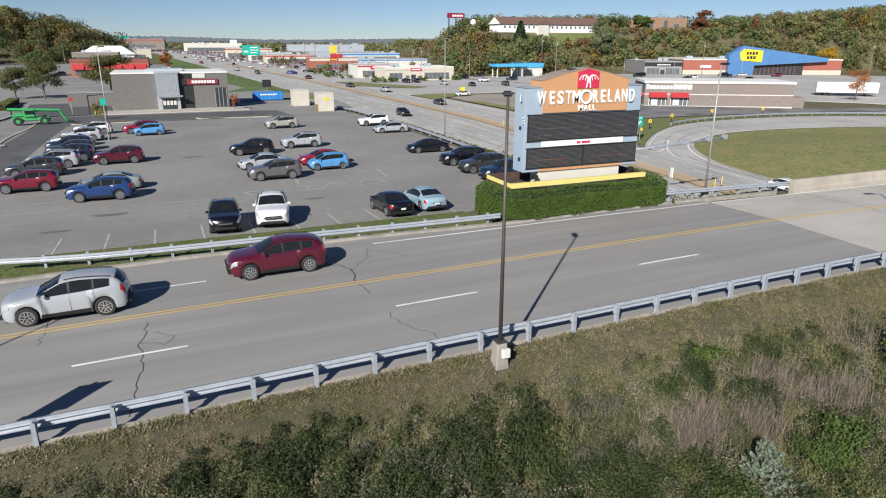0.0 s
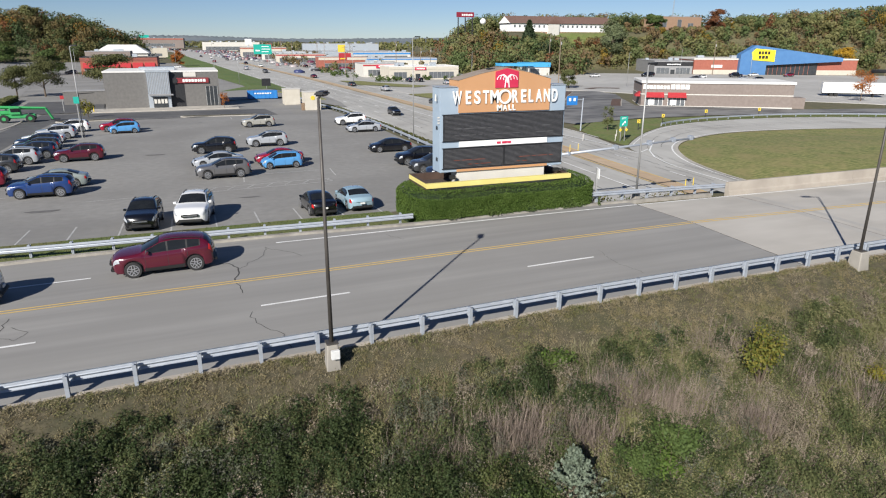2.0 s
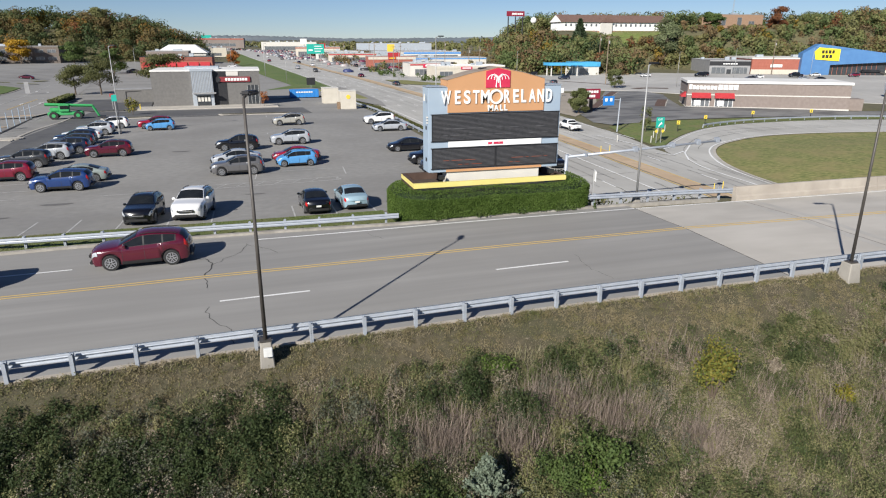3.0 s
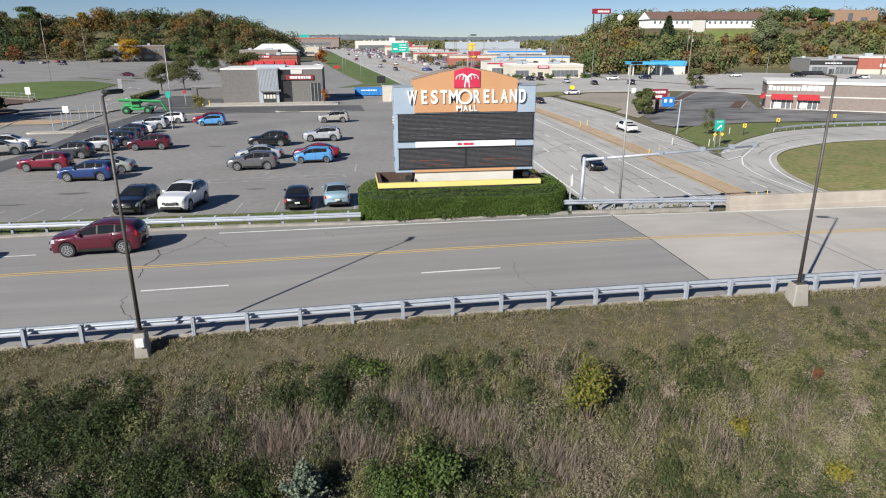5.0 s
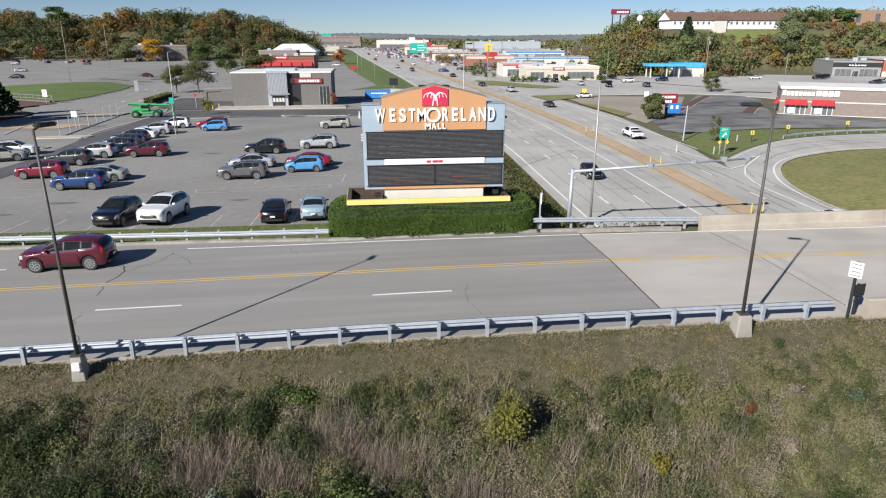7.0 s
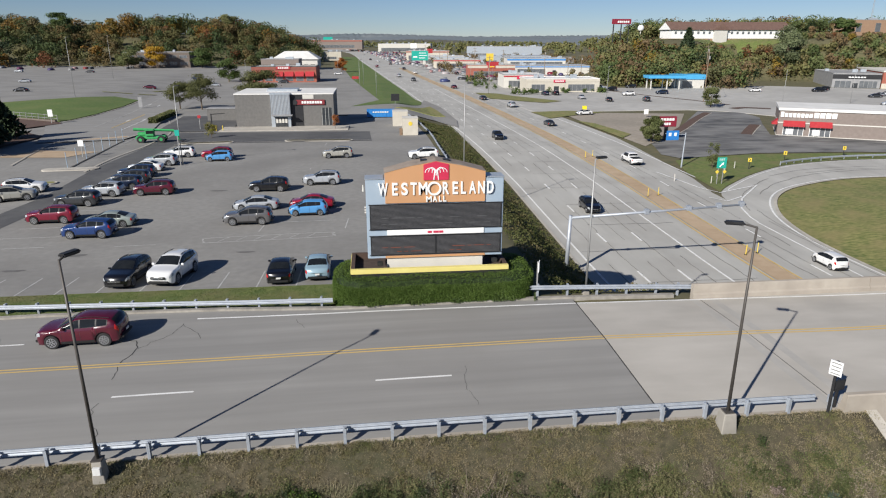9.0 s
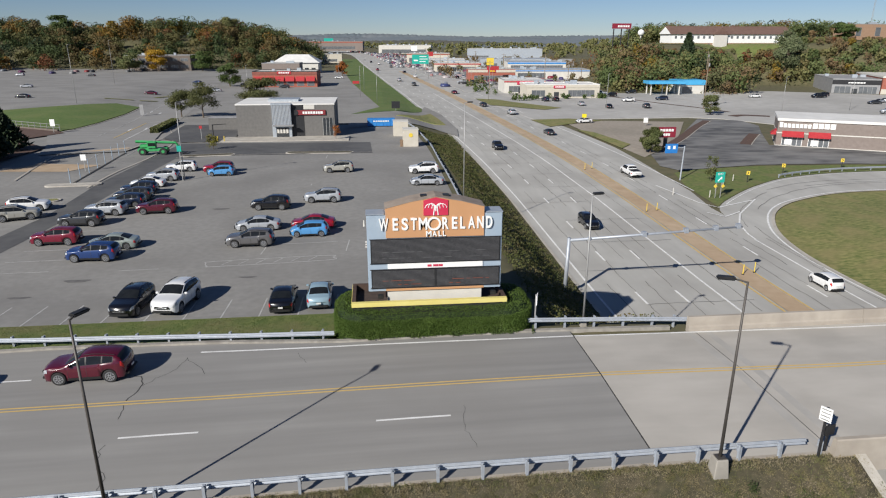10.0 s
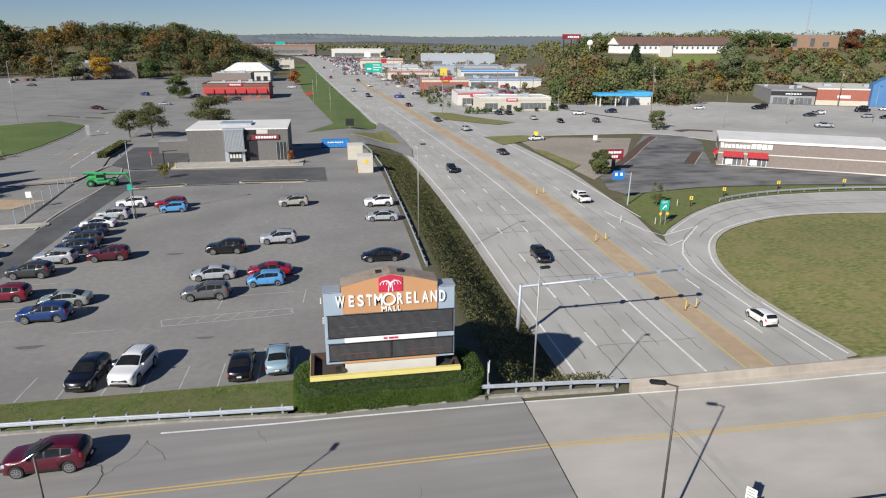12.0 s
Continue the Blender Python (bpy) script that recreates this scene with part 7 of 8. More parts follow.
for lab, x, y, h, w, ph, mt in [("tall yellow restaurant sign over the shops", 78, 318, 12, 3.6, 3.4, "yellow_sign"), ("red restaurant sign on a pole", 79, 316, 8.2, 6.0, 1.8, "redfab"), ("red roadside sign by the shops", 62, 470, 11, 4, 3, "redfab"),
                                  ("white roadside sign by the shops", 55, 540, 14, 5, 4, "signwhite"), ("green roadside sign far along the highway", -35, 900, 18, 12, 5, "teal_sign"), ("dark notice board on the grass strip", 27, 188, 3.0, 2.4, 2.0, "dark"),
                                  ("small red sign on the grass strip", 13, 300, 2.0, 3.0, 1.2, "redfab"), ("small white notice at the gravel lot", 92, 161, 2.2, 1.2, 1.3, "signwhite"), ("small white sign on a thin post", -23.4, 97.2, 2.6, 0.8, 0.9, "signwhite"),
                                  ("small white sign by the grass bank", -50, 147, 3.2, 1.0, 1.5, "signwhite"), ("grey monument sign at the bank's end", -42.5, 182, 3.2, 1.0, 2.8, "greyroof"), ("red stop sign beside the lamp", -15.2, 134, 3.0, 0.6, 0.6, "redfab"), ("teal street name banner on the lamp", -6.6, 87.9, 5.0, 0.6, 0.8, "teal_sign")]:
    post_sign(lab, x, y, h, w, ph, mt)

# ---- poles and wires ----
street_lamp("tall slender lot lamp with a teal banner", -6.4, 88.2, float(land(-6.4, 88.2)), 10.8, (0.6, -0.2), 0.0, True, False)
for x, y, h in [(-67.5, 202, 17), (-30.9, 276, 10), (2.8, 353, 14), (17, 272, 12), (21.8, 214, 10), (-92, 300, 18), (97, 205, 11), (145, 184, 11), (172, 190, 12), (16, 238, 11), (205, 190, 12), (62, 230, 12), (66, 300, 13), (50, 345, 14)]:
    street_lamp("slender grey lot lamp", x, y, float(land(x, y)), h, (0.9, 0.0), 0.0, True, False)


def utility_pole(x, y, h, label="wooden utility pole with a crossarm"):
    z = float(land(x, y))
    e = thing("utility_pole", pose(x, y, z), label, "utility pole")
    part("pole", rod((0, 0, -1), (0, 0, h), 0.18, 0.12, 8), M["wood"], e)
    part("crossarm", box(-1.3, 1.3, -0.06, 0.06, h - 0.7, h - 0.55), M["wood"], e)
    part("transformer", rod((0.35, 0, h - 2.6), (0.35, 0, h - 1.6), 0.25, 0.25, 10), M["greypole"], e)
    return Vector((x, y, z + h - 0.6))


heads = [utility_pole(x, y, h) for x, y, h in [(128, 200, 16), (160, 262, 15), (106, 320, 14), (232, 238, 15), (300, 205, 15)]]
for x, y, h in [(72, 285, 12), (74, 340, 13), (66, 395, 12), (98, 385, 12), (66, 440, 13), (92, 455, 12), (62, 510, 13), (60, 590, 13), (128, 330, 11), (112, 300, 11)]:
    utility_pole(x, y, h, "wooden utility pole among the roadside shops")
for x, y in ((59.5, 56.8), (61.1, 57.3), (58.9, 81.2), (60.6, 81.6), (58.6, 108.6), (60.2, 109.4)):
    dl = thing("delineator", pose(x, y, float(land(x, y)) + 0.15), "short yellow flexible post on the median", "post")
    part("tube", rod((0, 0, -0.05), (0, 0, 1.15), 0.05, 0.045, 8), M["yellow_sign"], dl)
    part("foot", rod((0, 0, 0.0), (0, 0, 0.06), 0.16, 0.14, 8), M["black"], dl, "black rubber foot")
def wire(a, b, sag, name="overhead_wire"):
    bm = bmesh.new()
    prev = a
    for k in range(1, 11):
        t = k / 10
        p = a.lerp(b, t) - Vector((0, 0, sag * 4 * t * (1 - t)))
        rod(prev, p, 0.03, 0.03, 4, bm)
        prev = p
    return tagged(obj(name, bm, M["dark"]), "thin sagging black overhead cable", "cable")
wire(heads[0], heads[1], 1.0)
wire(heads[1], heads[3], 1.2)
wire(heads[1], heads[2], 1.2)
wire(heads[3], heads[4], 1.0)

# ---- far cars ----
FARC = "cars parked in the far lots"
rf_ = random.Random(21)
for kind, color, x, y, ang in [
    ("suv", "navy", 82.5, 228.5, 95), ("suv", "black", 86.2, 228.2, 92), ("sedan", "silver", 91, 213, 85), ("sedan", "black", 97.5, 204, 80), ("suv", "white", 111.8, 223.6, 182), ("suv", "dkgrey", 109.8, 203, 80), ("suv", "silver", 124, 290, 180),
    ("pickup", "silver", 111, 251.5, 185), ("suv", "black", 113, 244.5, 180), ("suv", "black", 126, 257, 182), ("suv", "navy", 126.5, 228.5, 178), ("sedan", "white", 167, 235.5, 178), ("suv", "black", 197, 238, 178), ("pickup", "black", 191, 232, 180), ("sedan", "red", 165, 257, 180),
    ("sedan", "silver", 200, 212, 200), ("sedan", "dkgrey", 195, 208, 178), ("suv", "white", 203, 213, 175), ("pickup", "silver", 178, 180, 160), ("sedan", "silver", 214, 202, 178), ("sedan", "black", 218, 198, 178), ("sedan", "white", 77.5, 168, 190),
    ("sedan", "black", -94, 225.5, 180), ("sedan", "silver", -117, 276, 185), ("suv", "blue", -60, 312, 150), ("sedan", "maroon", -60.5, 247.5, 182), ("suv", "silver", -170, 380, 180), ("sedan", "dkgrey", -130, 372, 178), ("pickup", "white", -118, 462, 180), ("suv", "grey", -36, 300, 180),
    ("sedan", "silver", -42, 268, 180), ("suv", "dkgrey", -17, 284, 178), ("sedan", "white", 3, 350, 185), ("suv", "black", 233, 226, 170), ("sedan", "white", 240, 222, 170), ("suv", "red", 252, 214, 170), ("pickup", "black", 226, 218, 170), ("suv", "dkgrey", 70, 318, 120), ("suv", "navy", 74, 322, 120),
    ("suv", "black", 66, 352, 95), ("sedan", "silver", 70, 356, 90), ("suv", "grey", 61, 372, 95)]:
    car_at(kind, color, x, y, ang, "parked in a far lot", FARC, z=float(land(x, y)) + 0.15)
tx = thing("taxi_topper", pose(77.5, 168, float(land(77.5, 168)) + 1.45 + 0.15), "yellow roof sign on a white car", "roof sign")
part("sign_box", box(-0.5, 0.5, -0.5, 0.5, 0.0, 0.9, 0.05), M["tagyellow"], tx, "yellow sign box")
for color, y, x in [("silver", 330, 34), ("white", 360, 44), ("black", 400, 40), ("red", 430, 24), ("grey", 470, 34), ("white", 520, 26), ("black", 560, 20)]:
    car_at("suv" if y % 40 else "sedan", color, x, y, 96, "driving far along the highway", HW, z=float(land(x, y)) + 0.1)
# car dealer's rows far up the highway: too small and many to pick apart
def heap(name, spots, mats_, label):
    vs, fs = [], []
    base = np.array([(-2.2, -0.9, 0.25), (2.2, -0.9, 0.25), (2.2, 0.9, 0.25), (-2.2, 0.9, 0.25), (-2.2, -0.9, 0.95), (2.2, -0.9, 0.85), (2.2, 0.9, 0.85), (-2.2, 0.9, 0.95), (-1.7, -0.7, 1.5), (0.7, -0.7, 1.5), (0.7, 0.7, 1.5), (-1.7, 0.7, 1.5)])
    fc = np.array([(0, 1, 5, 4), (1, 2, 6, 5), (2, 3, 7, 6), (3, 0, 4, 7), (4, 5, 9, 8), (5, 6, 10, 9), (6, 7, 11, 10), (7, 4, 8, 11), (8, 9, 10, 11)])
    for k, (x, y, a) in enumerate(spots):
        c, s = math.cos(a), math.sin(a)
        p = base @ np.array([[c, s, 0], [-s, c, 0], [0, 0, 1]]) + (x, y, float(land(x, y)))
        vs.append(p)
        fs.append(fc + 12 * k)
    o = arrays(name, np.concatenate(vs), np.concatenate(fs), mats_)
    return tagged(o, label, "cars", kind="stuff")
paintmix = leafmat("mixed_car_paint", [(0.6, 0.6, 0.6), (0.1, 0.1, 0.11), (0.35, 0.37, 0.4), (0.02, 0.02, 0.025), (0.55, 0.55, 0.55), (0.25, 0.02, 0.02), (0.05, 0.08, 0.2)], rough=0.3)
spots = [(float(bend(y)) + 72 + rf_.uniform(0, 28) + c * 0, y + rf_.uniform(-1, 1), 1.4 + rf_.uniform(-0.1, 0.1)) for y in np.arange(560, 830, 7) for c in range(4)]
spots += [(rf_.uniform(62, 135) + float(bend(300)), rf_.uniform(272, 540), rf_.choice((0.1, 1.5, 3.0))) for _ in range(190)]
spots += [(float(bend(y)) + lane + rf_.uniform(-0.4, 0.4), y + rf_.uniform(-2, 2), 1.62) for y in np.arange(470, 960, 9.5) for lane in (63, 66.4, 71, 74.5) if rf_.random() < 0.8]
heap("dealer_cars", spots, paintmix, "rows of small parked cars at far dealers")
spots = [(rf_.uniform(-260, -120), rf_.choice((405, 422, 438)) + rf_.uniform(-1, 1), rf_.choice((1.5, 1.6))) for _ in range(22)]
heap("distant_parked_cars", spots, paintmix, "scattered small parked cars at the lot's far side")


# ---- trees and woods ----
M_rust = leafmat("rust_leaves", [(0.16, 0.06, 0.03), (0.20, 0.085, 0.035), (0.12, 0.055, 0.03)])
def facing(c, size, normal, rng, loose=0.55, three=False):
    """Leaf clumps whose faces look roughly along the given normals; three: one triangle each."""
    n = len(c)
    w = normal / (np.linalg.norm(normal, axis=1, keepdims=True) + 1e-9) + rng.normal(size=(n, 3)) * loose
    w /= np.linalg.norm(w, axis=1, keepdims=True)
    a = np.cross(w, rng.normal(size=(n, 3)))
    a /= np.linalg.norm(a, axis=1, keepdims=True) + 1e-9
    b = np.cross(w, a)
    s = np.asarray(size)[:, None] / 2
    a, b = a * s * 1.2, b * s
    if three:
        return np.stack([c - a * 1.2, c + a * 0.5 + b, c + a * 0.5 - b], 1).reshape(-1, 3), np.arange(3 * n).reshape(n, 3)
    v = np.stack([c - a, c + b * 0.9 + w * s * 0.3, c + a, c - b * 0.9 + w * s * 0.3], 1).reshape(-1, 3)
    return v, np.arange(4 * n).reshape(n, 4)


def tree(label, x, y, h, r, leaf, trunk=0.18, n=900, size=0.35, low=0.25, name="tree", z=None, shape=1.0, seed=1):
    rng = np.random.default_rng(seed)
    n, size = int(n * 4.6), size * 0.62
    z = float(land(x, y)) if z is None else z
    t = thing(name, pose(x, y, z), label, "tree")
    bm = rod((0, 0, -0.3), (0, 0, h * 0.62), trunk, trunk * 0.4, 8)
    for k in range(7):
        a = rng.uniform(0, 6.28)
        z0 = h * rng.uniform(low, 0.6)
        rod((0, 0, z0), (math.cos(a) * r * 0.7, math.sin(a) * r * 0.7, z0 + h * rng.uniform(0.12, 0.3)), trunk * 0.35, trunk * 0.08, 5, bm)
    part("trunk", bm, M["bark"], t, "grey-brown trunk with limbs")
    cl = []
    m = 16
    for k in range(m):
        a, rr = k * 2.4 + rng.uniform(-0.4, 0.4), r * math.sqrt(rng.uniform(0.05, 1)) * 0.72
        zz = h * (low + 0.08) + (h * (0.92 - low)) * rng.uniform(0.05, 0.95)
        wide = math.sqrt(max(0.05, 1 - ((zz - h * (0.5 + low / 2)) / (h * 0.55)) ** 2)) ** shape
        cl.append((math.cos(a) * rr * wide, math.sin(a) * rr * wide, zz))
    cl = np.array(cl)
    pick = rng.integers(0, m, n)
    p = cl[pick] + ball(n, rng, 0.3) * np.array([r * 0.42, r * 0.42, h * 0.13]) * rng.uniform(0.7, 1.2, (n, 1))
    p[:, 2] = np.clip(p[:, 2], h * low, h)
    v, f = facing(p, rng.uniform(0.6, 1.3, n) * size, p - np.array([0, 0, h * 0.5]), rng, 0.6, True)
    o = arrays("crown", v, f, leaf)
    o.parent = t
    return t


def conifer(label, x, y, h, r, leaf, n=1500, size=0.3, z=None, seed=1, name="conifer"):
    rng = np.random.default_rng(seed)
    z = float(land(x, y)) if z is None else z
    t = thing(name, pose(x, y, z), label, "tree")
    part("trunk", rod((0, 0, -0.3), (0, 0, h * 0.95), 0.05 * h / 3, 0.01, 7), M["bark"], t)
    u = rng.random(n) ** 0.75
    tiers = np.floor(u * 9) / 9 + rng.random(n) * 0.06
    ang = np.floor(rng.random(n) * 11) / 11 * 6.283 + tiers * 9 + rng.normal(size=n) * 0.13
    rad = r * (1 - tiers * 0.95) * np.sqrt(rng.random(n))
    p = np.stack([np.cos(ang) * rad, np.sin(ang) * rad, h * tiers * 0.95 + 0.12 * h * (rad / r) + 0.05], 1)
    v, f = leaves(p, rng.uniform(0.5, 1.2, n) * size, rng, aspect=2.6)
    o = arrays("needles", v, f, leaf)
    o.parent = t
    return t


L["pale"] = leafmat("grey_green_leaves", [(0.12, 0.155, 0.075), (0.17, 0.20, 0.10), (0.21, 0.23, 0.125)])
L["park"] = leafmat("dull_green_park_leaves", [(0.075, 0.085, 0.032), (0.105, 0.112, 0.042), (0.145, 0.14, 0.055)], patch=0.4, through_light=0.25)
tree("russet tree beside the hilltop building", 309, 326, 6.0, 4.5, M_rust, 0.3, 900, 0.9, 0.03, seed=40)
tree("russet tree on the hillside", 285, 296, 11, 6.0, M_rust, 0.3, 1000, 0.9, 0.03, seed=41)
tree("round olive-green tree beside the restaurant", -31.0, 178.0, 7.6, 4.3, L["park"], 0.2, 1500, 0.42, 0.2, seed=2)
tree("round olive-green tree beside the restaurant drive", -25.0, 176.5, 9.4, 4.9, L["park"], 0.22, 1700, 0.42, 0.2, seed=3)
tree("broad green tree behind the restaurant", -12, 192, 9.5, 6.8, L["park"], 0.24, 1900, 0.55, 0.05, seed=4)
tree("dense green tree near the red restaurant", -42, 296, 10, 6.0, L["green"], 0.3, 1200, 0.7, 0.1, seed=5)
tree("golden autumn tree by the office block", -112, 428, 13, 8.0, L["gold"], 0.35, 1200, 1.0, 0.1, seed=6)
tree("orange autumn tree beside the far highway", 4, 372, 8, 4.0, L["orange"], 0.25, 700, 0.6, 0.1, seed=7)
tree("olive-green tree by the office block", -128, 425, 12, 9.0, L["olive"], 0.35, 1200, 1.0, 0.1, seed=8)
tree("olive-green tree near the office", -86, 432, 12, 8.0, L["green"], 0.35, 1200, 1.0, 0.1, seed=9)
tree("round clipped green tree by the store sign", 76.9, 122.4, 5.2, 2.3, L["olive"], 0.2, 6500, 0.30, 0.02, seed=10)
tree("small rounded green tree at the drive", 121.5, 183, 6.0, 3.0, L["olive"], 0.2, 1200, 0.42, 0.08, seed=12)
tree("thin young tree behind the exit sign", 77.0, 97.5, 4.4, 1.2, L["olive"], 0.07, 260, 0.28, 0.25, seed=13)
tree("bare orange young tree by the trailer", 172, 120, 8, 4.5, L["orange"], 0.15, 420, 0.4, 0.2, seed=14)
tree("orange autumn tree at the end of the lot", 318, 240, 12, 6.5, L["gold"], 0.3, 900, 0.9, 0.1, seed=15)
tree("small bronze tree by the restaurant", 12.5, 131.5, 3.0, 1.0, L["orange"], 0.06, 160, 0.22, 0.2, seed=16)
tree("small bronze tree by the drive island", -9.6, 119.5, 3.2, 1.4, L["lime"], 0.06, 220, 0.25, 0.1, seed=17)
tree("dense dark tree at the edge of the drive", -44.5, 104.5, 9.0, 5.4, L["dark"], 0.3, 2600, 0.5, 0.05, seed=48)
tree("dense dark tree in the bed beside the drive", -43.0, 96.5, 8.0, 4.8, L["dark"], 0.3, 2200, 0.5, 0.05, seed=49)
conifer("dark evergreen at the edge of the drive", -44.2, 109.5, 10.5, 4.6, L["dark"], 6000, 0.5, seed=18)
conifer("dark low evergreen at the edge of the drive", -42.5, 101.5, 9.5, 4.6, L["dark"], 4500, 0.5, seed=28)
conifer("dark evergreen beside the grass bank", -47.2, 120.5, 9.0, 4.8, L["dark"], 4500, 0.5, seed=19)
conifer("dark spruce on the hillside", 164.5, 290, 11.5, 4.2, L["dark"], 1600, 0.8, seed=20)
tree("large pale green tree on the hill", 220, 300, 20, 8.5, L["pale"], 0.5, 3000, 0.9, 0.03, seed=21)
tree("round dark green tree on the hill", 264, 322, 9.5, 6.5, L["green"], 0.4, 1600, 1.0, 0.02, seed=22)


def woods(name, spots, hlo, hhi, n, size, leaf, label, seed):
    """Many far crowns, joined: each an uneven heap of leaf clumps on the land, turned outwards."""
    rng = np.random.default_rng(seed)
    P, S, N = [], [], []
    for x, y in spots:
        z = float(land(x, y))
        h = rng.uniform(hlo, hhi)
        # only low growth below the hotel and the hilltop building
        if 150 < x < 330 and 280 < y < 350:
            h = min(h, (13.2 if x < 240 else 18.6) - z)
        if h < 1.2:
            continue
        r = h * rng.uniform(0.34, 0.5)
        k = 7
        c = np.stack([rng.normal(0, r * 0.36, k), rng.normal(0, r * 0.36, k), rng.uniform(h * 0.40, h * 0.80, k)], 1)
        d = ball(n, rng, 0.9)
        p = c[rng.integers(0, k, n)] + d * np.array([r * 0.52, r * 0.52, h * 0.18])
        low = rng.random(n) < 0.22
        p[low] = np.stack([rng.normal(0, r * 0.6, low.sum()), rng.normal(0, r * 0.6, low.sum()), rng.uniform(0.1, h * 0.45, low.sum())], 1)
        P.append(p + (x, y, z))
        S.append(rng.uniform(0.6, 1.3, n) * size)
        N.append(d)
    v, f = facing(np.concatenate(P), np.concatenate(S), np.concatenate(N), rng, 0.26, True)
    o = arrays(name, v, f, leaf)
    return tagged(o, label, "woods", kind="stuff")


def scatter(n, seed, x0, x1, y0, y1, test):
    rng = np.random.default_rng(seed)
    out = []
    while len(out) < n:
        x, y = rng.uniform(x0, x1), rng.uniform(y0, y1)
        if test(x, y):
            out.append((x, y))
    return out


def on_east(x, y):
    q = 0.41 * x + 0.91 * y
    q0 = 292 + 62 * float(sstep(165, 200, x))
    d = q - q0
    if not (1 < d < 105) or x < 34 + 0.31 * (y + 4):
        return False
    if 156 < x < 234 and 300 < y < 345:
        return y < 311
    if 256 < x < 312 and 300 < y < 350:
        return False
    return True


def on_west(x, y):
    return y - 0.12 * (x + 100) > 450 and x < -20 - 0.08 * (y - 500) and not (-140 < x < -88 and y < 456)


W_far = dict(olive=leafmat("olive_wood_leaves", [(0.15, 0.165, 0.062), (0.19, 0.19, 0.075), (0.225, 0.20, 0.088)], patch=0.07, vary=0.85, through_light=0.25), green=leafmat("green_wood_leaves", [(0.088, 0.125, 0.046), (0.118, 0.152, 0.055), (0.15, 0.172, 0.068)], patch=0.07, vary=0.85, through_light=0.25))
W_west = dict(olive=leafmat("dark_olive_wood_leaves", [(0.085, 0.095, 0.034), (0.12, 0.12, 0.045), (0.16, 0.14, 0.055)], patch=0.09, vary=0.85, through_light=0.2), green=leafmat("deep_green_wood_leaves", [(0.045, 0.07, 0.026), (0.068, 0.095, 0.034), (0.095, 0.115, 0.044)], patch=0.09, vary=0.85, through_light=0.2), brown=leafmat("brown_wood_leaves", [(0.13, 0.105, 0.042), (0.155, 0.115, 0.045), (0.12, 0.09, 0.04), (0.10, 0.09, 0.038)], patch=0.09, vary=0.85, through_light=0.2), gold=leafmat("amber_wood_leaves", [(0.20, 0.115, 0.025), (0.26, 0.145, 0.03), (0.17, 0.10, 0.03)], through_light=0.2))
SPECIES = [("olive_woods", W_far["olive"], 0.34), ("green_woods", W_far["green"], 0.32), ("brown_woods", L["autumn"], 0.20), ("orange_woods", L["orange"], 0.035), ("golden_woods", L["gold"], 0.055), ("dark_woods", L["dark"], 0.05)]
lab = {"olive_woods": "olive-green autumn woods on the hillsides", "green_woods": "green woods on the hillsides", "brown_woods": "brown and russet autumn woods on the hillsides", "orange_woods": "orange autumn trees among the woods", "golden_woods": "golden autumn trees among the woods", "dark_woods": "dark evergreens among the woods"}
M_gold2 = leafmat("dull_gold_leaves", [(0.20, 0.14, 0.025), (0.26, 0.17, 0.03), (0.15, 0.12, 0.025)])
for k, (nm, lf, share) in enumerate(SPECIES):
    lf = {"orange_woods": M_rust, "golden_woods": M_gold2}.get(nm, lf)
    east = scatter(int(1650 * share), 100 + k, 95, 520, 215, 420, on_east)
    west_spots = scatter(int(640 * share), 200 + k, -400, 40, 440, 600, on_west)
    woods(nm, east, 5, 12, 225, 0.88, lf, lab[nm], 300 + k)
    lf = {"olive_woods": W_west["olive"], "green_woods": W_west["green"], "brown_woods": W_west["brown"], "golden_woods": W_west["gold"]}.get(nm, lf)
    woods(nm, west_spots, 8, 15.5, 440, 0.92, lf, lab[nm], 400 + k)
for k, nm in enumerate(("olive", "green", "brown", "gold")):
    crest = scatter((9, 12, 6, 2)[k], 500 + k, -76, -24, 500, 534, lambda x, y: True)
    woods("crest_woods", crest, 15, 21, 520, 1.0, W_west[nm], "tall autumn trees at the end of the wooded hill", 510 + k)
    crest = scatter((7, 6, 8, 7)[k], 520 + k, -310, -80, 512, 534, lambda x, y: True)
    woods("crest_woods", crest, 13, 18, 520, 1.0, W_west[nm], "tall autumn trees along the crest of the wooded hill", 530 + k)
for x, y, h, r, lf, sd in [(-205, 520, 18, 8.5, L["green"], 61), (-88, 535, 16, 9, W_far["olive"], 62), (-60, 540, 13, 7, W_far["olive"], 63), (-170, 525, 14, 8, M_gold2, 64), (-30, 545, 12, 5, L["green"], 65), (-125, 530, 13, 7, M_gold2, 66)]:
    tree("tall single tree on the wooded crest", x, y, h, r, lf, 0.4, 900, 1.3, 0.05, seed=sd)
scrub = scatter(700, 71, 150, 520, 225, 330, lambda x, y: 2 < 0.41 * x + 0.91 * y - 292 - 62 * float(sstep(165, 200, x)) < 60)
woods("hillside_scrub", scrub, 2.2, 4.5, 90, 0.7, L["autumn"], "low brown and olive scrub on the hillside", 72)
east_end = scatter(240, 73, 318, 520, 190, 300, lambda x, y: 0.41 * x + 0.91 * y > 352)
woods("end_woods", east_end, 4, 10, 200, 0.9, W_far["olive"], "olive autumn woods on the slope beyond the stores", 74)
far_spots = scatter(1000, 31, -900, 1100, 640, 1500, lambda x, y: abs(x - float(bend(y)) - 55) > 60 + (y - 640) * 0.02)
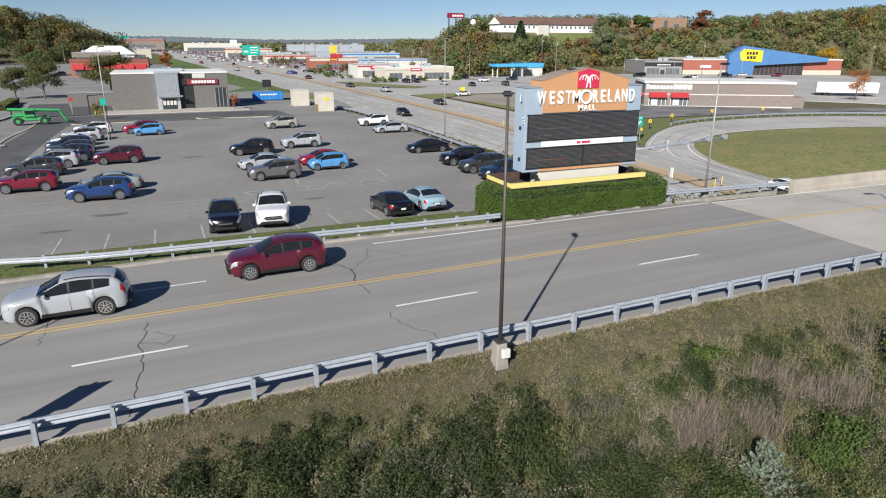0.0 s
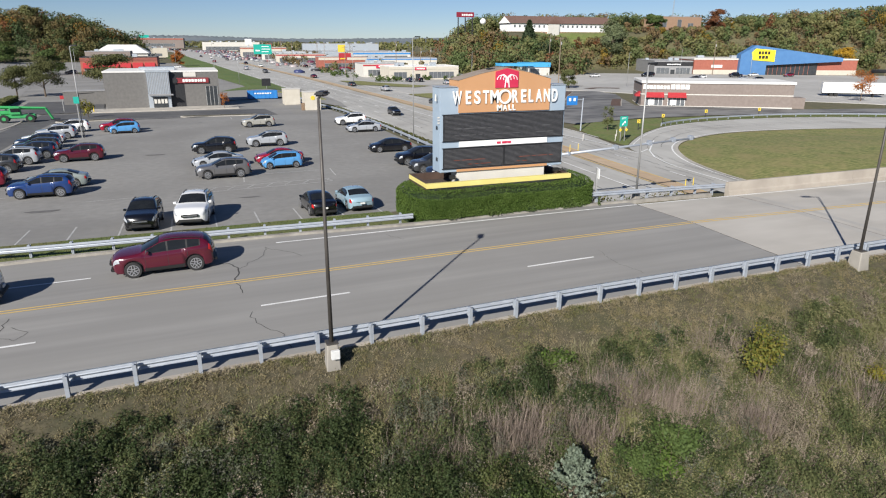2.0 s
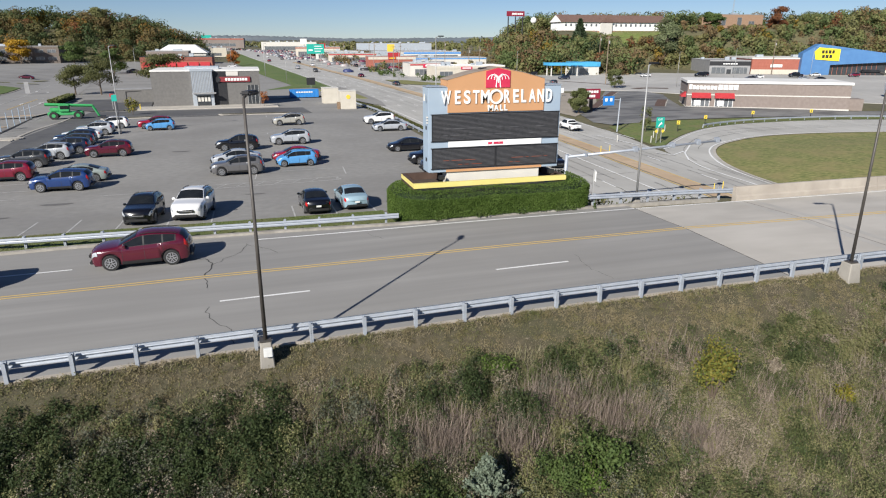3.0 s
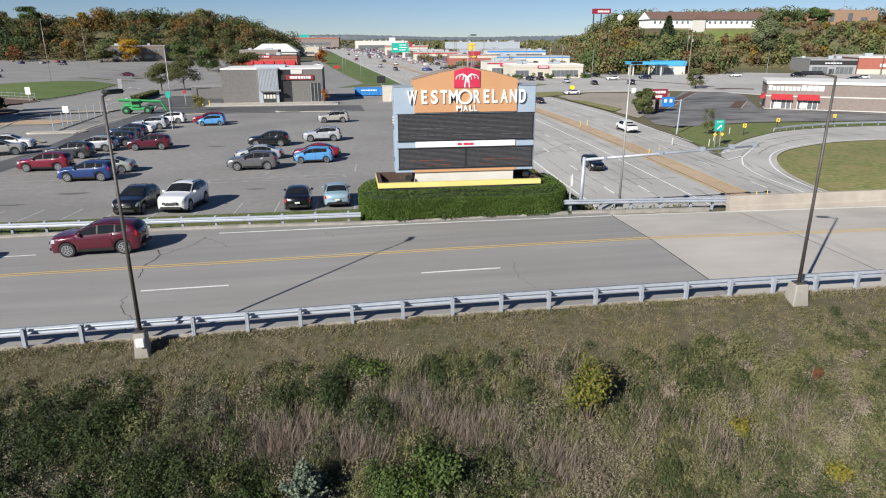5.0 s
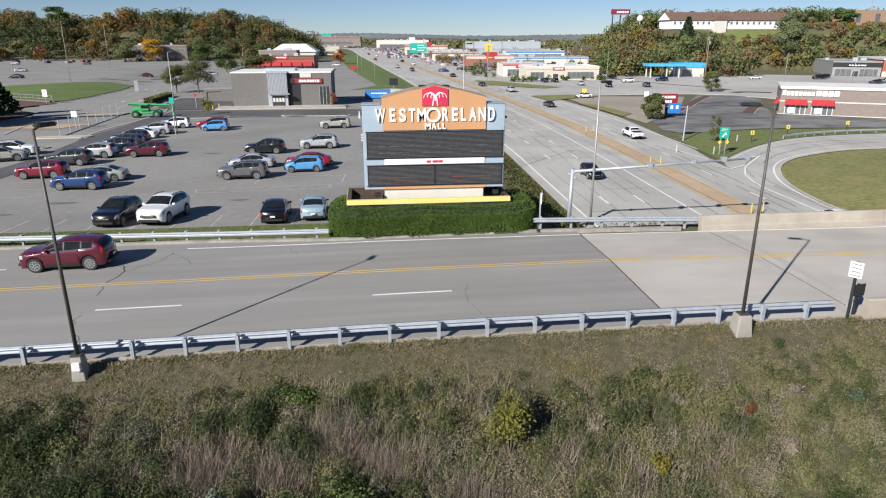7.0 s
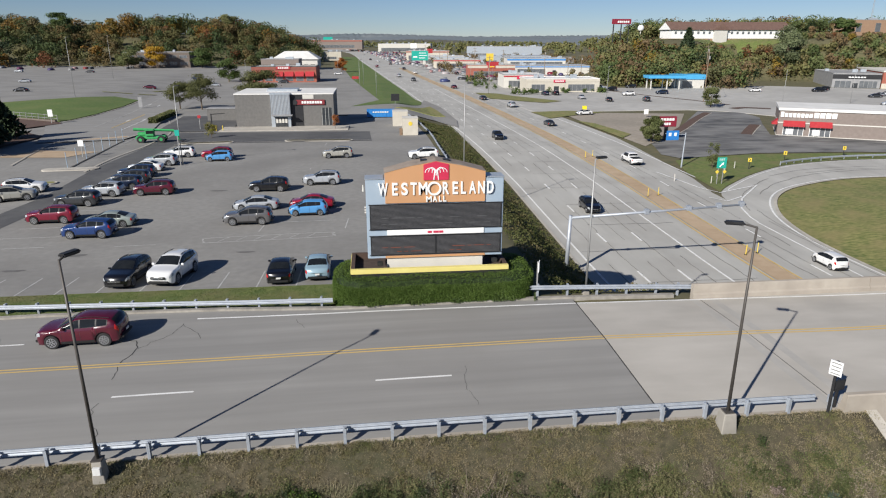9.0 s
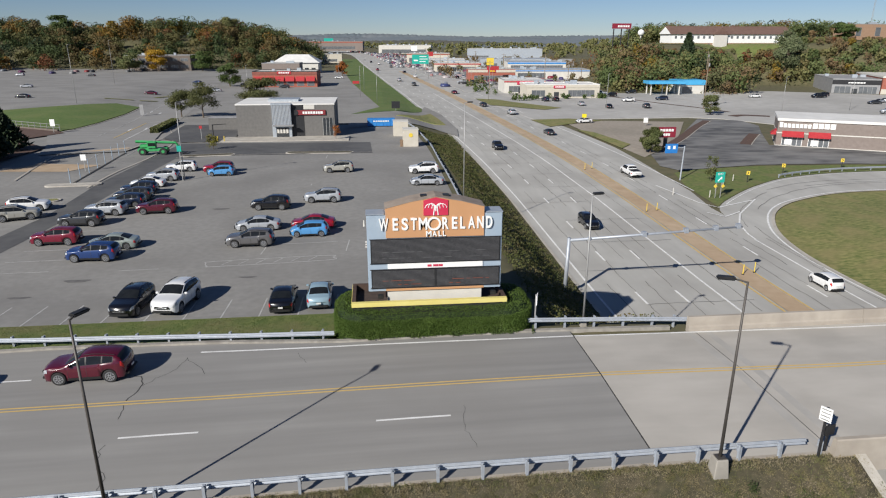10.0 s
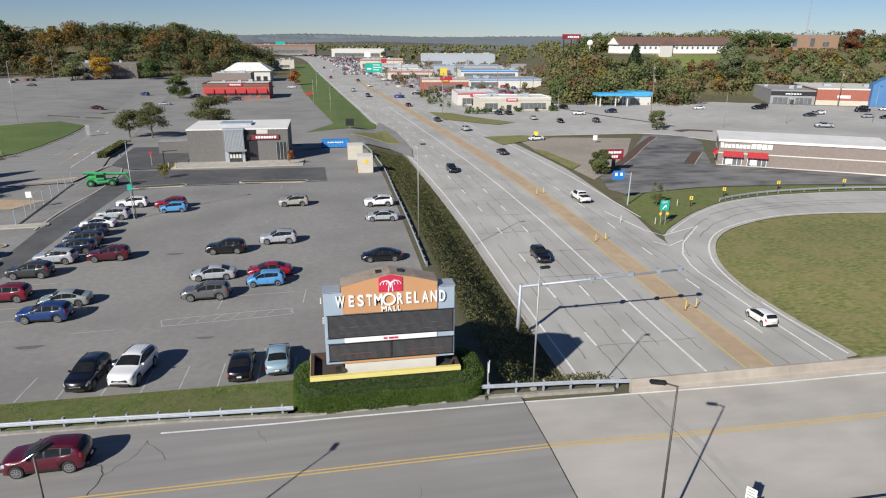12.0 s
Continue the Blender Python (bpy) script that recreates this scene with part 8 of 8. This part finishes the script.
woods("distant_woods", far_spots, 6, 12, 40, 2.9, W_far["olive"], "distant autumn woods along the valley", 32)
mid_spots = scatter(230, 33, 60, 190, 275, 640, lambda x, y: (x - float(bend(y))) > 76 and not on_east(x, y) and not (90 < x < 150 and 340 < y < 440))
woods("shop_trees", mid_spots, 2.5, 6.5, 90, 0.75, L["autumn"], "small autumn trees between the far shops", 34)
front = scatter(46, 37, 70, 112, 229, 240, lambda x, y: y > 236 or x < 80) + scatter(40, 38, 62, 76, 250, 330, lambda x, y: x - float(bend(y)) > 71.5)
woods("roadside_shrubs", front, 1.0, 2.6, 60, 0.4, L["green"], "dark green shrubs along the roadside forecourts", 39)


def ridge(y, low, high, material, label, seed):
    """A far wooded ridge: a strip whose crest is uneven at three scales."""
    rng = np.random.default_rng(seed)
    x = np.arange(-0.9 * y, 0.9 * y, y / 420)
    u = 0.5 + 0.28 * np.sin(x / (y * 0.16) + seed) + 0.22 * np.sin(x / (y * 0.061) + 2 * seed)
    top = low + (high - low) * u + rng.normal(0, (high - low) * 0.045, len(x))
    rows = [np.stack([x, np.full(len(x), y + d), z], 1) for d, z in ((-220, np.full(len(x), low - 40.0)), (-60, top - (high - low) * 0.5), (0, top), (160, np.full(len(x), low - 40.0)))]
    n = len(x)
    base = np.arange(n - 1)
    f = np.concatenate([np.stack([base + k * n, base + 1 + k * n, base + 1 + (k + 1) * n, base + (k + 1) * n], 1) for k in range(3)])
    tagged(arrays("ridge", np.concatenate(rows), f, material), label, "hill", kind="structure")


# The two farthest ridges carry their haze in the colour.
ridge(4400, 6, 46, M["hills"], "wooded ridge on the horizon, distance haze painted into its blue-grey colour", 1)
ridge(2900, 4, 28, M["hills"], "wooded ridge before the horizon, distance haze painted into its blue-grey colour", 2)
ridge(1750, 2, 19, M["haze1"], "dull olive wooded ridge beyond the town", 3)


# ---- shrubs on the highway bank ----
n = 42000
x = RNG.uniform(31.8, 40.2, n)
y = RNG.uniform(34.5, 150, n)
hgt = np.where(y < 60, 0.4, 0.22) * RNG.random(n) ** 0.6 * (0.5 + 0.5 * np.sin(x * 1.9 + np.sin(y * 0.9) * 2) ** 2) * 2.0
z = land(x + bend(y) * 0.6, y) + hgt
v, f = leaves(np.stack([x + bend(y) * 0.6, y, z], 1), RNG.uniform(0.07, 0.17, n))
tagged(arrays("bank_shrubs", v, f, leafmat("bank_shrub_leaves", [(0.05, 0.065, 0.02), (0.085, 0.10, 0.03), (0.13, 0.125, 0.05), (0.15, 0.115, 0.06)], patch=0.5)), "low mixed shrubs covering the bank above the highway", "shrubs", kind="stuff")

# ---- the weedy slope in front ----
def slope_points(n, x0, x1, y0, y1):
    x, y = RNG.uniform(x0, x1, n), RNG.uniform(y0, y1, n)
    return x, y


def patchy(x, y, a, b, seed=0.0):
    return 0.5 + 0.5 * np.sin(x * a + seed + 1.7 * np.sin(y * b * 0.7 + seed)) * np.sin(y * b + 1.3 * np.sin(x * a * 0.6 + 2 * seed))


def patched(x, y, a, b, seed=0.0):
    """Patches with clear edges."""
    return float(sstep(0.36, 0.66, patchy(x, y, a, b, seed)))


def seen(x, y):
    """Thick growth on the upper bank; thin lower down, away from the road."""
    return np.where(y > np.interp(x, [-8, 0, 6, 10, 18, 25, 32, 40], [16.5, 14.3, 12.2, 11.0, 9.0, 7.8, 8.8, 10.0]), 1.0, 0.05)


# short dry turf under the rail
x, y = slope_points(195000, -10, 44, 10.5, 18.17)
keep = RNG.random(len(x)) < np.where(y > 14.0, 1.0, sstep(14, 24, x) * 0.75) * seen(x, y)
x, y = x[keep], y[keep]
h = 0.025 + 0.085 * RNG.random(len(x)) * (0.4 + patchy(x, y, 0.9, 1.3))
v, f = blades(np.stack([x, y, land(x, y) - 0.02], 1), h, 2.2, 0.034)
tagged(arrays("verge_grass", v, f, L["dry"]), "short dry tan and green grass below the guard rail", "grass", kind="stuff")


def clumps(name, count, per, leaf, label, rule, size, hlo, hhi, seed, rlo=0.14, rhi=0.5, ymax=16.9):
    """Weeds in uneven clumps: rule gives the chance of a clump at a place."""
    rng = np.random.default_rng(seed)
    P, N, S = [], [], []
    made = 0
    while made < count:
        x, y = rng.uniform(-10, 44), rng.uniform(5.0, ymax)
        if rng.random() > rule(x, y) * float(seen(x, y)):
            continue
        made += 1
        r = rng.uniform(rlo, rhi) * (1.0 if y < 15 else 0.7)
        grow = float(sstep(17.0, 12.0, y))
        h = rng.uniform(hlo, hhi) * (0.25 + 0.75 * grow)
        k = int(per * r * r / 0.16 * rng.uniform(0.7, 1.2))
        d = ball(k, rng, 0.5)
        d[:, 2] = np.abs(d[:, 2])
        p = d * np.array([r, r, h]) + rng.normal(size=(k, 3)) * 0.05
        px, py = p[:, 0] + x, p[:, 1] + y
        P.append(np.stack([px, py, land(px, py) + np.maximum(p[:, 2], 0.02)], 1))
        N.append(d + (0, 0, 0.4))
        S.append(rng.uniform(0.5, 1.4, k) * size)
    v, f = facing(np.concatenate(P), np.concatenate(S), np.concatenate(N), rng, 0.9, True)
    return tagged(arrays(name, v, f, leaf), label, "weeds", kind="stuff")


def west(x):
    return float(sstep(17, 11, x))


def lower(x, y):
    """Rank growth below the turf, with an uneven upper edge."""
    top = 15.9 + 0.3 * west(x) + 0.9 * float(sstep(11, 3, x)) + 0.45 * float(sstep(2, -3, x)) + 0.5 * math.sin(x * 0.9) + 0.35 * math.sin(x * 2.3 + 1)
    return float(sstep(top + 0.5, top - 0.9, y))


W_dark = leafmat("dark_weed_leaves", [(0.036, 0.052, 0.018), (0.062, 0.082, 0.029), (0.094, 0.110, 0.042), (0.125, 0.132, 0.057)], patch=0.9, vary=0.62, through_light=0.15)
W_deep = leafmat("deep_green_bush_leaves", [(0.022, 0.038, 0.012), (0.04, 0.06, 0.02), (0.068, 0.088, 0.031)], patch=0.9, vary=0.62, through_light=0.15)
W_olive = leafmat("olive_weed_leaves", [(0.11, 0.125, 0.048), (0.165, 0.17, 0.07), (0.22, 0.205, 0.10), (0.155, 0.142, 0.08)], patch=0.9, vary=0.62, through_light=0.15)
W_brown = leafmat("brown_weed_leaves", [(0.14, 0.115, 0.082), (0.21, 0.175, 0.128), (0.30, 0.255, 0.19), (0.165, 0.148, 0.095)], patch=0.9, vary=0.62, through_light=0.15)
W_grey = leafmat("grey_green_weed_leaves", [(0.07, 0.08, 0.048), (0.11, 0.118, 0.078), (0.16, 0.163, 0.115), (0.09, 0.086, 0.06)], patch=0.9, vary=0.62, through_light=0.15)


def mounds(name, count, dens, leaf, label, rule, size, rlo, rhi, hlo, hhi, seed, stretch=0.0):
    """Leafy mounds with lobed outlines; between them the ground lies open. Small upright shoots stand out of each."""
    rng = np.random.default_rng(seed)
    P, N, S = [], [], []
    made = 0
    while made < count:
        x, y = rng.uniform(-9, 43), rng.uniform(6.5, 16.9)
        if rng.random() > rule(x, y) * float(seen(x, y)):
            continue
        made += 1
        grow = 0.38 + 0.62 * float(sstep(16.9, 14.4, y))
        r, h = rng.uniform(rlo, rhi) * grow, rng.uniform(hlo, hhi) * grow
        k = int(dens * r * (r + h))
        d = ball(k, rng, 0.92)
        d[:, 2] = np.abs(d[:, 2])
        a = np.arctan2(d[:, 1], d[:, 0])
        ph = rng.uniform(0, 6.28, 4)
        lobe = 1 + 0.22 * np.sin(3 * a + ph[0]) + 0.15 * np.sin(5 * a + ph[1] + 3 * d[:, 2]) + 0.12 * np.sin(9 * d[:, 2] + ph[2] + 2 * a)
        q = d * np.array([r, r * rng.uniform(0.7, 1.2), h]) * lobe[:, None] + rng.normal(size=(k, 3)) * 0.022
        shoot = rng.random(k) < 0.10
        q[shoot, 2] += rng.uniform(0.02, 0.16 + stretch, shoot.sum())
        px, py = q[:, 0] + x, q[:, 1] + y
        P.append(np.stack([px, py, land(px, py) + np.maximum(q[:, 2], 0.015)], 1))
        N.append(d + (0, 0, 0.5))
        S.append(rng.uniform(0.5, 1.5, k) * size)
    v, f = facing(np.concatenate(P), np.concatenate(S), np.concatenate(N), rng, 0.75, True)
    return tagged(arrays(name, v, f, leaf), label, "weeds", kind="stuff")


STRAW = [(14.6, 13.3, 0.8, 0.5, 1700), (18.7, 13.8, 0.7, 0.5, 1500), (20.8, 12.9, 0.6, 0.45, 1100), (16.8, 12.8, 0.5, 0.4, 900), (22.9, 11.9, 0.35, 0.35, 800), (28.6, 11.6, 0.5, 0.35, 350), (24.0, 14.9, 0.8, 0.3, 250), (31.5, 12.6, 0.9, 0.5, 300), (11.6, 13.4, 0.8, 0.5, 800), (26.6, 13.0, 0.7, 0.4, 300)]


def thick(x, y):
    """How rank the growth is: dense in the west, short and open towards the bridge, thin among the dead stalks."""
    free = min(1.0, sum(math.exp(-((x - a) / (1.1 * c)) ** 2 - ((y - b) / (1.1 * d)) ** 2) for a, b, c, d, n in STRAW if n > 700))
    return lower(x, y) * (0.10 + 0.90 * float(sstep(25, 18, x))) * (1 - 0.9 * free)


mounds("thicket", 190, 1500, W_deep, "dark leafy thicket on the slope", lambda x, y: thick(x, y) * (0.15 + 0.85 * (patched(x, y, 0.55, 0.8, 0.4))) * (0.45 + 0.55 * west(x)), 0.050, 0.3, 0.75, 0.4, 0.95, 61)
mounds("thicket", 170, 1600, W_dark, "mid-green leafy thicket on the slope", lambda x, y: thick(x, y) * (0.3 + 0.7 * (patched(x, y, 0.7, 1.0, 1.6))), 0.047, 0.25, 0.62, 0.3, 0.8, 62)
mounds("thicket", 110, 1600, W_olive, "olive-green thicket on the slope", lambda x, y: thick(x, y) * (0.25 + 0.75 * (patched(x, y, 0.8, 0.9, 2.7))), 0.045, 0.22, 0.55, 0.25, 0.65, 63)
mounds("thicket", 140, 1500, W_grey, "grey-green thicket on the slope", lambda x, y: thick(x, y) * (0.2 + 0.8 * (patched(x, y, 0.6, 1.1, 4.2))), 0.042, 0.22, 0.5, 0.25, 0.7, 64, 0.12)
mounds("thicket", 120, 1500, W_brown, "withered brown thicket on the slope", lambda x, y: thick(x, y) * (0.15 + 0.85 * (patched(x, y, 0.7, 0.8, 5.5))), 0.040, 0.22, 0.5, 0.25, 0.7, 65, 0.2)
def short(x, y):
    """Low uneven growth on the eastern slope."""
    return float(sstep(16.9, 15.4, y)) * float(sstep(17, 23, x))


mounds("low_weeds", 260, 1500, W_dark, "low dark green weeds on the eastern slope", lambda x, y: short(x, y) * (0.06 + 0.94 * patched(x, y, 0.75, 0.95, 7.1)), 0.044, 0.18, 0.5, 0.22, 0.62, 66)
mounds("low_weeds", 190, 1600, W_olive, "low olive weeds on the eastern slope", lambda x, y: short(x, y) * (0.06 + 0.94 * patched(x, y, 0.85, 1.1, 8.3)), 0.042, 0.18, 0.45, 0.2, 0.52, 67)
mounds("low_weeds", 160, 1400, W_brown, "low withered weeds on the eastern slope", lambda x, y: short(x, y) * (0.06 + 0.94 * patched(x, y, 0.9, 0.9, 9.7)), 0.040, 0.18, 0.42, 0.18, 0.5, 68)
clumps("green_weeds", 500, 220, W_dark, "dark green weeds on the slope", lambda x, y: lower(x, y) * (0.12 + 0.88 * (patched(x, y, 0.65, 0.9, 1.0))) * (0.5 + 0.5 * west(x)), 0.046, 0.12, 0.45, 51)
clumps("olive_weeds", 620, 220, W_olive, "olive-green weeds on the slope", lambda x, y: lower(x, y) * (0.2 + 0.8 * (patched(x, y, 0.8, 1.0, 2.0))) * (1 - 0.6 * west(x)), 0.044, 0.08, 0.38, 52)
clumps("brown_weeds", 620, 200, W_brown, "withered brown weeds on the slope", lambda x, y: (0.15 + 0.85 * lower(x, y)) * (0.1 + 0.9 * (patched(x, y, 0.7, 0.9, 3.0))) * (1 - 0.6 * west(x)), 0.04, 0.08, 0.34, 53)
# tufts in the turf by the rail
T_mix = leafmat("turf_tufts", [(0.10, 0.125, 0.042), (0.16, 0.155, 0.062), (0.22, 0.185, 0.10), (0.28, 0.235, 0.14), (0.18, 0.145, 0.08)], patch=0.8, through_light=0.2, vary=0.7)
clumps("turf_tufts", 2600, 420, T_mix, "brown and green tufts in the turf by the rail", lambda x, y: float(sstep(14.2, 15.2, y)) * (0.3 + 0.7 * patched(x, y, 1.1, 1.4, 0.8)), 0.038, 0.06, 0.18, 57, 0.08, 0.26, 18.1)
# fine rank grass among them
x, y = slope_points(250000, -10, 44, 6.0, 16.2)
keep = RNG.random(len(x)) < (0.3 + 0.6 * patchy(x, y, 0.8, 1.1, 4.0)) * (1 - 0.55 * sstep(16, 11, x)) * seen(x, y)
x, y = x[keep], y[keep]
v, f = blades(np.stack([x, y, land(x, y)], 1), RNG.uniform(0.05, 0.34, len(x)) * (1 - 0.65 * sstep(19, 25, x)), 1.8, 0.028)
tagged(arrays("tall_grass", v, f, leafmat("rank_grass", [(0.085, 0.124, 0.036), (0.130, 0.169, 0.058), (0.208, 0.202, 0.104), (0.338, 0.293, 0.195)], patch=0.4)), "rank green and straw coloured grass on the slope", "grass", kind="stuff")
# dead stalks in patches
px, py = [], []
for cx, cy, sx, sy, k in STRAW:
    px.append(RNG.normal(cx, sx, k))
    py.append(RNG.normal(cy, sy, k))
# and single ones all over
px.append(RNG.uniform(8, 42, 1400))
py.append(RNG.uniform(7, 15, 1400))
px, py = np.concatenate(px), np.concatenate(py)
v, f = blades(np.stack([px, py, land(px, py)], 1), RNG.uniform(0.3, 1.0, len(px)), 0.9, 0.022)
tagged(arrays("dead_stalks", v, f, L["straw"]), "pale brown dead stalks in patches on the slope", "dead weeds", kind="stuff")


def shrub(label, x, y, h, r, leaf, n, size, seed, name="shrub", k=9):
    rng = np.random.default_rng(seed)
    n, size = int(n * 2.4), size * 0.6
    t = thing(name, pose(x, y, float(land(x, y))), label, "shrub")
    bm = bmesh.new()
    tips = []
    for j in range(k):
        a, lean = rng.uniform(0, 6.28), rng.uniform(0.1, 0.8)
        tip = (math.cos(a) * r * lean, math.sin(a) * r * lean, h * rng.uniform(0.5, 0.9))
        rod((0, 0, -0.15), tip, 0.03, 0.008, 5, bm)
        tips.append(tip)
    part("stem", bm, M["bark"], t, "thin brown branching stem")
    tips = np.array(tips)
    p = tips[rng.integers(0, k, n)] * np.array([1, 1, 0.95]) * rng.uniform(0.55, 1.0, (n, 1)) + ball(n, rng, 0.2) * np.array([r * 0.45, r * 0.45, h * 0.22])
    p[:, 2] = np.maximum(p[:, 2], 0.05)
    v, f = facing(p, rng.uniform(0.6, 1.3, n) * size, p - np.array([0, 0, h * 0.3]), rng, 0.8)
    o = arrays("foliage", v, f, leaf)
    o.parent = t
    return t


def young_spruce(label, x, y, h, r, leaf, seed):
    """A young spruce whose shoots stand up like fingers, clothed in needles."""
    rng = np.random.default_rng(seed)
    t = thing("spruce", pose(x, y, float(land(x, y))), label, "tree")
    part("trunk", rod((0, 0, -0.15), (0, 0, h * 0.9), 0.05, 0.012, 7), M["bark"], t)
    P, N, S = [], [], []
    for k in range(110):
        u = k / 110
        a, rad = k * 2.39996, r * (1 - 0.85 * u) * rng.uniform(0.35, 1.0)
        root = np.array([math.cos(a) * rad * 0.45, math.sin(a) * rad * 0.45, h * (0.05 + 0.72 * u)])
        tip = np.array([math.cos(a) * rad, math.sin(a) * rad, root[2] + rng.uniform(0.22, 0.42)])
        q = rng.random((42, 1)) ** 0.8
        d = ball(42, rng, 0.6)
        P.append(root + (tip - root) * q + d * 0.055)
        N.append(d)
        S.append(rng.uniform(0.05, 0.10, 42))
    v, f = facing(np.concatenate(P), np.concatenate(S), np.concatenate(N), rng, 0.6)
    o = arrays("needles", v, f, leaf)
    o.parent = t


L["silver_spruce"] = leafmat("silver_green_needles", [(0.12, 0.155, 0.105), (0.18, 0.22, 0.16), (0.25, 0.29, 0.215)])
shrub("yellow-green bush standing out on the slope", 24.4, 13.2, 2.5, 0.85, leafmat("mottled_bush_leaves", [(0.10, 0.13, 0.03), (0.15, 0.165, 0.035), (0.24, 0.20, 0.04), (0.12, 0.13, 0.03)]), 1100, 0.14, 1, k=12)
shrub("small yellow bush on the slope", 29.3, 12.1, 0.9, 0.5, L["lime"], 260, 0.12, 2)
shrub("small yellow bush low on the slope", 31.5, 10.4, 0.9, 0.6, L["lime"], 260, 0.12, 3)
shrub("bright fresh green plant near the rail", 17.3, 15.6, 0.55, 0.75, L["fresh"], 300, 0.14, 4)
shrub("leafy green bush in a dark hollow", 19.3, 11.6, 1.5, 0.85, L["green"], 900, 0.15, 5)
shrub("leafy green bush beside the spruce", 17.7, 11.3, 1.4, 0.85, L["green"], 1500, 0.11, 6)
shrub("leafy fresh green bush low on the slope", 18.4, 11.0, 1.3, 0.7, L["fresh"], 420, 0.13, 16)
shrub("dark green bush low on the slope", 13.6, 10.9, 1.2, 1.3, L["green"], 1500, 0.12, 7)
shrub("dark green bush low on the slope", 10.4, 11.2, 1.2, 1.3, L["green"], 1300, 0.12, 8)
shrub("grey-green thicket on the slope", 12.9, 12.3, 0.9, 0.9, L["weed"], 900, 0.10, 9)
shrub("red-tinged small plant on the slope", 33.2, 14.0, 0.5, 0.3, M_rust, 120, 0.1, 10)
shrub("pale grey-green plant near the abutment", 37.4, 14.2, 0.5, 0.5, L["spruce"], 200, 0.11, 11)
shrub("pale plant on the slope", 35.3, 14.6, 0.5, 0.3, L["straw"], 120, 0.1, 12)
for nm, x, y, h, r, sd in [("brown", 27.5, 13.8, 0.5, 0.5, 21), ("brown", 30.8, 14.6, 0.45, 0.5, 22), ("brown", 34.0, 12.6, 0.6, 0.6, 23)]:
    shrub("low withered brown bush on the slope", x, y, h, r, W_brown, 300, 0.10, sd)
young_spruce("young silver-green spruce with upright shoots on the slope", 15.3, 11.3, 1.75, 1.25, L["silver_spruce"], 30)
young_spruce("young silver-green spruce low on the slope", 13.9, 10.4, 0.9, 0.7, L["silver_spruce"], 31)

# clipped hedge beside the access road
y = 145.4 + RNG.random(9000) * 20
x = -27.3 - (y - 145.4) * 0.052 - RNG.uniform(0.0, 1.8, 9000)
v, f = leaves(np.stack([x, y, land(x, y) + 0.2 + RNG.uniform(0, 1.1, 9000)], 1), RNG.uniform(0.15, 0.35, 9000))
tagged(arrays("roadside_hedge", v, f, L["olive"]), "low clipped olive hedge beside the access road", "hedge", kind="stuff")

# grass of the verge by the lot
x, y = RNG.uniform(-30, 17.5, 24000), RNG.uniform(33.7, 37.8, 24000)
v, f = blades(np.stack([x, y, land(x, y) + 0.08], 1), RNG.uniform(0.03, 0.08, 24000), 2.0, 0.06)
tagged(arrays("verge_blades", v, f, leafmat("verge_grass_blades", [(0.05, 0.085, 0.018), (0.09, 0.125, 0.03), (0.13, 0.145, 0.045), (0.19, 0.17, 0.075)], patch=0.35)), "uneven green and yellowing grass on the verge", "grass", kind="stuff")
